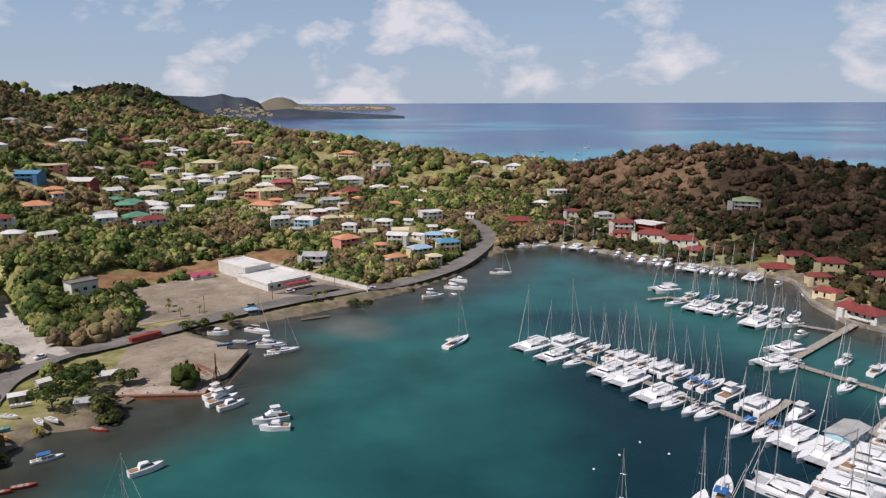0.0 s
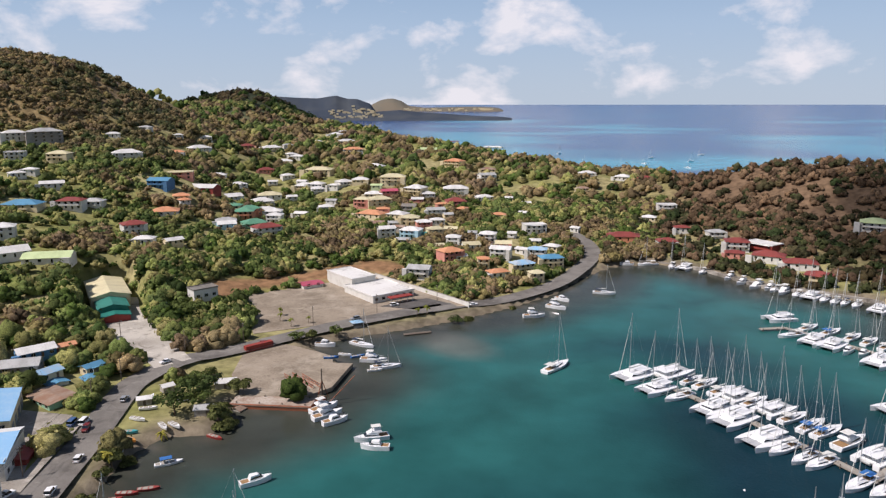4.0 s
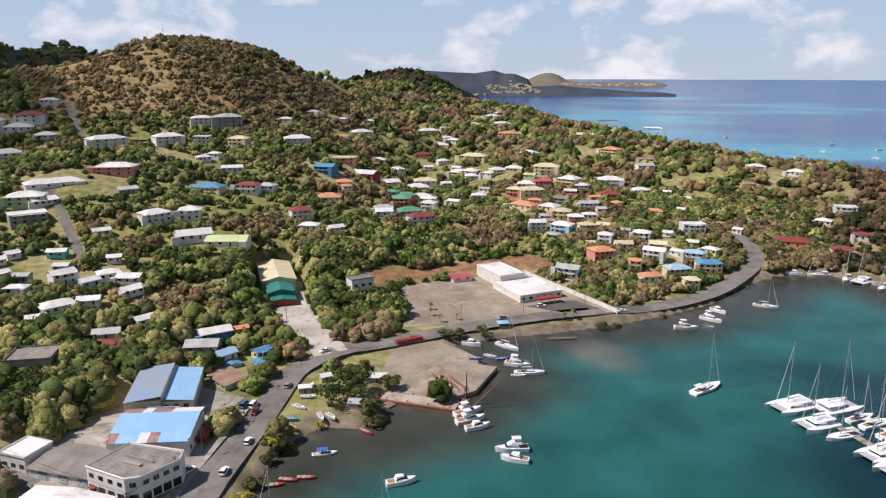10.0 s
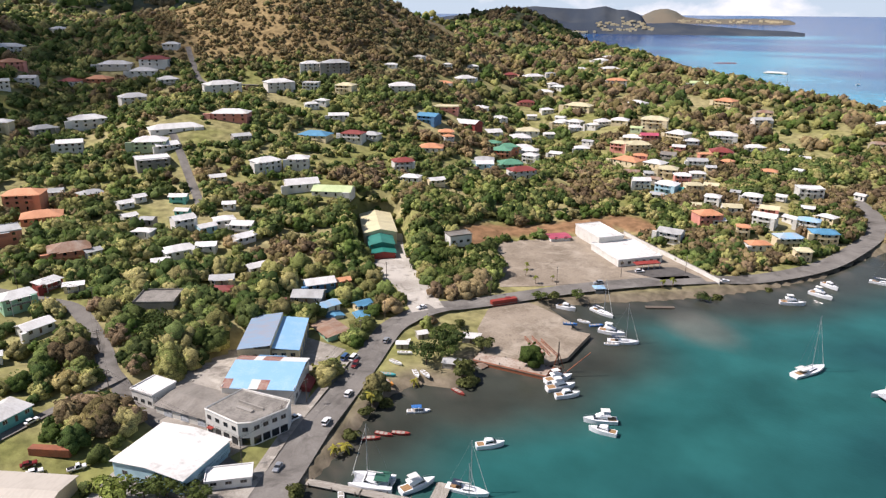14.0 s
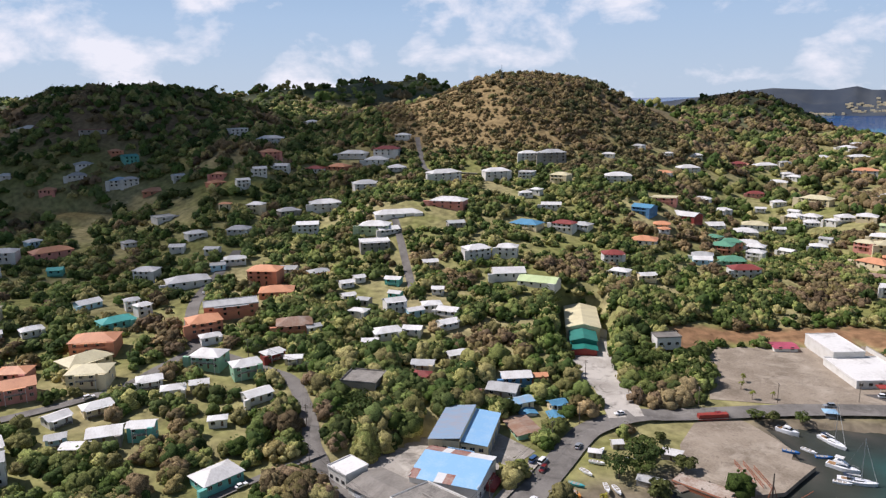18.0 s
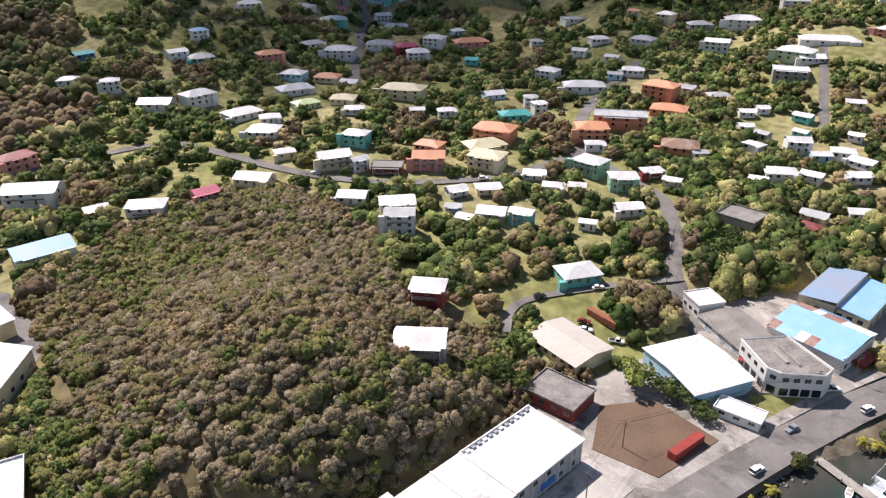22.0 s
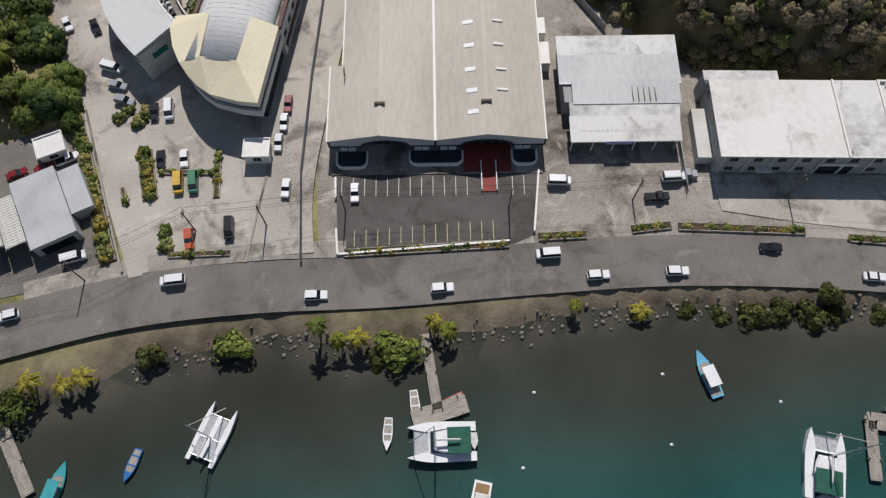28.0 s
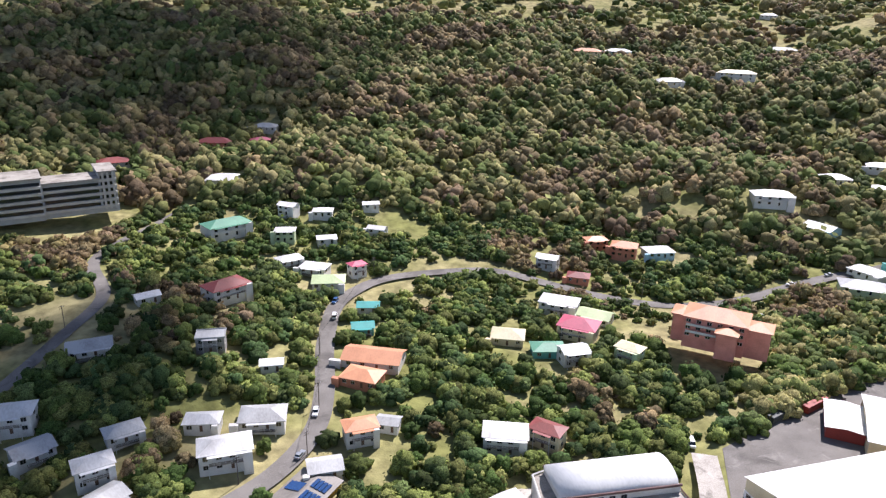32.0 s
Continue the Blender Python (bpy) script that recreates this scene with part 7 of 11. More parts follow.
# ---- piers ----
def pier(points, width, label):
    """A plank deck on posts along a line of places."""
    ob = empty("pier", points[0][0], points[0][1], 0, 0, label, "pier")
    ox, oy = points[0]
    for (ax, ay), (bx, by) in zip(points, points[1:]):
        n = math.hypot(bx - ax, by - ay)
        t = math.degrees(math.atan2(by - ay, bx - ax))
        bm = bmesh.new(); add_box(bm, -width * 0.4, -width / 2, 0.62, n, width / 2, 0.85)
        part("beam_deck", bm, wood_mat, ob).matrix_basis = pose(ax - ox, ay - oy, 0, 0, 0, t)
        bm = bmesh.new()
        for k in range(int(n / 0.5)):
            add_box(bm, k * 0.5, -width / 2 - 0.08, 0.85, k * 0.5 + 0.44, width / 2 + 0.08, 0.93)
        deck = part("planking", bm, wood_mat, ob)
        deck.matrix_basis = pose(ax - ox, ay - oy, 0, 0, 0, t)
        tagged(deck, "weathered grey deck boards", kind="stuff")
        for k in range(int(n / 7) + 1):
            for sy in (-1, 1):
                p = rod("pile", (k * 7, sy * width / 2, -2.5), (k * 7, sy * width / 2, 1.5), 0.14, pole_mat, ob, sides=6)
                p.matrix_basis = pose(ax - ox, ay - oy, 0, 0, 0, t)
    return ob


pier([(-113, 128.5), (-98, 132), (-76, 137)], 2.6, "weathered timber jetty from the roadside shore")
pier([(-79.5, 145), (-76, 128)], 4.0, "weathered timber jetty head")
pier([(-31, -16), (-20.5, -6.5)], 1.8, "narrow weathered timber jetty")
pier([(-23.5, -3.5), (-16.5, -9.5)], 3.4, "square timber jetty head")
pier([(-93, 77.5), (-66.5, 84.5)], 2.0, "narrow grey plank pier")
pier([(-75.5, 94), (-61, 61.5)], 3.0, "grey plank pier head")
pier([(-61.2, 62), (-51.5, 66.5)], 2.0, "short grey plank finger pier")
pier([(25, -72), (30.5, -60)], 2.2, "weathered timber plank jetty")
pier([(42, 260), (54.2, 244.5), (67, 229.5), (82.2, 207.9), (91, 194.5), (109.7, 212)], 2.6, "long grey plank marina pier")
pier([(98.9, 331.2), (110, 334.5), (119, 325), (142.3, 296.3), (162.2, 281)], 2.4, "grey plank marina pier")
pier([(176, 292), (125, 246)], 3.2, "wide plank marina pier")
pier([(125, 246), (146, 216), (170, 184)], 2.8, "grey plank marina pier")
pier([(84, 152), (130, 195), (166, 228)], 3.6, "wide timber marina pier")
hall("pier_house", 112, 184, 38, 12, 6.5, 1.0, 4.4, 0.7, wall_paint("light_blue"), roof_metal("silver"), "pale blue pier house with a grey roof", "boathouse", ridge="x", windows=3)
slab("quay", [(96, 449), (121, 410), (164, 392), (184, 366), (172, 322), (172, 293), (186, 276), (196, 282), (182, 296), (182, 322), (195, 370), (170, 401), (127, 419), (101, 456)], 1.75, concrete_mat, "grey concrete marina quay", "quay", thick=3)
slab("quay", [(60, 467), (70, 469), (96, 450), (100, 456), (72, 477), (60, 476)], 1.7, concrete_mat, "grey concrete quay", "quay", thick=3)
ob = empty("barge", -91.5, 219.8, 0, 3, "long flat rusty steel barge moored at the quay", "barge")
box("hull", -14.5, -3.8, -1.5, 14.5, 3.8, 1.75, rust_paint, ob, 0.25)
box("rubbing_strake", -14.6, -3.95, 1.1, 14.6, -3.7, 1.4, pole_mat, ob)
box("deck", -14.2, -3.5, 1.75, 14.2, 3.5, 1.85, surface("flaking deck paint", C("b3a79a"), C("80604c"), 0.9, scale=0.25, fine=1.5, mix=0.45), ob)
for px in (-12, -4, 4, 12):
    for py in (-3, 3):
        rod("bollard", (px, py, 1.8), (px, py, 2.35), 0.2, pole_mat, ob, 0.26, 8)


def gazebo(x, y, r, label):
    ob = empty("gazebo", x, y, 1.8, 0, label, "gazebo")
    bm = bmesh.new(); bmesh.ops.create_cone(bm, cap_ends=True, segments=8, radius1=r * 1.25, radius2=r * 0.25, depth=2.6, matrix=Matrix.Translation((0, 0, 5.0))); part("roof", bm, roof_metal("red"), ob)
    bm = bmesh.new(); bmesh.ops.create_cone(bm, cap_ends=True, segments=8, radius1=r * 0.35, radius2=0.05, depth=1.8, matrix=Matrix.Translation((0, 0, 7.0))); part("lantern_roof", bm, roof_metal("red"), ob)
    for k in range(8):
        a = k * math.pi / 4
        rod("post", (r * math.cos(a), r * math.sin(a), -0.3), (r * math.cos(a), r * math.sin(a), 3.8), 0.15, wall_paint("white"), ob)
    bm = bmesh.new(); bmesh.ops.create_cone(bm, cap_ends=True, segments=8, radius1=r * 0.9, radius2=r * 0.9, depth=2.4, matrix=Matrix.Translation((0, 0, 1.2))); part("wall", bm, wall_paint("white"), ob)
    TAKEN.append((x, y, r + 2))


gazebo(178, 302, 5.0, "white gazebo with a red pointed roof")

# open ground by the lane, kept clear of growth
TAKEN += [(-112, 212, 17), (-118, 230, 12), (-105, 222, 12), (-122, 244, 10), (-104, 200, 12), (-124, 190, 10), (-130, 205, 9), (-133, 215, 8), (-200, 80, 9), (-187, 90, 12), (-174, 92, 9), (-189, 52, 8)]


# ---- hillside houses: place, bearing, width, depth, storeys, walls, roof ----
house(-396.2, 521.0, 53, 22.7, 13.0, 3, "grey", "silver", "hip")
house(-361.9, 489.3, 12, 15.6, 10.2, 2, "cream", "cream", "hip")
house(-332.2, 438.4, 36, 14.6, 8.8, 1, "white", "white", "gable")
house(-304.1, 417.9, 13, 15.5, 9.4, 2, "white", "red", "hip")
house(-297.3, 430.6, 8, 12.8, 8.6, 1, "white", "silver", "hip")
house(-329.3, 524.2, 38, 21.3, 13.0, 2, "white", "white", "hip")
house(-372.2, 574.3, 26, 11.2, 6.7, 1, "white", "white", "hip")
house(-380.7, 640.2, 4, 11.0, 7.8, 1, "white", "silver", "hip")
house(-335.4, 610.0, 22, 15.4, 9.4, 1, "white", "orange", "hip")
house(-333.6, 650.6, 53, 19.6, 13.0, 2, "white", "white", "hip")
house(-360.4, 662.4, 39, 8.7, 5.3, 1, "white", "white", "hip")
house(-348.4, 697.4, 34, 10.4, 7.7, 1, "white", "white", "hip")
house(-329.2, 752.1, 36, 14.0, 11.1, 2, "pink", "red", "hip")
house(-320.0, 798.3, 47, 23.1, 13.0, 1, "cream", "white", "hip")
house(-310.2, 825.9, 51, 11.8, 7.2, 1, "white", "silver", "hip")
house(-290.1, 782.1, 51, 11.2, 7.3, 1, "white", "white", "hip")
house(-289.2, 525.2, 22, 24.9, 13.0, 2, "pink", "cream", "flat")
house(-267.4, 518.5, 358, 29.2, 13.0, 2, "red", "white", "gable")
house(-279.5, 484.3, 2, 15.8, 10.8, 2, "blue", "blue", "gable")
house(-288.8, 594.5, 15, 14.2, 9.4, 1, "white", "white", "hip")
house(-286.7, 749.6, 18, 18.5, 11.2, 1, "cream", "white", "hip")
house(-246.4, 652.3, 49, 11.3, 8.2, 1, "white", "white", "hip")
house(-273.6, 667.6, 26, 14.4, 10.3, 1, "pink", "red", "hip")
house(-216.3, 657.8, 358, 24.6, 13.0, 2, "cream", "cream", "hip")
house(-308.2, 1053.8, 40, 16.3, 9.8, 1, "white", "white", "hip")
house(-267.5, 585.5, 7, 8.1, 5.5, 1, "white", "white", "gable")
house(-252.5, 541.1, 46, 15.6, 11.1, 1, "white", "white", "gable")
house(-237.0, 565.8, 32, 17.9, 13.0, 1, "white", "white", "hip")
house(-218.6, 586.6, 35, 8.9, 6.6, 1, "white", "white", "gable")
house(-251.3, 627.5, 23, 8.5, 5.7, 1, "white", "white", "gable")
house(-221.9, 624.9, 353, 9.0, 6.5, 1, "white", "white", "gable")
house(-200.7, 603.3, 33, 11.7, 8.7, 1, "white", "white", "hip")
house(-234.9, 508.6, 356, 10.6, 7.1, 1, "cream", "green", "hip")
house(-220.9, 493.6, 14, 14.2, 11.1, 2, "orange", "green", "hip")
house(-222.5, 537.2, 36, 16.6, 10.8, 1, "white", "white", "hip")
house(-205.1, 473.7, 38, 16.1, 12.5, 1, "green", "green", "hip")
house(-202.5, 506.4, 6, 11.6, 8.1, 2, "white", "white", "hip")
house(-195.0, 543.8, 353, 10.2, 7.3, 1, "white", "white", "gable")
house(-179.0, 558.5, 23, 11.5, 8.3, 1, "white", "white", "hip")
house(-215.7, 452.3, 33, 11.9, 9.5, 1, "light_blue", "white", "gable")
house(-185.9, 449.2, 47, 18.0, 10.8, 2, "white", "red", "hip")
house(-255.4, 445.5, 24, 17.0, 12.9, 1, "white", "orange", "hip")
house(-254.5, 469.8, 51, 7.3, 5.7, 1, "white", "orange", "hip")
house(-247.9, 394.6, 46, 13.3, 10.0, 2, "white", "red", "hip")
house(-217.0, 384.5, 53, 9.8, 6.4, 1, "cream", "white", "gable")
house(71.1, 711.5, 345, 14.5, 11.3, 1, "white", "white", "hip")
house(92.8, 708.2, 360, 15.9, 11.6, 1, "white", "red", "hip")
house(-257.7, 230.9, 36, 9.2, 6.0, 1, "white", "white", "gable")
house(-252.0, 249.5, 77, 10.3, 6.7, 1, "white", "white", "gable")
house(-263.7, 218.7, 67, 13.8, 9.3, 1, "white", "white", "hip")
house(-260.9, 206.0, 49, 7.5, 4.5, 1, "cream", "white", "gable")
house(-223.5, 227.7, 70, 9.0, 6.3, 1, "white", "white", "gable")
house(-225.4, 208.6, 38, 9.9, 6.2, 1, "cream", "silver", "gable")
house(-217.4, 200.5, 32, 7.5, 5.2, 1, "pink", "red", "hip")
house(-192.5, 209.6, 19, 4.2, 4.0, 1, "white", "red", "gable")
house(-191.8, 233.5, 51, 12.8, 8.1, 1, "blue", "white", "gable")
house(-185.8, 242.3, 52, 6.8, 4.5, 1, "orange", "orange", "gable")
house(-187.6, 220.7, 26, 12.6, 9.1, 1, "grey", "silver", "gable")
house(-176.4, 219.1, 69, 8.5, 6.2, 1, "cream", "light_blue", "gable")
house(-165.9, 229.6, 67, 6.9, 4.4, 1, "cream", "blue", "gable")
house(-1288.2, 59.7, 66, 19.3, 13.0, 1, "white", "white", "hip")
house(-771.6, 201.3, 53, 25.8, 13.0, 1, "cream", "white", "hip")
house(-687.1, 460.9, 87, 14.3, 9.9, 1, "white", "white", "hip")
house(-334.2, -1, 101, 9.3, 7.2, 1, "cream", "white", "hip")
house(-320.6, 21.2, 99, 15.1, 10.3, 2, "cream", "white", "gable")
house(-314.3, 32.5, 112, 7.8, 5.4, 2, "white", "silver", "gable")
house(-310.9, 45.3, 73, 14.1, 9.0, 1, "red", "grey", "flat")
house(-313.5, 65.6, 77, 14.8, 11.4, 2, "pink", "orange", "gable")
house(-308.2, 93, 54, 16.3, 11.6, 2, "cream", "cream", "hip")
house(-307.8, -14.8, 66, 15.9, 10.4, 1, "cream", "white", "gable")
house(-281.2, 26.3, 70, 12.0, 8.9, 1, "white", "white", "gable")
house(-249.9, 41.6, 76, 11.4, 7.8, 3, "white", "silver", "gable")
house(-280.8, 71.3, 101, 8.5, 6.7, 1, "white", "white", "gable")
house(-264.6, 66.5, 70, 6.6, 4.3, 1, "light_blue", "silver", "gable")
house(-253.6, 69.8, 48, 8.6, 5.5, 1, "grey", "white", "gable")
house(-280.6, 85.9, 85, 11.0, 6.7, 1, "cream", "white", "hip")
house(-257.4, 81, 64, 11.6, 9.0, 1, "grey", "white", "gable")
house(-250.2, 91.7, 53, 9.4, 5.7, 2, "turquoise", "white", "gable")
house(-290.7, 110.7, 70, 10.0, 7.0, 1, "white", "white", "hip")
house(-276.7, 114.9, 65, 9.4, 6.2, 1, "white", "white", "hip")
house(-291.9, 138.8, 35, 13.7, 10.2, 2, "green", "white", "hip")
house(-273.8, 146.5, 76, 12.2, 8.5, 2, "green", "white", "hip")
house(-280.5, 164, 88, 9.7, 6.2, 1, "red", "white", "hip")
house(-269.7, 168.7, 48, 7.7, 4.8, 1, "cream", "white", "gable")
house(-275.1, 125.4, 64, 7.5, 5.8, 1, "cream", "white", "gable")
house(-251.1, 139, 86, 10.9, 7.4, 1, "white", "white", "gable")
house(-242.8, 117.4, 60, 6.7, 4.1, 1, "white", "white", "hip")
house(-326.1, -204.8, 98, 15.9, 10.0, 1, "white", "white", "hip")
house(-351.7, -193.6, 127, 27.4, 13.0, 1, "turquoise", "white", "hip")
house(-329.5, -156.2, 134, 13.5, 8.9, 1, "pink", "red", "hip")
house(-21.6, -148.2, 155, 11.5, 7.5, 1, "white", "red", "hip")
house(16.1, -170.6, 212, 13.2, 8.1, 1, "grey", "silver", "gable")
house(-687.2, -619, 134, 17.6, 10.9, 1, "white", "white", "hip")
house(-441.9, -287.8, 132, 15.9, 10.7, 1, "white", "white", "hip")
house(-410.1, -263.4, 101, 13.6, 9.1, 1, "red", "white", "hip")
house(-315.5, -108.5, 85, 22.0, 13.0, 2, "white", "white", "gable")
house(-352.1, -125.2, 133, 15.8, 10.0, 2, "pink", "red", "hip")
house(-456.9, -123.0, 93, 12.4, 8.5, 1, "white", "white", "hip")
house(-491.9, -121.4, 127, 11.9, 8.4, 1, "blue", "turquoise", "gable")
house(-263.6, -92.8, 118, 20.2, 13.0, 1, "white", "light_blue", "gable")
house(-291.1, -136.3, 130, 14.8, 9.5, 1, "pink", "red", "hip")
house(-294.6, -79.6, 114, 9.3, 6.5, 1, "orange", "white", "gable")
house(-291.7, -58.8, 87, 15.5, 9.4, 1, "white", "white", "hip")
house(-298.1, -35.9, 118, 10.2, 7.7, 1, "pink", "pink", "gable")
house(-208.5, 99.6, 93, 14.1, 10.4, 1, "turquoise", "white", "hip")
house(-197.3, 42.5, 69, 11.0, 8.0, 2, "red", "white", "hip")
house(-165, 33.9, 74, 14.2, 9.9, 2, "grey", "white", "gable")
house(214.3, 500.8, 338, 17.8, 13.0, 2, "white", "pale_green", "hip")
house(95.2, 594.5, 4, 14.5, 9.9, 2, "white", "white", "flat")
house(77.4, 560.5, 346, 10.1, 8.0, 1, "cream", "white", "hip")
house(54.1, 514.3, 0, 22.4, 13.0, 1, "orange", "red", "hip")
house(96.9, 531.0, 4, 10.7, 7.4, 1, "white", "red", "hip")
house(82.2, 501.6, 6, 12.9, 10.2, 1, "white", "red", "hip")
house(117.7, 517.5, 13, 12.2, 7.5, 1, "white", "silver", "hip")
house(124.6, 487.8, 355, 14.7, 11.0, 2, "white", "red", "hip")
house(141.4, 487.7, 313, 20.4, 13.0, 1, "red", "white", "flat")
house(138.4, 463.3, 339, 18.4, 12.9, 1, "white", "red", "hip")
house(151.7, 446.8, 350, 18.7, 11.3, 1, "white", "red", "hip")
house(120.2, 472.8, 348, 11.4, 7.3, 1, "pink", "red", "hip")
house(183.7, 383.0, 351, 16.7, 11.1, 1, "cream", "red", "hip")
house(197.1, 388.6, 345, 15.7, 10.0, 1, "cream", "red", "hip")
house(189.5, 350.0, 360, 10.9, 7.7, 1, "cream", "red", "hip")
house(205.6, 369.0, 349, 14.7, 10.8, 1, "cream", "red", "hip")
house(182.0, 326.6, 307, 11.4, 7.6, 1, "cream", "red", "hip")
house(182.1, 294.0, 296, 14.2, 10.8, 1, "white", "red", "hip")
house(216.9, 342.9, 340, 11.7, 9.2, 1, "cream", "red", "hip")
house(154.4, 423.3, 333, 13.5, 10.1, 1, "cream", "red", "hip")
house(-307.8, 1018.9, 349, 19.2, 13.0, 1, "white", "white", "hip")
house(-311.8, 944.0, 47, 18.0, 13.0, 1, "cream", "white", "hip")
house(-335.1, 768.7, 21, 17.5, 12.1, 1, "cream", "orange", "hip")
house(-209.4, 522.3, 11, 12.2, 9.4, 2, "white", "white", "hip")
house(-220.2, 461.5, 27, 13.6, 9.3, 1, "white", "silver", "hip")
house(-260.6, 477.5, 32, 11.3, 8.5, 1, "cream", "orange", "hip")
house(-238.6, 587.5, 26, 19.3, 13.0, 1, "white", "cream", "hip")
house(-216.6, 616.2, 6, 15.7, 11.9, 1, "cream", "white", "hip")
house(-269.6, 594.6, 45, 12.1, 8.3, 1, "white", "white", "hip")
house(-266.4, 42.9, 86, 14.2, 9.7, 2, "white", "white", "gable")
house(-700.8, 232.7, 61, 23.7, 13.0, 1, "grey", "red", "flat")
house(-230.0, 375.8, 14, 11.2, 7.9, 1, "white", "white", "hip")
house(-224.6, 511.5, 45, 15.4, 11.1, 2, "orange", "green", "hip")
house(-205.0, 615.1, 356, 13.3, 10.0, 1, "white", "white", "hip")
house(-280.8, 777.6, 356, 14.6, 9.6, 1, "white", "white", "hip")
# along the southern lane
house(-396.6, -552.9, 134, 24.8, 12.0, 2, "cream", "orange", "hip")
house(-429.4, -551.1, 131, 23.4, 12.0, 2, "light_blue", "white", "hip")
house(-421.7, -469.9, 160, 23.1, 12.0, 1, "white", "silver", "hip")
house(-480.1, -454.0, 130, 30.0, 12.0, 2, "white", "cream", "hip")
house(-567.5, -488.9, 107, 27.3, 12.0, 1, "white", "silver", "hip")
house(-59.7, -503.3, 158, 22.6, 12.0, 1, "orange", "red", "hip")
house(-99.1, -525.2, 150, 17.4, 11.1, 1, "white", "silver", "hip")
house(-89.9, -499.9, 189, 13.6, 9.3, 1, "pink", "pink", "hip")
house(-54.8, -421.3, 158, 20.4, 12.0, 1, "white", "white", "hip")
house(5.4, -469.0, 187, 17.5, 12.0, 1, "grey", "red", "hip")
house(-44.0, -353.5, 198, 21.9, 12.0, 2, "white", "green", "hip")
house(-70.8, -339.3, 160, 9.7, 6.4, 2, "pale_green", "white", "hip")
house(-78.8, -365.9, 139, 9.8, 6.2, 2, "white", "white", "gable")
house(-96.1, -360.3, 159, 10.3, 7.0, 1, "white", "white", "hip")
house(-90.0, -332.3, 172, 9.6, 6.6, 1, "white", "white", "gable")
house(-124.2, -363.0, 168, 8.8, 5.7, 1, "white", "white", "gable")
house(-119.0, -336.6, 139, 9.4, 6.2, 1, "white", "white", "gable")
house(-76.2, -302.3, 142, 12.3, 8.3, 1, "white", "white", "hip")
house(-78.5, -287.5, 162, 14.2, 10.5, 1, "white", "pale_green", "hip")
house(-66.4, -313.0, 190, 11.5, 7.0, 1, "white", "white", "hip")
house(-94.7, -296.5, 190, 7.4, 5.5, 2, "white", "pink", "hip")
house(-32.9, -280.3, 203, 17.0, 10.6, 2, "white", "red", "hip")
house(-21.5, -237.5, 167, 9.8, 6.9, 2, "grey", "silver", "flat")
house(-2.6, -281.1, 194, 9.0, 5.9, 1, "white", "white", "gable")
house(17.9, -247.2, 181, 14.1, 9.3, 1, "white", "silver", "gable")
house(-87.9, -259.5, 158, 8.9, 6.2, 1, "white", "turquoise", "gable")
house(-79.4, -241.3, 166, 8.3, 6.2, 1, "turquoise", "turquoise", "gable")
house(-75.5, -216.2, 145, 21.0, 12.0, 1, "white", "orange", "gable")
house(-67.5, -205.1, 137, 12.9, 9.3, 1, "orange", "orange", "hip")
house(-39.3, -220.2, 167, 7.5, 4.7, 1, "white", "white", "gable")
house(-13.2, -194.8, 162, 10.3, 6.3, 1, "white", "white", "hip")
house(-30.8, -192.1, 163, 13.6, 9.3, 1, "white", "silver", "hip")
house(-17.3, -178.2, 174, 14.6, 8.9, 2, "white", "white", "hip")
house(-57.0, -175.6, 175, 9.9, 6.6, 2, "white", "orange", "hip")
house(-67.2, -178.0, 146, 6.8, 5.3, 1, "white", "silver", "gable")
house(-42.8, -164.6, 171, 9.4, 6.9, 1, "white", "silver", "gable")
house(-97.4, -156.7, 150, 13.2, 8.5, 2, "white", "white", "hip")
house(-110.4, -153.3, 123, 10.1, 6.4, 2, "cream", "red", "hip")
house(-168.7, -236.5, 135, 16.2, 10.3, 2, "white", "white", "hip")
house(-132.1, -217.3, 147, 12.5, 9.9, 1, "cream", "cream", "hip")
house(-140.9, -201.7, 159, 12.2, 8.1, 1, "turquoise", "green", "hip")
house(-162.0, -211.8, 131, 15.1, 11.4, 2, "cream", "pink", "hip")
house(-146.0, -192.3, 171, 10.0, 7.2, 2, "white", "white", "gable")
house(-179.3, -224.1, 127, 13.8, 9.5, 1, "white", "pale_green", "gable")
house(-167.7, -186.3, 117, 9.5, 6.5, 2, "pale_green", "cream", "hip")
house(-227.2, -292.1, 166, 11.4, 7.3, 2, "orange", "orange", "hip")
house(-235.7, -278.2, 136, 12.9, 9.4, 2, "orange", "orange", "hip")
house(-252.1, -270.9, 164, 14.2, 10.3, 1, "light_blue", "white", "hip")
house(-196.7, -262.7, 140, 10.3, 7.5, 1, "orange", "red", "hip")
house(-189.6, -279.7, 134, 10.6, 6.6, 2, "white", "white", "gable")
house(-339.4, -279.6, 149, 21.7, 12.0, 2, "white", "white", "hip")
house(-400.9, -288.7, 151, 18.3, 11.7, 1, "white", "white", "hip")
house(-346.3, -249.2, 97, 16.1, 11.3, 1, "light_blue", "white", "gable")
house(-310.1, -195.7, 135, 19.7, 12.0, 1, "pale_green", "silver", "hip")
house(9.0, -197.0, 191, 10.3, 6.4, 1, "white", "silver", "hip")
house(17.0, -183.0, 189, 9.9, 6.7, 2, "white", "white", "hip")
house(38.3, -213.9, 171, 11.0, 8.4, 2, "white", "white", "hip")
house(33.1, -198.6, 202, 10.5, 8.0, 1, "white", "silver", "gable")
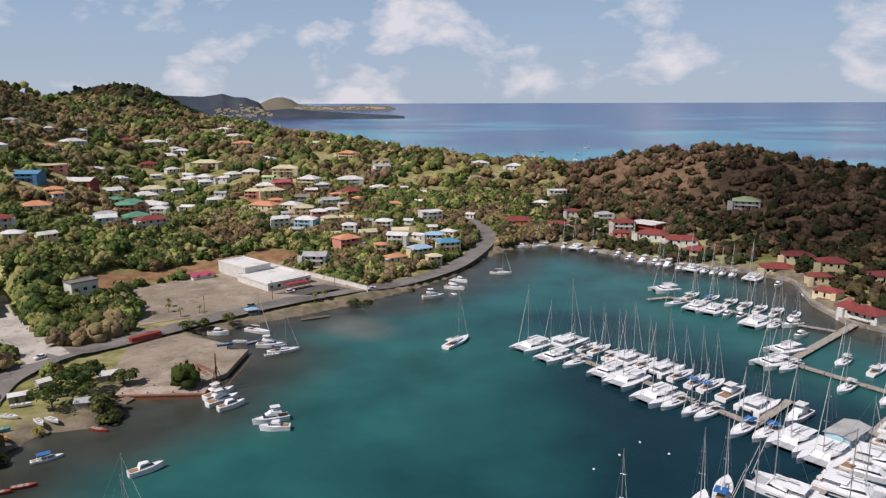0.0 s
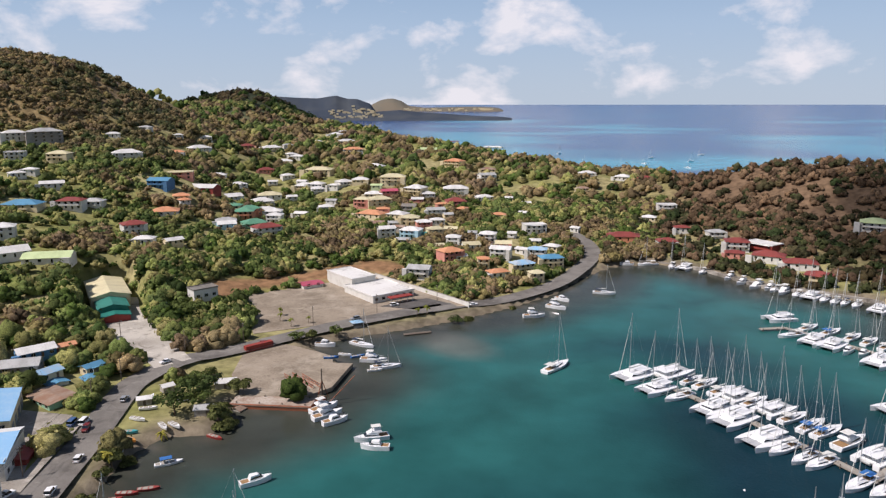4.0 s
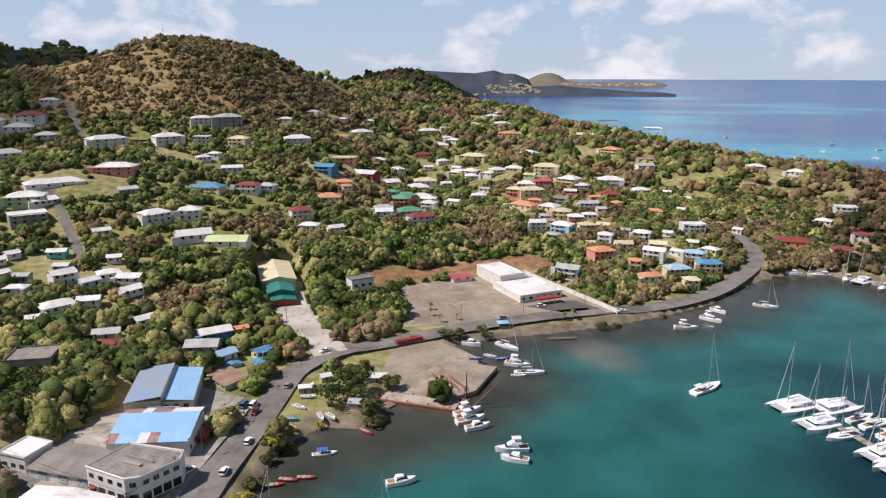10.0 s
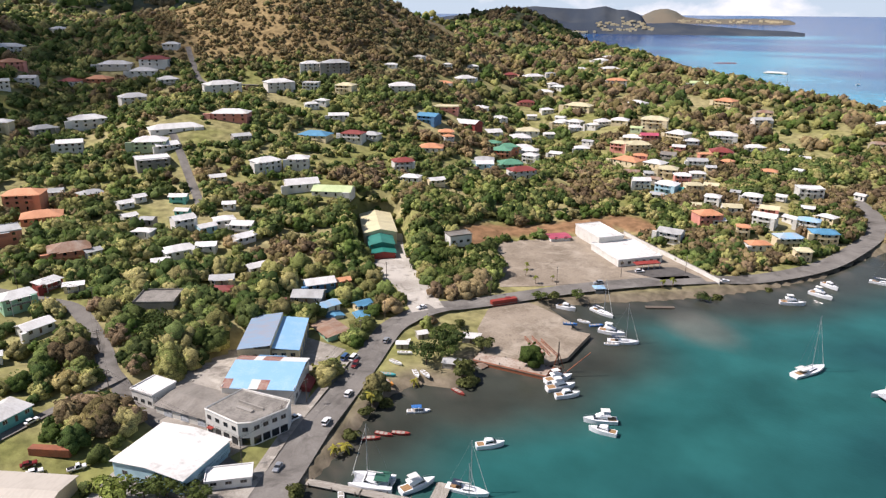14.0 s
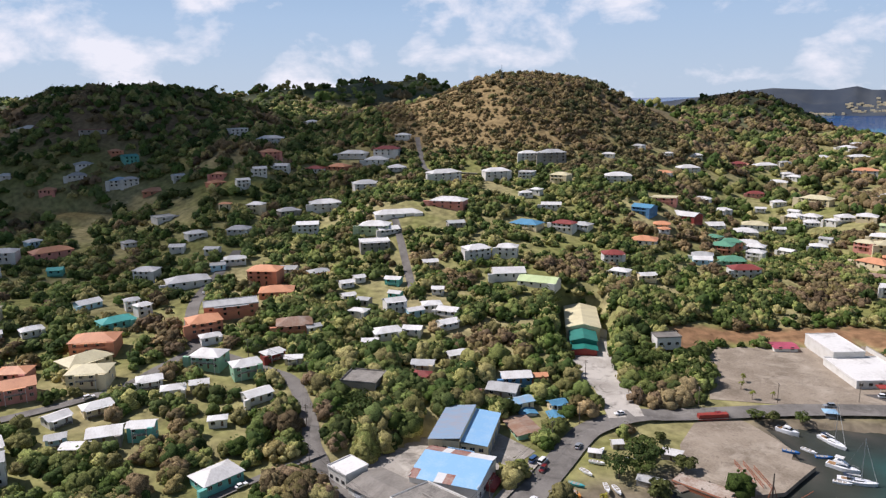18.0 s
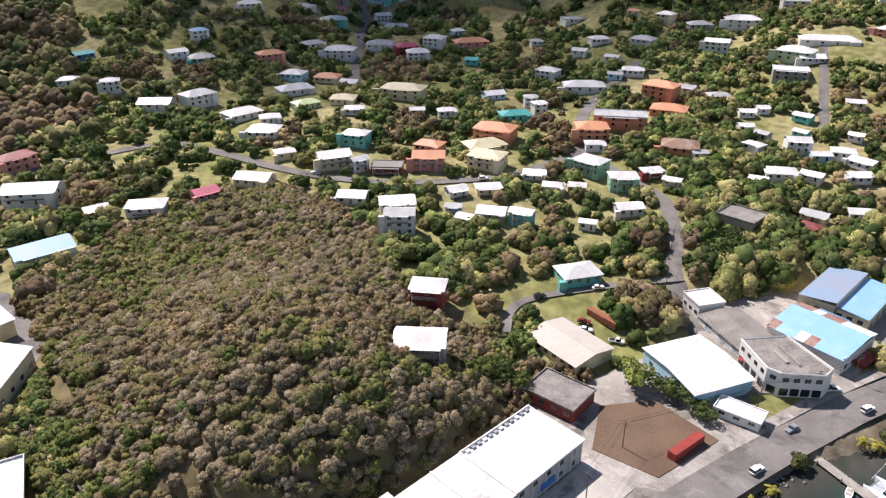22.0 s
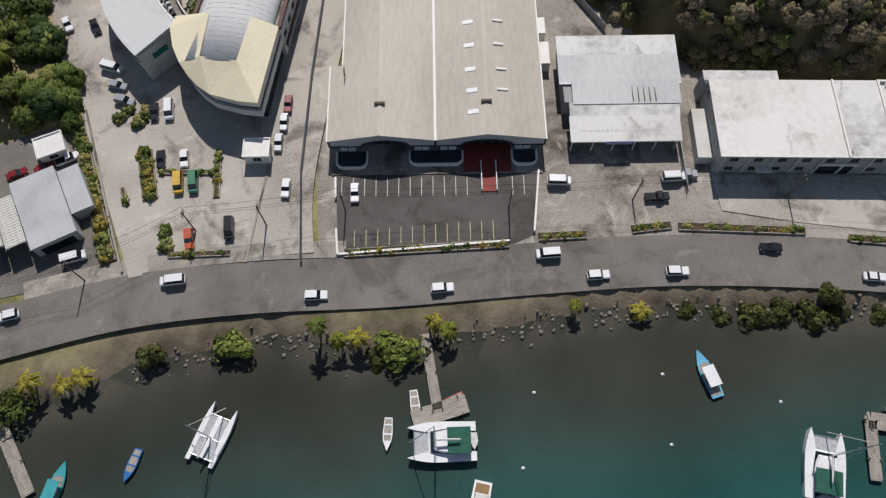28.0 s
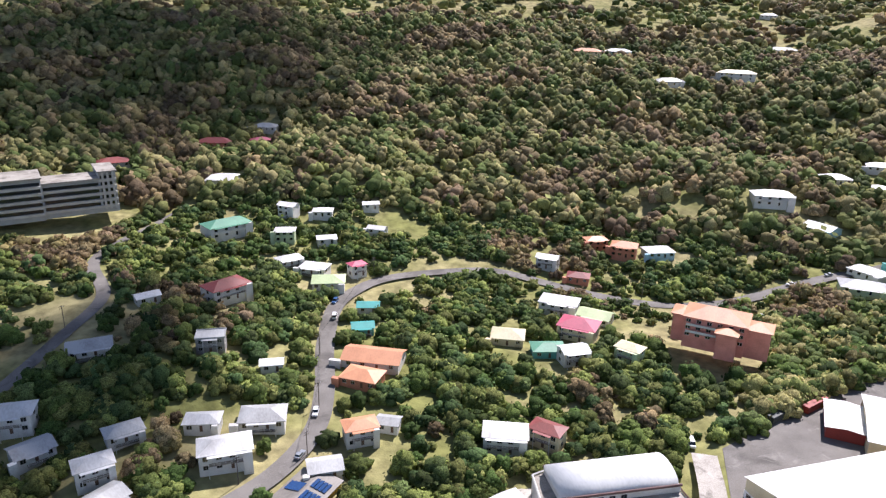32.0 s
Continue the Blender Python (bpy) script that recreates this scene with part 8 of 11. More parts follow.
# the valley town behind the shops
house(-654.7, -117.9, 103, 13.6, 9.1, 2, "white", "white", "hip")
house(-637.4, -83.8, 90, 15.9, 10.8, 2, "white", "white", "hip")
house(-643.0, -61.6, 125, 23.5, 13.0, 2, "white", "white", "hip")
house(-667.1, -45.7, 104, 15.6, 10.4, 2, "white", "silver", "hip")
house(-673.2, -30.2, 103, 16.7, 10.4, 1, "white", "silver", "hip")
house(-657.0, -40.5, 67, 9.6, 7.4, 1, "white", "white", "gable")
house(-692.0, 10.8, 60, 12.1, 9.6, 1, "white", "white", "gable")
house(-716.4, 26.4, 108, 9.4, 7.1, 1, "white", "white", "hip")
house(-626.1, -0.9, 63, 26.5, 13.0, 2, "pink", "orange", "hip")
house(-660.1, 28.5, 109, 18.3, 12.6, 2, "white", "white", "hip")
house(-579.9, -19.3, 100, 17.0, 10.6, 2, "white", "white", "hip")
house(-620.6, 19.8, 69, 21.8, 13.0, 1, "white", "silver", "hip")
house(-518.0, -52.2, 111, 10.8, 7.6, 2, "white", "light_blue", "hip")
house(-693.6, 54.5, 62, 19.3, 13.0, 2, "grey", "rust", "hip")
house(-669.1, 55.3, 64, 10.9, 7.5, 1, "pink", "pink", "hip")
house(-605.6, 44.2, 91, 21.4, 13.0, 2, "turquoise", "white", "hip")
house(-861.0, 77.7, 80, 27.7, 13.0, 2, "white", "white", "hip")
house(-932.4, 108.1, 81, 21.9, 13.0, 2, "white", "white", "hip")
house(-868.5, 113.6, 111, 21.7, 13.0, 2, "pink", "orange", "hip")
house(-772.2, 101.7, 106, 27.3, 13.0, 2, "white", "white", "hip")
house(-775.7, 128.6, 69, 20.6, 13.0, 2, "white", "white", "hip")
house(-1041.7, 175.7, 54, 21.5, 13.0, 2, "white", "white", "flat")
house(-701.2, 138.0, 99, 40.0, 13.0, 2, "white", "white", "gable")
house(-698.3, 156.5, 51, 12.5, 8.1, 1, "white", "white", "hip")
house(-710.6, 116.7, 97, 26.3, 13.0, 1, "turquoise", "turquoise", "hip")
house(-718.8, 96.5, 53, 12.8, 9.4, 2, "light_blue", "light_blue", "hip")
house(-668.4, 92.8, 100, 13.9, 11.0, 2, "white", "white", "gable")
house(-624.3, 99.9, 60, 19.5, 12.7, 1, "white", "white", "gable")
house(-532.0, 23.6, 108, 16.5, 10.2, 1, "cream", "silver", "hip")
house(-515.8, 41.9, 72, 20.7, 13.0, 2, "white", "white", "hip")
house(-535.5, 72.8, 77, 19.9, 13.0, 1, "white", "silver", "hip")
house(-513.8, 88.5, 102, 15.4, 11.2, 2, "red", "pink", "hip")
house(-498.5, 94.2, 89, 15.0, 10.8, 2, "white", "white", "hip")
house(-524.3, 111.8, 61, 15.0, 10.4, 2, "white", "white", "hip")
house(-542.2, 133.4, 105, 9.9, 7.7, 1, "light_blue", "white", "hip")
house(-518.0, 137.4, 91, 24.5, 13.0, 1, "pink", "orange", "hip")
house(-662.2, 208.3, 95, 13.1, 9.5, 1, "white", "silver", "hip")
house(-651.9, 199.4, 67, 14.9, 10.5, 1, "white", "silver", "hip")
house(-650.7, 175.3, 57, 12.8, 9.1, 1, "pink", "orange", "hip")
house(-621.0, 222.7, 59, 14.4, 10.9, 2, "white", "light_blue", "hip")
house(-660.7, 235.7, 90, 10.2, 8.2, 1, "orange", "orange", "hip")
house(-494.7, -6.7, 111, 16.9, 10.3, 2, "pink", "orange", "hip")
house(-486.4, -49.9, 109, 15.2, 11.6, 1, "turquoise", "silver", "hip")
house(-491.1, -65.2, 120, 12.5, 8.7, 1, "white", "white", "gable")
house(-444.7, -97.9, 101, 10.2, 7.2, 2, "white", "white", "hip")
house(-423.8, -70.7, 79, 18.0, 13.0, 1, "white", "white", "gable")
house(-427.4, -48.6, 126, 17.4, 11.4, 2, "white", "white", "hip")
house(-401.7, -23.0, 121, 19.4, 12.5, 1, "white", "white", "hip")
house(-468.7, 7.9, 64, 14.7, 11.0, 1, "light_blue", "white", "hip")
house(-441.3, 7.1, 108, 20.4, 13.0, 1, "white", "white", "hip")
house(-407.2, 12.4, 115, 14.1, 9.6, 1, "pale_green", "pale_green", "hip")
house(-463.1, 29.1, 68, 15.9, 10.5, 1, "cream", "orange", "hip")
house(-447.9, 41.7, 61, 10.8, 8.1, 1, "white", "white", "gable")
house(-409.9, 34.3, 72, 14.2, 10.5, 1, "cream", "cream", "hip")
house(-389.6, 38.4, 82, 10.7, 6.7, 1, "white", "white", "hip")
house(-387.0, -7.7, 96, 10.6, 8.4, 1, "white", "white", "hip")
house(-366.8, -10.7, 73, 15.6, 12.4, 1, "white", "white", "hip")
house(-345.4, 34.9, 61, 12.2, 8.7, 2, "turquoise", "white", "hip")
house(-412.1, 70.1, 61, 25.0, 13.0, 2, "cream", "cream", "hip")
house(-381.9, 72.6, 82, 7.7, 5.9, 1, "white", "white", "gable")
house(-378.0, 88.5, 89, 10.0, 6.9, 1, "white", "white", "hip")
house(-484.1, 130.0, 61, 8.9, 6.9, 1, "turquoise", "turquoise", "gable")
house(-404.2, 123.0, 96, 12.0, 9.1, 1, "light_blue", "white", "gable")
house(-363.1, 123.3, 90, 16.2, 9.9, 1, "turquoise", "turquoise", "hip")
house(-339.9, 105.9, 56, 20.0, 13.0, 2, "orange", "orange", "hip")
house(-333.2, 70.1, 53, 13.1, 9.4, 1, "pink", "orange", "hip")
house(-327.3, 96.4, 100, 19.3, 12.9, 1, "cream", "cream", "hip")
house(-381.9, 138.6, 81, 7.3, 5.5, 2, "white", "white", "hip")
house(-499.6, 181.8, 88, 8.6, 6.7, 1, "white", "silver", "hip")
house(-641.9, 345.5, 81, 16.9, 11.6, 2, "white", "white", "flat")
house(-614.3, 364.5, 50, 23.8, 13.0, 2, "white", "white", "hip")
house(-564.3, 334.4, 80, 16.2, 12.6, 2, "pink", "orange", "hip")
house(-531.3, 304.4, 64, 10.7, 8.1, 2, "white", "white", "gable")
house(-537.2, 329.2, 42, 11.9, 9.0, 2, "white", "white", "gable")
house(-537.4, 362.5, 41, 16.0, 11.9, 1, "white", "red", "hip")
house(-530.2, 383.9, 25, 18.1, 12.2, 1, "orange", "orange", "hip")
house(-541.3, 409.0, 37, 25.6, 13.0, 1, "white", "white", "hip")
house(-517.1, 429.6, 36, 23.4, 13.0, 2, "white", "red", "hip")
house(-533.4, 463.0, 37, 14.3, 8.9, 1, "white", "white", "hip")
house(-483.5, 412.4, 60, 14.8, 11.1, 1, "white", "white", "hip")
house(-513.2, 413.7, 42, 21.0, 13.0, 1, "white", "white", "hip")
house(-472.9, 369.3, 64, 20.9, 13.0, 2, "white", "white", "hip")
house(-644.8, 241.4, 93, 12.0, 9.2, 2, "turquoise", "turquoise", "gable")
house(-616.4, 229.8, 76, 12.5, 8.1, 2, "white", "white", "hip")
house(-592.9, 240.4, 69, 19.6, 13.0, 1, "orange", "orange", "hip")
house(-586.8, 258.8, 90, 9.4, 7.4, 1, "white", "white", "gable")
house(-544.4, 274.4, 37, 10.7, 7.5, 1, "pink", "orange", "hip")
house(-538.2, 267.9, 90, 13.2, 9.0, 1, "orange", "orange", "hip")
house(-517.9, 280.9, 77, 10.3, 6.7, 2, "white", "white", "gable")
house(-527.7, 231.3, 89, 38.7, 13.0, 1, "white", "silver", "flat")
house(-495.8, 253.7, 49, 9.0, 5.8, 1, "cream", "orange", "hip")
house(-480.7, 271.2, 39, 12.1, 8.9, 2, "cream", "white", "hip")
house(-471.3, 217.4, 86, 13.0, 8.2, 1, "white", "white", "hip")
house(-455.1, 242.7, 44, 15.2, 10.3, 1, "white", "silver", "hip")
house(-459.8, 199.2, 55, 9.6, 7.0, 1, "white", "white", "gable")
house(-436.3, 212.5, 41, 9.3, 6.7, 1, "white", "white", "gable")
house(-411.0, 215.2, 63, 13.1, 8.2, 1, "white", "white", "hip")
house(-409.6, 202.6, 61, 8.8, 6.0, 1, "light_blue", "silver", "gable")
house(-432.8, 167.3, 43, 13.8, 9.2, 2, "white", "white", "hip")
house(-398.8, 177.7, 75, 24.0, 13.0, 1, "white", "white", "hip")
house(-369.0, 139.3, 96, 7.7, 5.8, 2, "white", "white", "hip")
house(-429.4, 282.6, 51, 15.1, 9.5, 2, "white", "white", "gable")
house(-460.1, 318.9, 66, 22.9, 13.0, 2, "white", "white", "hip")
house(-467.4, 290.1, 80, 16.1, 10.5, 1, "grey", "silver", "hip")
house(-392.1, 335.6, 59, 33.9, 13.0, 1, "white", "white", "hip")
house(-386.2, 309.7, 40, 20.3, 13.0, 2, "pale_green", "white", "hip")
house(-377.5, 313.7, 69, 14.4, 9.7, 1, "white", "white", "gable")
house(-366.5, 293.0, 58, 19.3, 13.0, 2, "grey", "white", "flat")
house(-429.4, 417.6, 73, 26.9, 13.0, 2, "white", "white", "hip")
house(-377.6, 373.6, 28, 25.5, 13.0, 2, "pink", "white", "hip")
house(-409.5, 461.2, 59, 22.4, 13.0, 2, "white", "white", "hip")
house(-415.1, 510.6, 54, 16.2, 10.4, 2, "white", "white", "hip")
house(-388.4, 477.0, 26, 13.4, 8.5, 2, "white", "white", "flat")
house(-325.1, 400.8, 12, 21.9, 13.0, 1, "cream", "blue", "hip")
house(-348.3, 351.1, 61, 11.6, 7.8, 1, "grey", "silver", "gable")
house(-307.2, 328.9, 70, 16.0, 10.7, 2, "white", "white", "hip")
house(-294.8, 345.4, 33, 12.7, 9.8, 2, "white", "white", "hip")
house(-273.1, 321.2, 50, 18.7, 13.0, 1, "white", "white", "gable")
house(-253.4, 326.3, 22, 22.7, 13.0, 1, "white", "pale_green", "gable")
house(-366.7, 211.4, 40, 18.3, 11.6, 3, "orange", "orange", "hip")
house(-344.9, 205.5, 54, 18.6, 12.4, 1, "orange", "orange", "hip")
house(-337.0, 173.1, 66, 27.3, 13.0, 2, "orange", "silver", "flat")
house(-326.9, 153.1, 76, 15.8, 12.5, 2, "orange", "orange", "hip")
house(-356.2, 241.7, 75, 12.2, 8.7, 1, "orange", "silver", "hip")
house(-374.2, 232.0, 44, 9.8, 7.5, 1, "white", "silver", "gable")
house(-331.0, 243.4, 74, 8.0, 5.5, 1, "white", "white", "gable")
house(-332.5, 253.9, 73, 6.3, 5.5, 1, "white", "white", "gable")
house(-315.4, 266.7, 32, 9.3, 5.9, 1, "turquoise", "white", "gable")
house(-317.6, 298.2, 60, 9.1, 6.3, 1, "cream", "white", "gable")
house(-298.1, 253.6, 24, 7.1, 5.5, 1, "turquoise", "white", "gable")
house(-285.2, 241.8, 69, 10.7, 8.0, 2, "white", "white", "gable")
house(-291.6, 222.8, 26, 9.5, 5.8, 1, "white", "white", "hip")
house(-300.3, 188.5, 59, 17.2, 12.6, 1, "orange", "rust", "hip")
house(-274.0, 246.3, 73, 8.9, 6.6, 1, "light_blue", "white", "gable")
house(-273.4, 258.3, 57, 10.2, 7.9, 1, "white", "white", "hip")
house(-286.5, 275.6, 41, 6.6, 5.5, 1, "white", "white", "gable")
house(-261.6, 260.1, 22, 11.2, 7.5, 1, "white", "white", "gable")
house(-291.2, 193.5, 78, 6.9, 5.5, 1, "white", "silver", "gable")
house(-302.2, 234.6, 25, 6.9, 5.5, 1, "grey", "silver", "gable")
house(-313.6, 232.0, 73, 7.1, 5.5, 1, "white", "white", "gable")
house(-360.2, 441.6, 56, 10.0, 6.4, 1, "white", "white", "hip")
house(-359.2, 453.6, 11, 9.3, 6.3, 1, "white", "white", "hip")
house(-314.6, 150.1, 77, 9.6, 6.3, 1, "white", "white", "hip")
# the close-built town above the bay
house(-279.5, 970.9, 36, 22.4, 13.0, 1, "white", "white", "hip")
house(-233.1, 840.1, 16, 23.2, 13.0, 2, "white", "orange", "hip")
house(-175.6, 712.9, 345, 18.5, 12.5, 2, "white", "white", "hip")
house(-135.0, 614.0, 7, 21.4, 13.0, 3, "cream", "cream", "hip")
house(-111.3, 597.1, 342, 16.2, 13.0, 2, "cream", "white", "hip")
house(-101.0, 592.7, 19, 12.5, 8.1, 1, "white", "white", "hip")
house(-164.5, 614.0, 11, 14.2, 11.2, 1, "cream", "white", "hip")
house(-179.0, 612.4, 42, 13.3, 10.2, 1, "white", "white", "hip")
house(-146.3, 599.2, 7, 9.2, 6.4, 1, "pale_green", "pale_green", "gable")
house(-132.7, 587.3, 24, 13.5, 8.2, 1, "pink", "pink", "gable")
house(-82.4, 635.9, 11, 21.9, 13.0, 2, "white", "white", "hip")
house(-55.9, 623.8, 29, 14.9, 9.2, 1, "white", "white", "hip")
house(-75.5, 581.9, 19, 15.7, 12.2, 1, "pink", "red", "hip")
house(-66.7, 558.0, 349, 8.4, 6.5, 1, "pink", "orange", "hip")
house(-84.7, 565.2, 32, 9.4, 5.7, 1, "pink", "orange", "hip")
house(-87.0, 547.3, 22, 14.1, 8.4, 1, "white", "silver", "gable")
house(-37.7, 553.0, 4, 10.8, 7.4, 1, "cream", "orange", "hip")
house(-19.2, 569.4, 343, 6.0, 5.5, 1, "white", "white", "gable")
house(-9.2, 517.2, 21, 15.5, 10.3, 2, "white", "white", "flat")
house(21.1, 530.6, 335, 6.4, 5.5, 1, "white", "white", "gable")
house(-144.4, 580.7, 11, 14.2, 10.8, 1, "cream", "white", "hip")
house(-149.1, 561.7, 358, 13.0, 8.6, 2, "pink", "cream", "hip")
house(-135.3, 563.2, 33, 17.2, 12.1, 2, "cream", "cream", "hip")
house(-128.0, 544.5, 14, 10.0, 6.5, 1, "pink", "orange", "hip")
house(-134.1, 532.9, 343, 20.5, 13.0, 1, "cream", "orange", "hip")
house(-113.3, 530.9, 346, 14.6, 11.2, 1, "cream", "white", "hip")
house(-108.7, 552.4, 3, 10.9, 8.6, 1, "grey", "grey", "gable")
house(-99.9, 512.2, 5, 12.5, 9.8, 2, "cream", "cream", "hip")
house(-124.0, 503.7, 17, 10.9, 7.1, 1, "pink", "rust", "gable")
house(-110.5, 479.3, 28, 11.1, 8.1, 2, "white", "white", "gable")
house(-88.3, 502.3, 22, 10.7, 7.4, 2, "pink", "white", "hip")
house(-92.6, 477.5, 353, 13.8, 10.1, 2, "light_blue", "white", "hip")
house(-84.9, 480.2, 345, 5.1, 5.5, 1, "turquoise", "turquoise", "gable")
house(-81.2, 520.4, 18, 10.3, 6.9, 1, "white", "white", "hip")
house(-77.4, 484.7, 28, 11.1, 7.1, 2, "cream", "cream", "hip")
house(-68.0, 499.5, 1, 9.1, 6.9, 1, "cream", "cream", "gable")
house(-61.6, 465.5, 0, 9.2, 6.8, 2, "white", "white", "hip")
house(-69.3, 453.5, 16, 5.5, 5.5, 1, "cream", "cream", "gable")
house(-59.4, 431.7, 39, 13.8, 10.3, 2, "pink", "orange", "hip")
house(-52.8, 432.2, 27, 7.2, 5.5, 1, "white", "white", "gable")
house(-49.4, 460.3, 20, 11.1, 8.6, 1, "white", "cream", "gable")
house(-39.8, 480.5, 358, 10.9, 7.7, 2, "white", "white", "hip")
house(-28.4, 470.1, 2, 10.6, 8.4, 1, "pink", "cream", "gable")
house(-28.4, 445.9, 352, 12.8, 8.7, 2, "white", "white", "gable")
house(-14.8, 459.9, 330, 9.0, 6.2, 1, "white", "white", "gable")
house(-37.4, 420.7, 13, 7.0, 5.5, 2, "cream", "orange", "hip")
house(-27.5, 405.1, 31, 11.7, 7.8, 1, "white", "orange", "hip")
house(-14.1, 418.3, 33, 13.3, 8.5, 2, "cream", "light_blue", "hip")
house(3.0, 435.6, 20, 13.8, 8.7, 2, "cream", "blue", "hip")
house(-5.4, 452.6, 355, 11.6, 7.1, 2, "white", "light_blue", "hip")
house(-5.3, 400.0, 24, 7.9, 6.1, 2, "cream", "cream", "hip")
house(3.9, 473.7, 336, 10.0, 7.0, 1, "cream", "white", "hip")
house(-71.0, 390.5, 355, 12.6, 8.8, 2, "white", "silver", "gable")
house(-7.8, 485.0, 4, 7.3, 5.5, 1, "grey", "white", "gable")
house(-270.4, 1948.6, 31, 64.2, 13.0, 1, "pink", "red", "hip")
house(-147.4, 876.8, 6, 19.8, 12.1, 1, "white", "pale_green", "gable")
house(-98.4, 750.0, 336, 19.1, 12.2, 2, "cream", "orange", "hip")
house(-131.6, 1682.7, 354, 45.1, 13.0, 2, "cream", "white", "hip")
house(-63.0, 860.0, 29, 9.0, 6.2, 1, "grey", "grey", "flat")
house(-61.9, 739.2, 2, 14.3, 10.5, 1, "cream", "rust", "hip")
house(-60.9, 707.0, 28, 15.8, 10.6, 2, "white", "silver", "gable")
house(37.7, 724.2, 16, 15.1, 10.2, 1, "white", "white", "hip")
house(31.1, 662.9, 3, 10.9, 8.1, 1, "cream", "rust", "hip")
house(-34.1, 626.3, 3, 6.6, 5.5, 1, "white", "white", "gable")
house(-18.1, 607.7, 14, 7.3, 5.5, 1, "white", "white", "gable")
house(-185.2, 602.7, 348, 9.4, 5.9, 1, "white", "white", "hip")
house(-178.0, 571.1, 359, 8.9, 5.7, 1, "white", "silver", "gable")
house(-103.4, 492.5, 343, 7.6, 5.5, 1, "grey", "rust", "gable")
house(-111.9, 506.4, 19, 7.0, 5.5, 1, "white", "silver", "gable")
house(-95.3, 461.6, 2, 8.5, 5.7, 1, "grey", "silver", "gable")
house(-105.4, 571.8, 5, 9.5, 7.0, 1, "pink", "white", "gable")
house(-75.6, 538.0, 26, 7.3, 5.8, 1, "cream", "silver", "gable")
house(-51.5, 492.1, 358, 5.9, 5.5, 1, "white", "silver", "gable")
house(-24.1, 499.6, 353, 6.0, 5.5, 1, "white", "white", "gable")


# ---- the farthest houses, too small to pick apart, joined ----
def join_far_houses(keep):
    tops = sorted((o for o in scene.objects if o.parent is None and o.name.split(".")[0] == "house"), key=lambda o: o.location.length)
    bm, mats = bmesh.new(), []
    scene.view_layers[0].update()
    for top in tops[keep:]:
        for o in top.children_recursive:
            start = len(bm.faces)
            bm.from_mesh(o.data)
            bm.faces.ensure_lookup_table()
            fresh = bm.faces[start:]
            bmesh.ops.transform(bm, matrix=o.matrix_world, verts=list({v for f in fresh for v in f.verts}))
            for f in fresh:
                m = o.data.materials[min(f.material_index, len(o.data.materials) - 1)]
                if m not in mats:
                    mats.append(m)
                f.material_index = mats.index(m)
        for o in (*top.children_recursive, top):
            bpy.data.objects.remove(o)
    tagged(part("distant_houses", bm, mats), "small pale houses scattered over the farthest slopes", "houses", kind="stuff")


join_far_houses(299)

# ---- boats ----
yachts = [sailing_yacht(14.0, canvas_white, "white sailing yacht with bare mast and pale bimini"), sailing_yacht(15.0, canvas_blue, "white sailing yacht with a blue bimini"),
          sailing_yacht(12.5, canvas_dark, "white sailing yacht with a navy bimini")]
cats = [catamaran(15.2, white_gel, "white sailing catamaran with a hard top"), catamaran(14.5, canvas_blue, "white sailing catamaran with a blue top"), catamaran(17.4, white_gel, "large white sailing catamaran"),
        catamaran(12.5, canvas_green, "white sailing catamaran with a green awning")]
motors = [motor_yacht(11.0, "white motor cruiser with a flybridge"), motor_yacht(15.0, "large white motor yacht with a flybridge"), motor_yacht(9.0, "small white cabin cruiser", fly=False)]
paints = {"blue": canvas_blue, "red": surface("red boat paint", C("9c4038"), C("7b322c"), 0.5), "white": white_gel, "teal": surface("teal boat paint", C("3fa3a8"), C("32868b"), 0.5),
          "orange": surface("orange boat paint", C("cf8a3c"), C("ab7030"), 0.6)}
skiffs = {k: skiff(6.0, m, f"small {k} open wooden boat") for k, m in paints.items()}
awned = skiff(9.5, surface("pale blue boat paint", C("6cb4d4"), C("5596b3"), 0.5), "long pale blue boat with a white awning", white_gel)
awned_white = skiff(8.0, white_gel, "white launch with a blue awning", canvas_blue)
teal_boat = skiff(9.0, paints["teal"], "teal boat with a teal awning", paints["teal"])
tall_yacht = sailing_yacht(17.0, canvas_white, "tall white sailing yacht moored alone in the bay")
open_cat = beach_catamaran(11.0, "slim open white catamaran at anchor")
PROTOS = [tall_yacht, open_cat] + yachts + cats + motors + list(skiffs.values()) + [awned, awned_white, teal_boat]


def moor(ob, x, y, heading):
    return copy_thing(ob, pose(x, y, 0, 0, 0, heading))


def berth(kind, x, y, heading):
    moor({"c": cats[0], "C": cats[2], "b": cats[1], "g": cats[3], "m": yachts[0], "B": yachts[1], "n": yachts[2], "p": motors[0], "P": motors[1], "s": motors[2], "L": tall_yacht, "o": open_cat}[kind], x, y, heading)


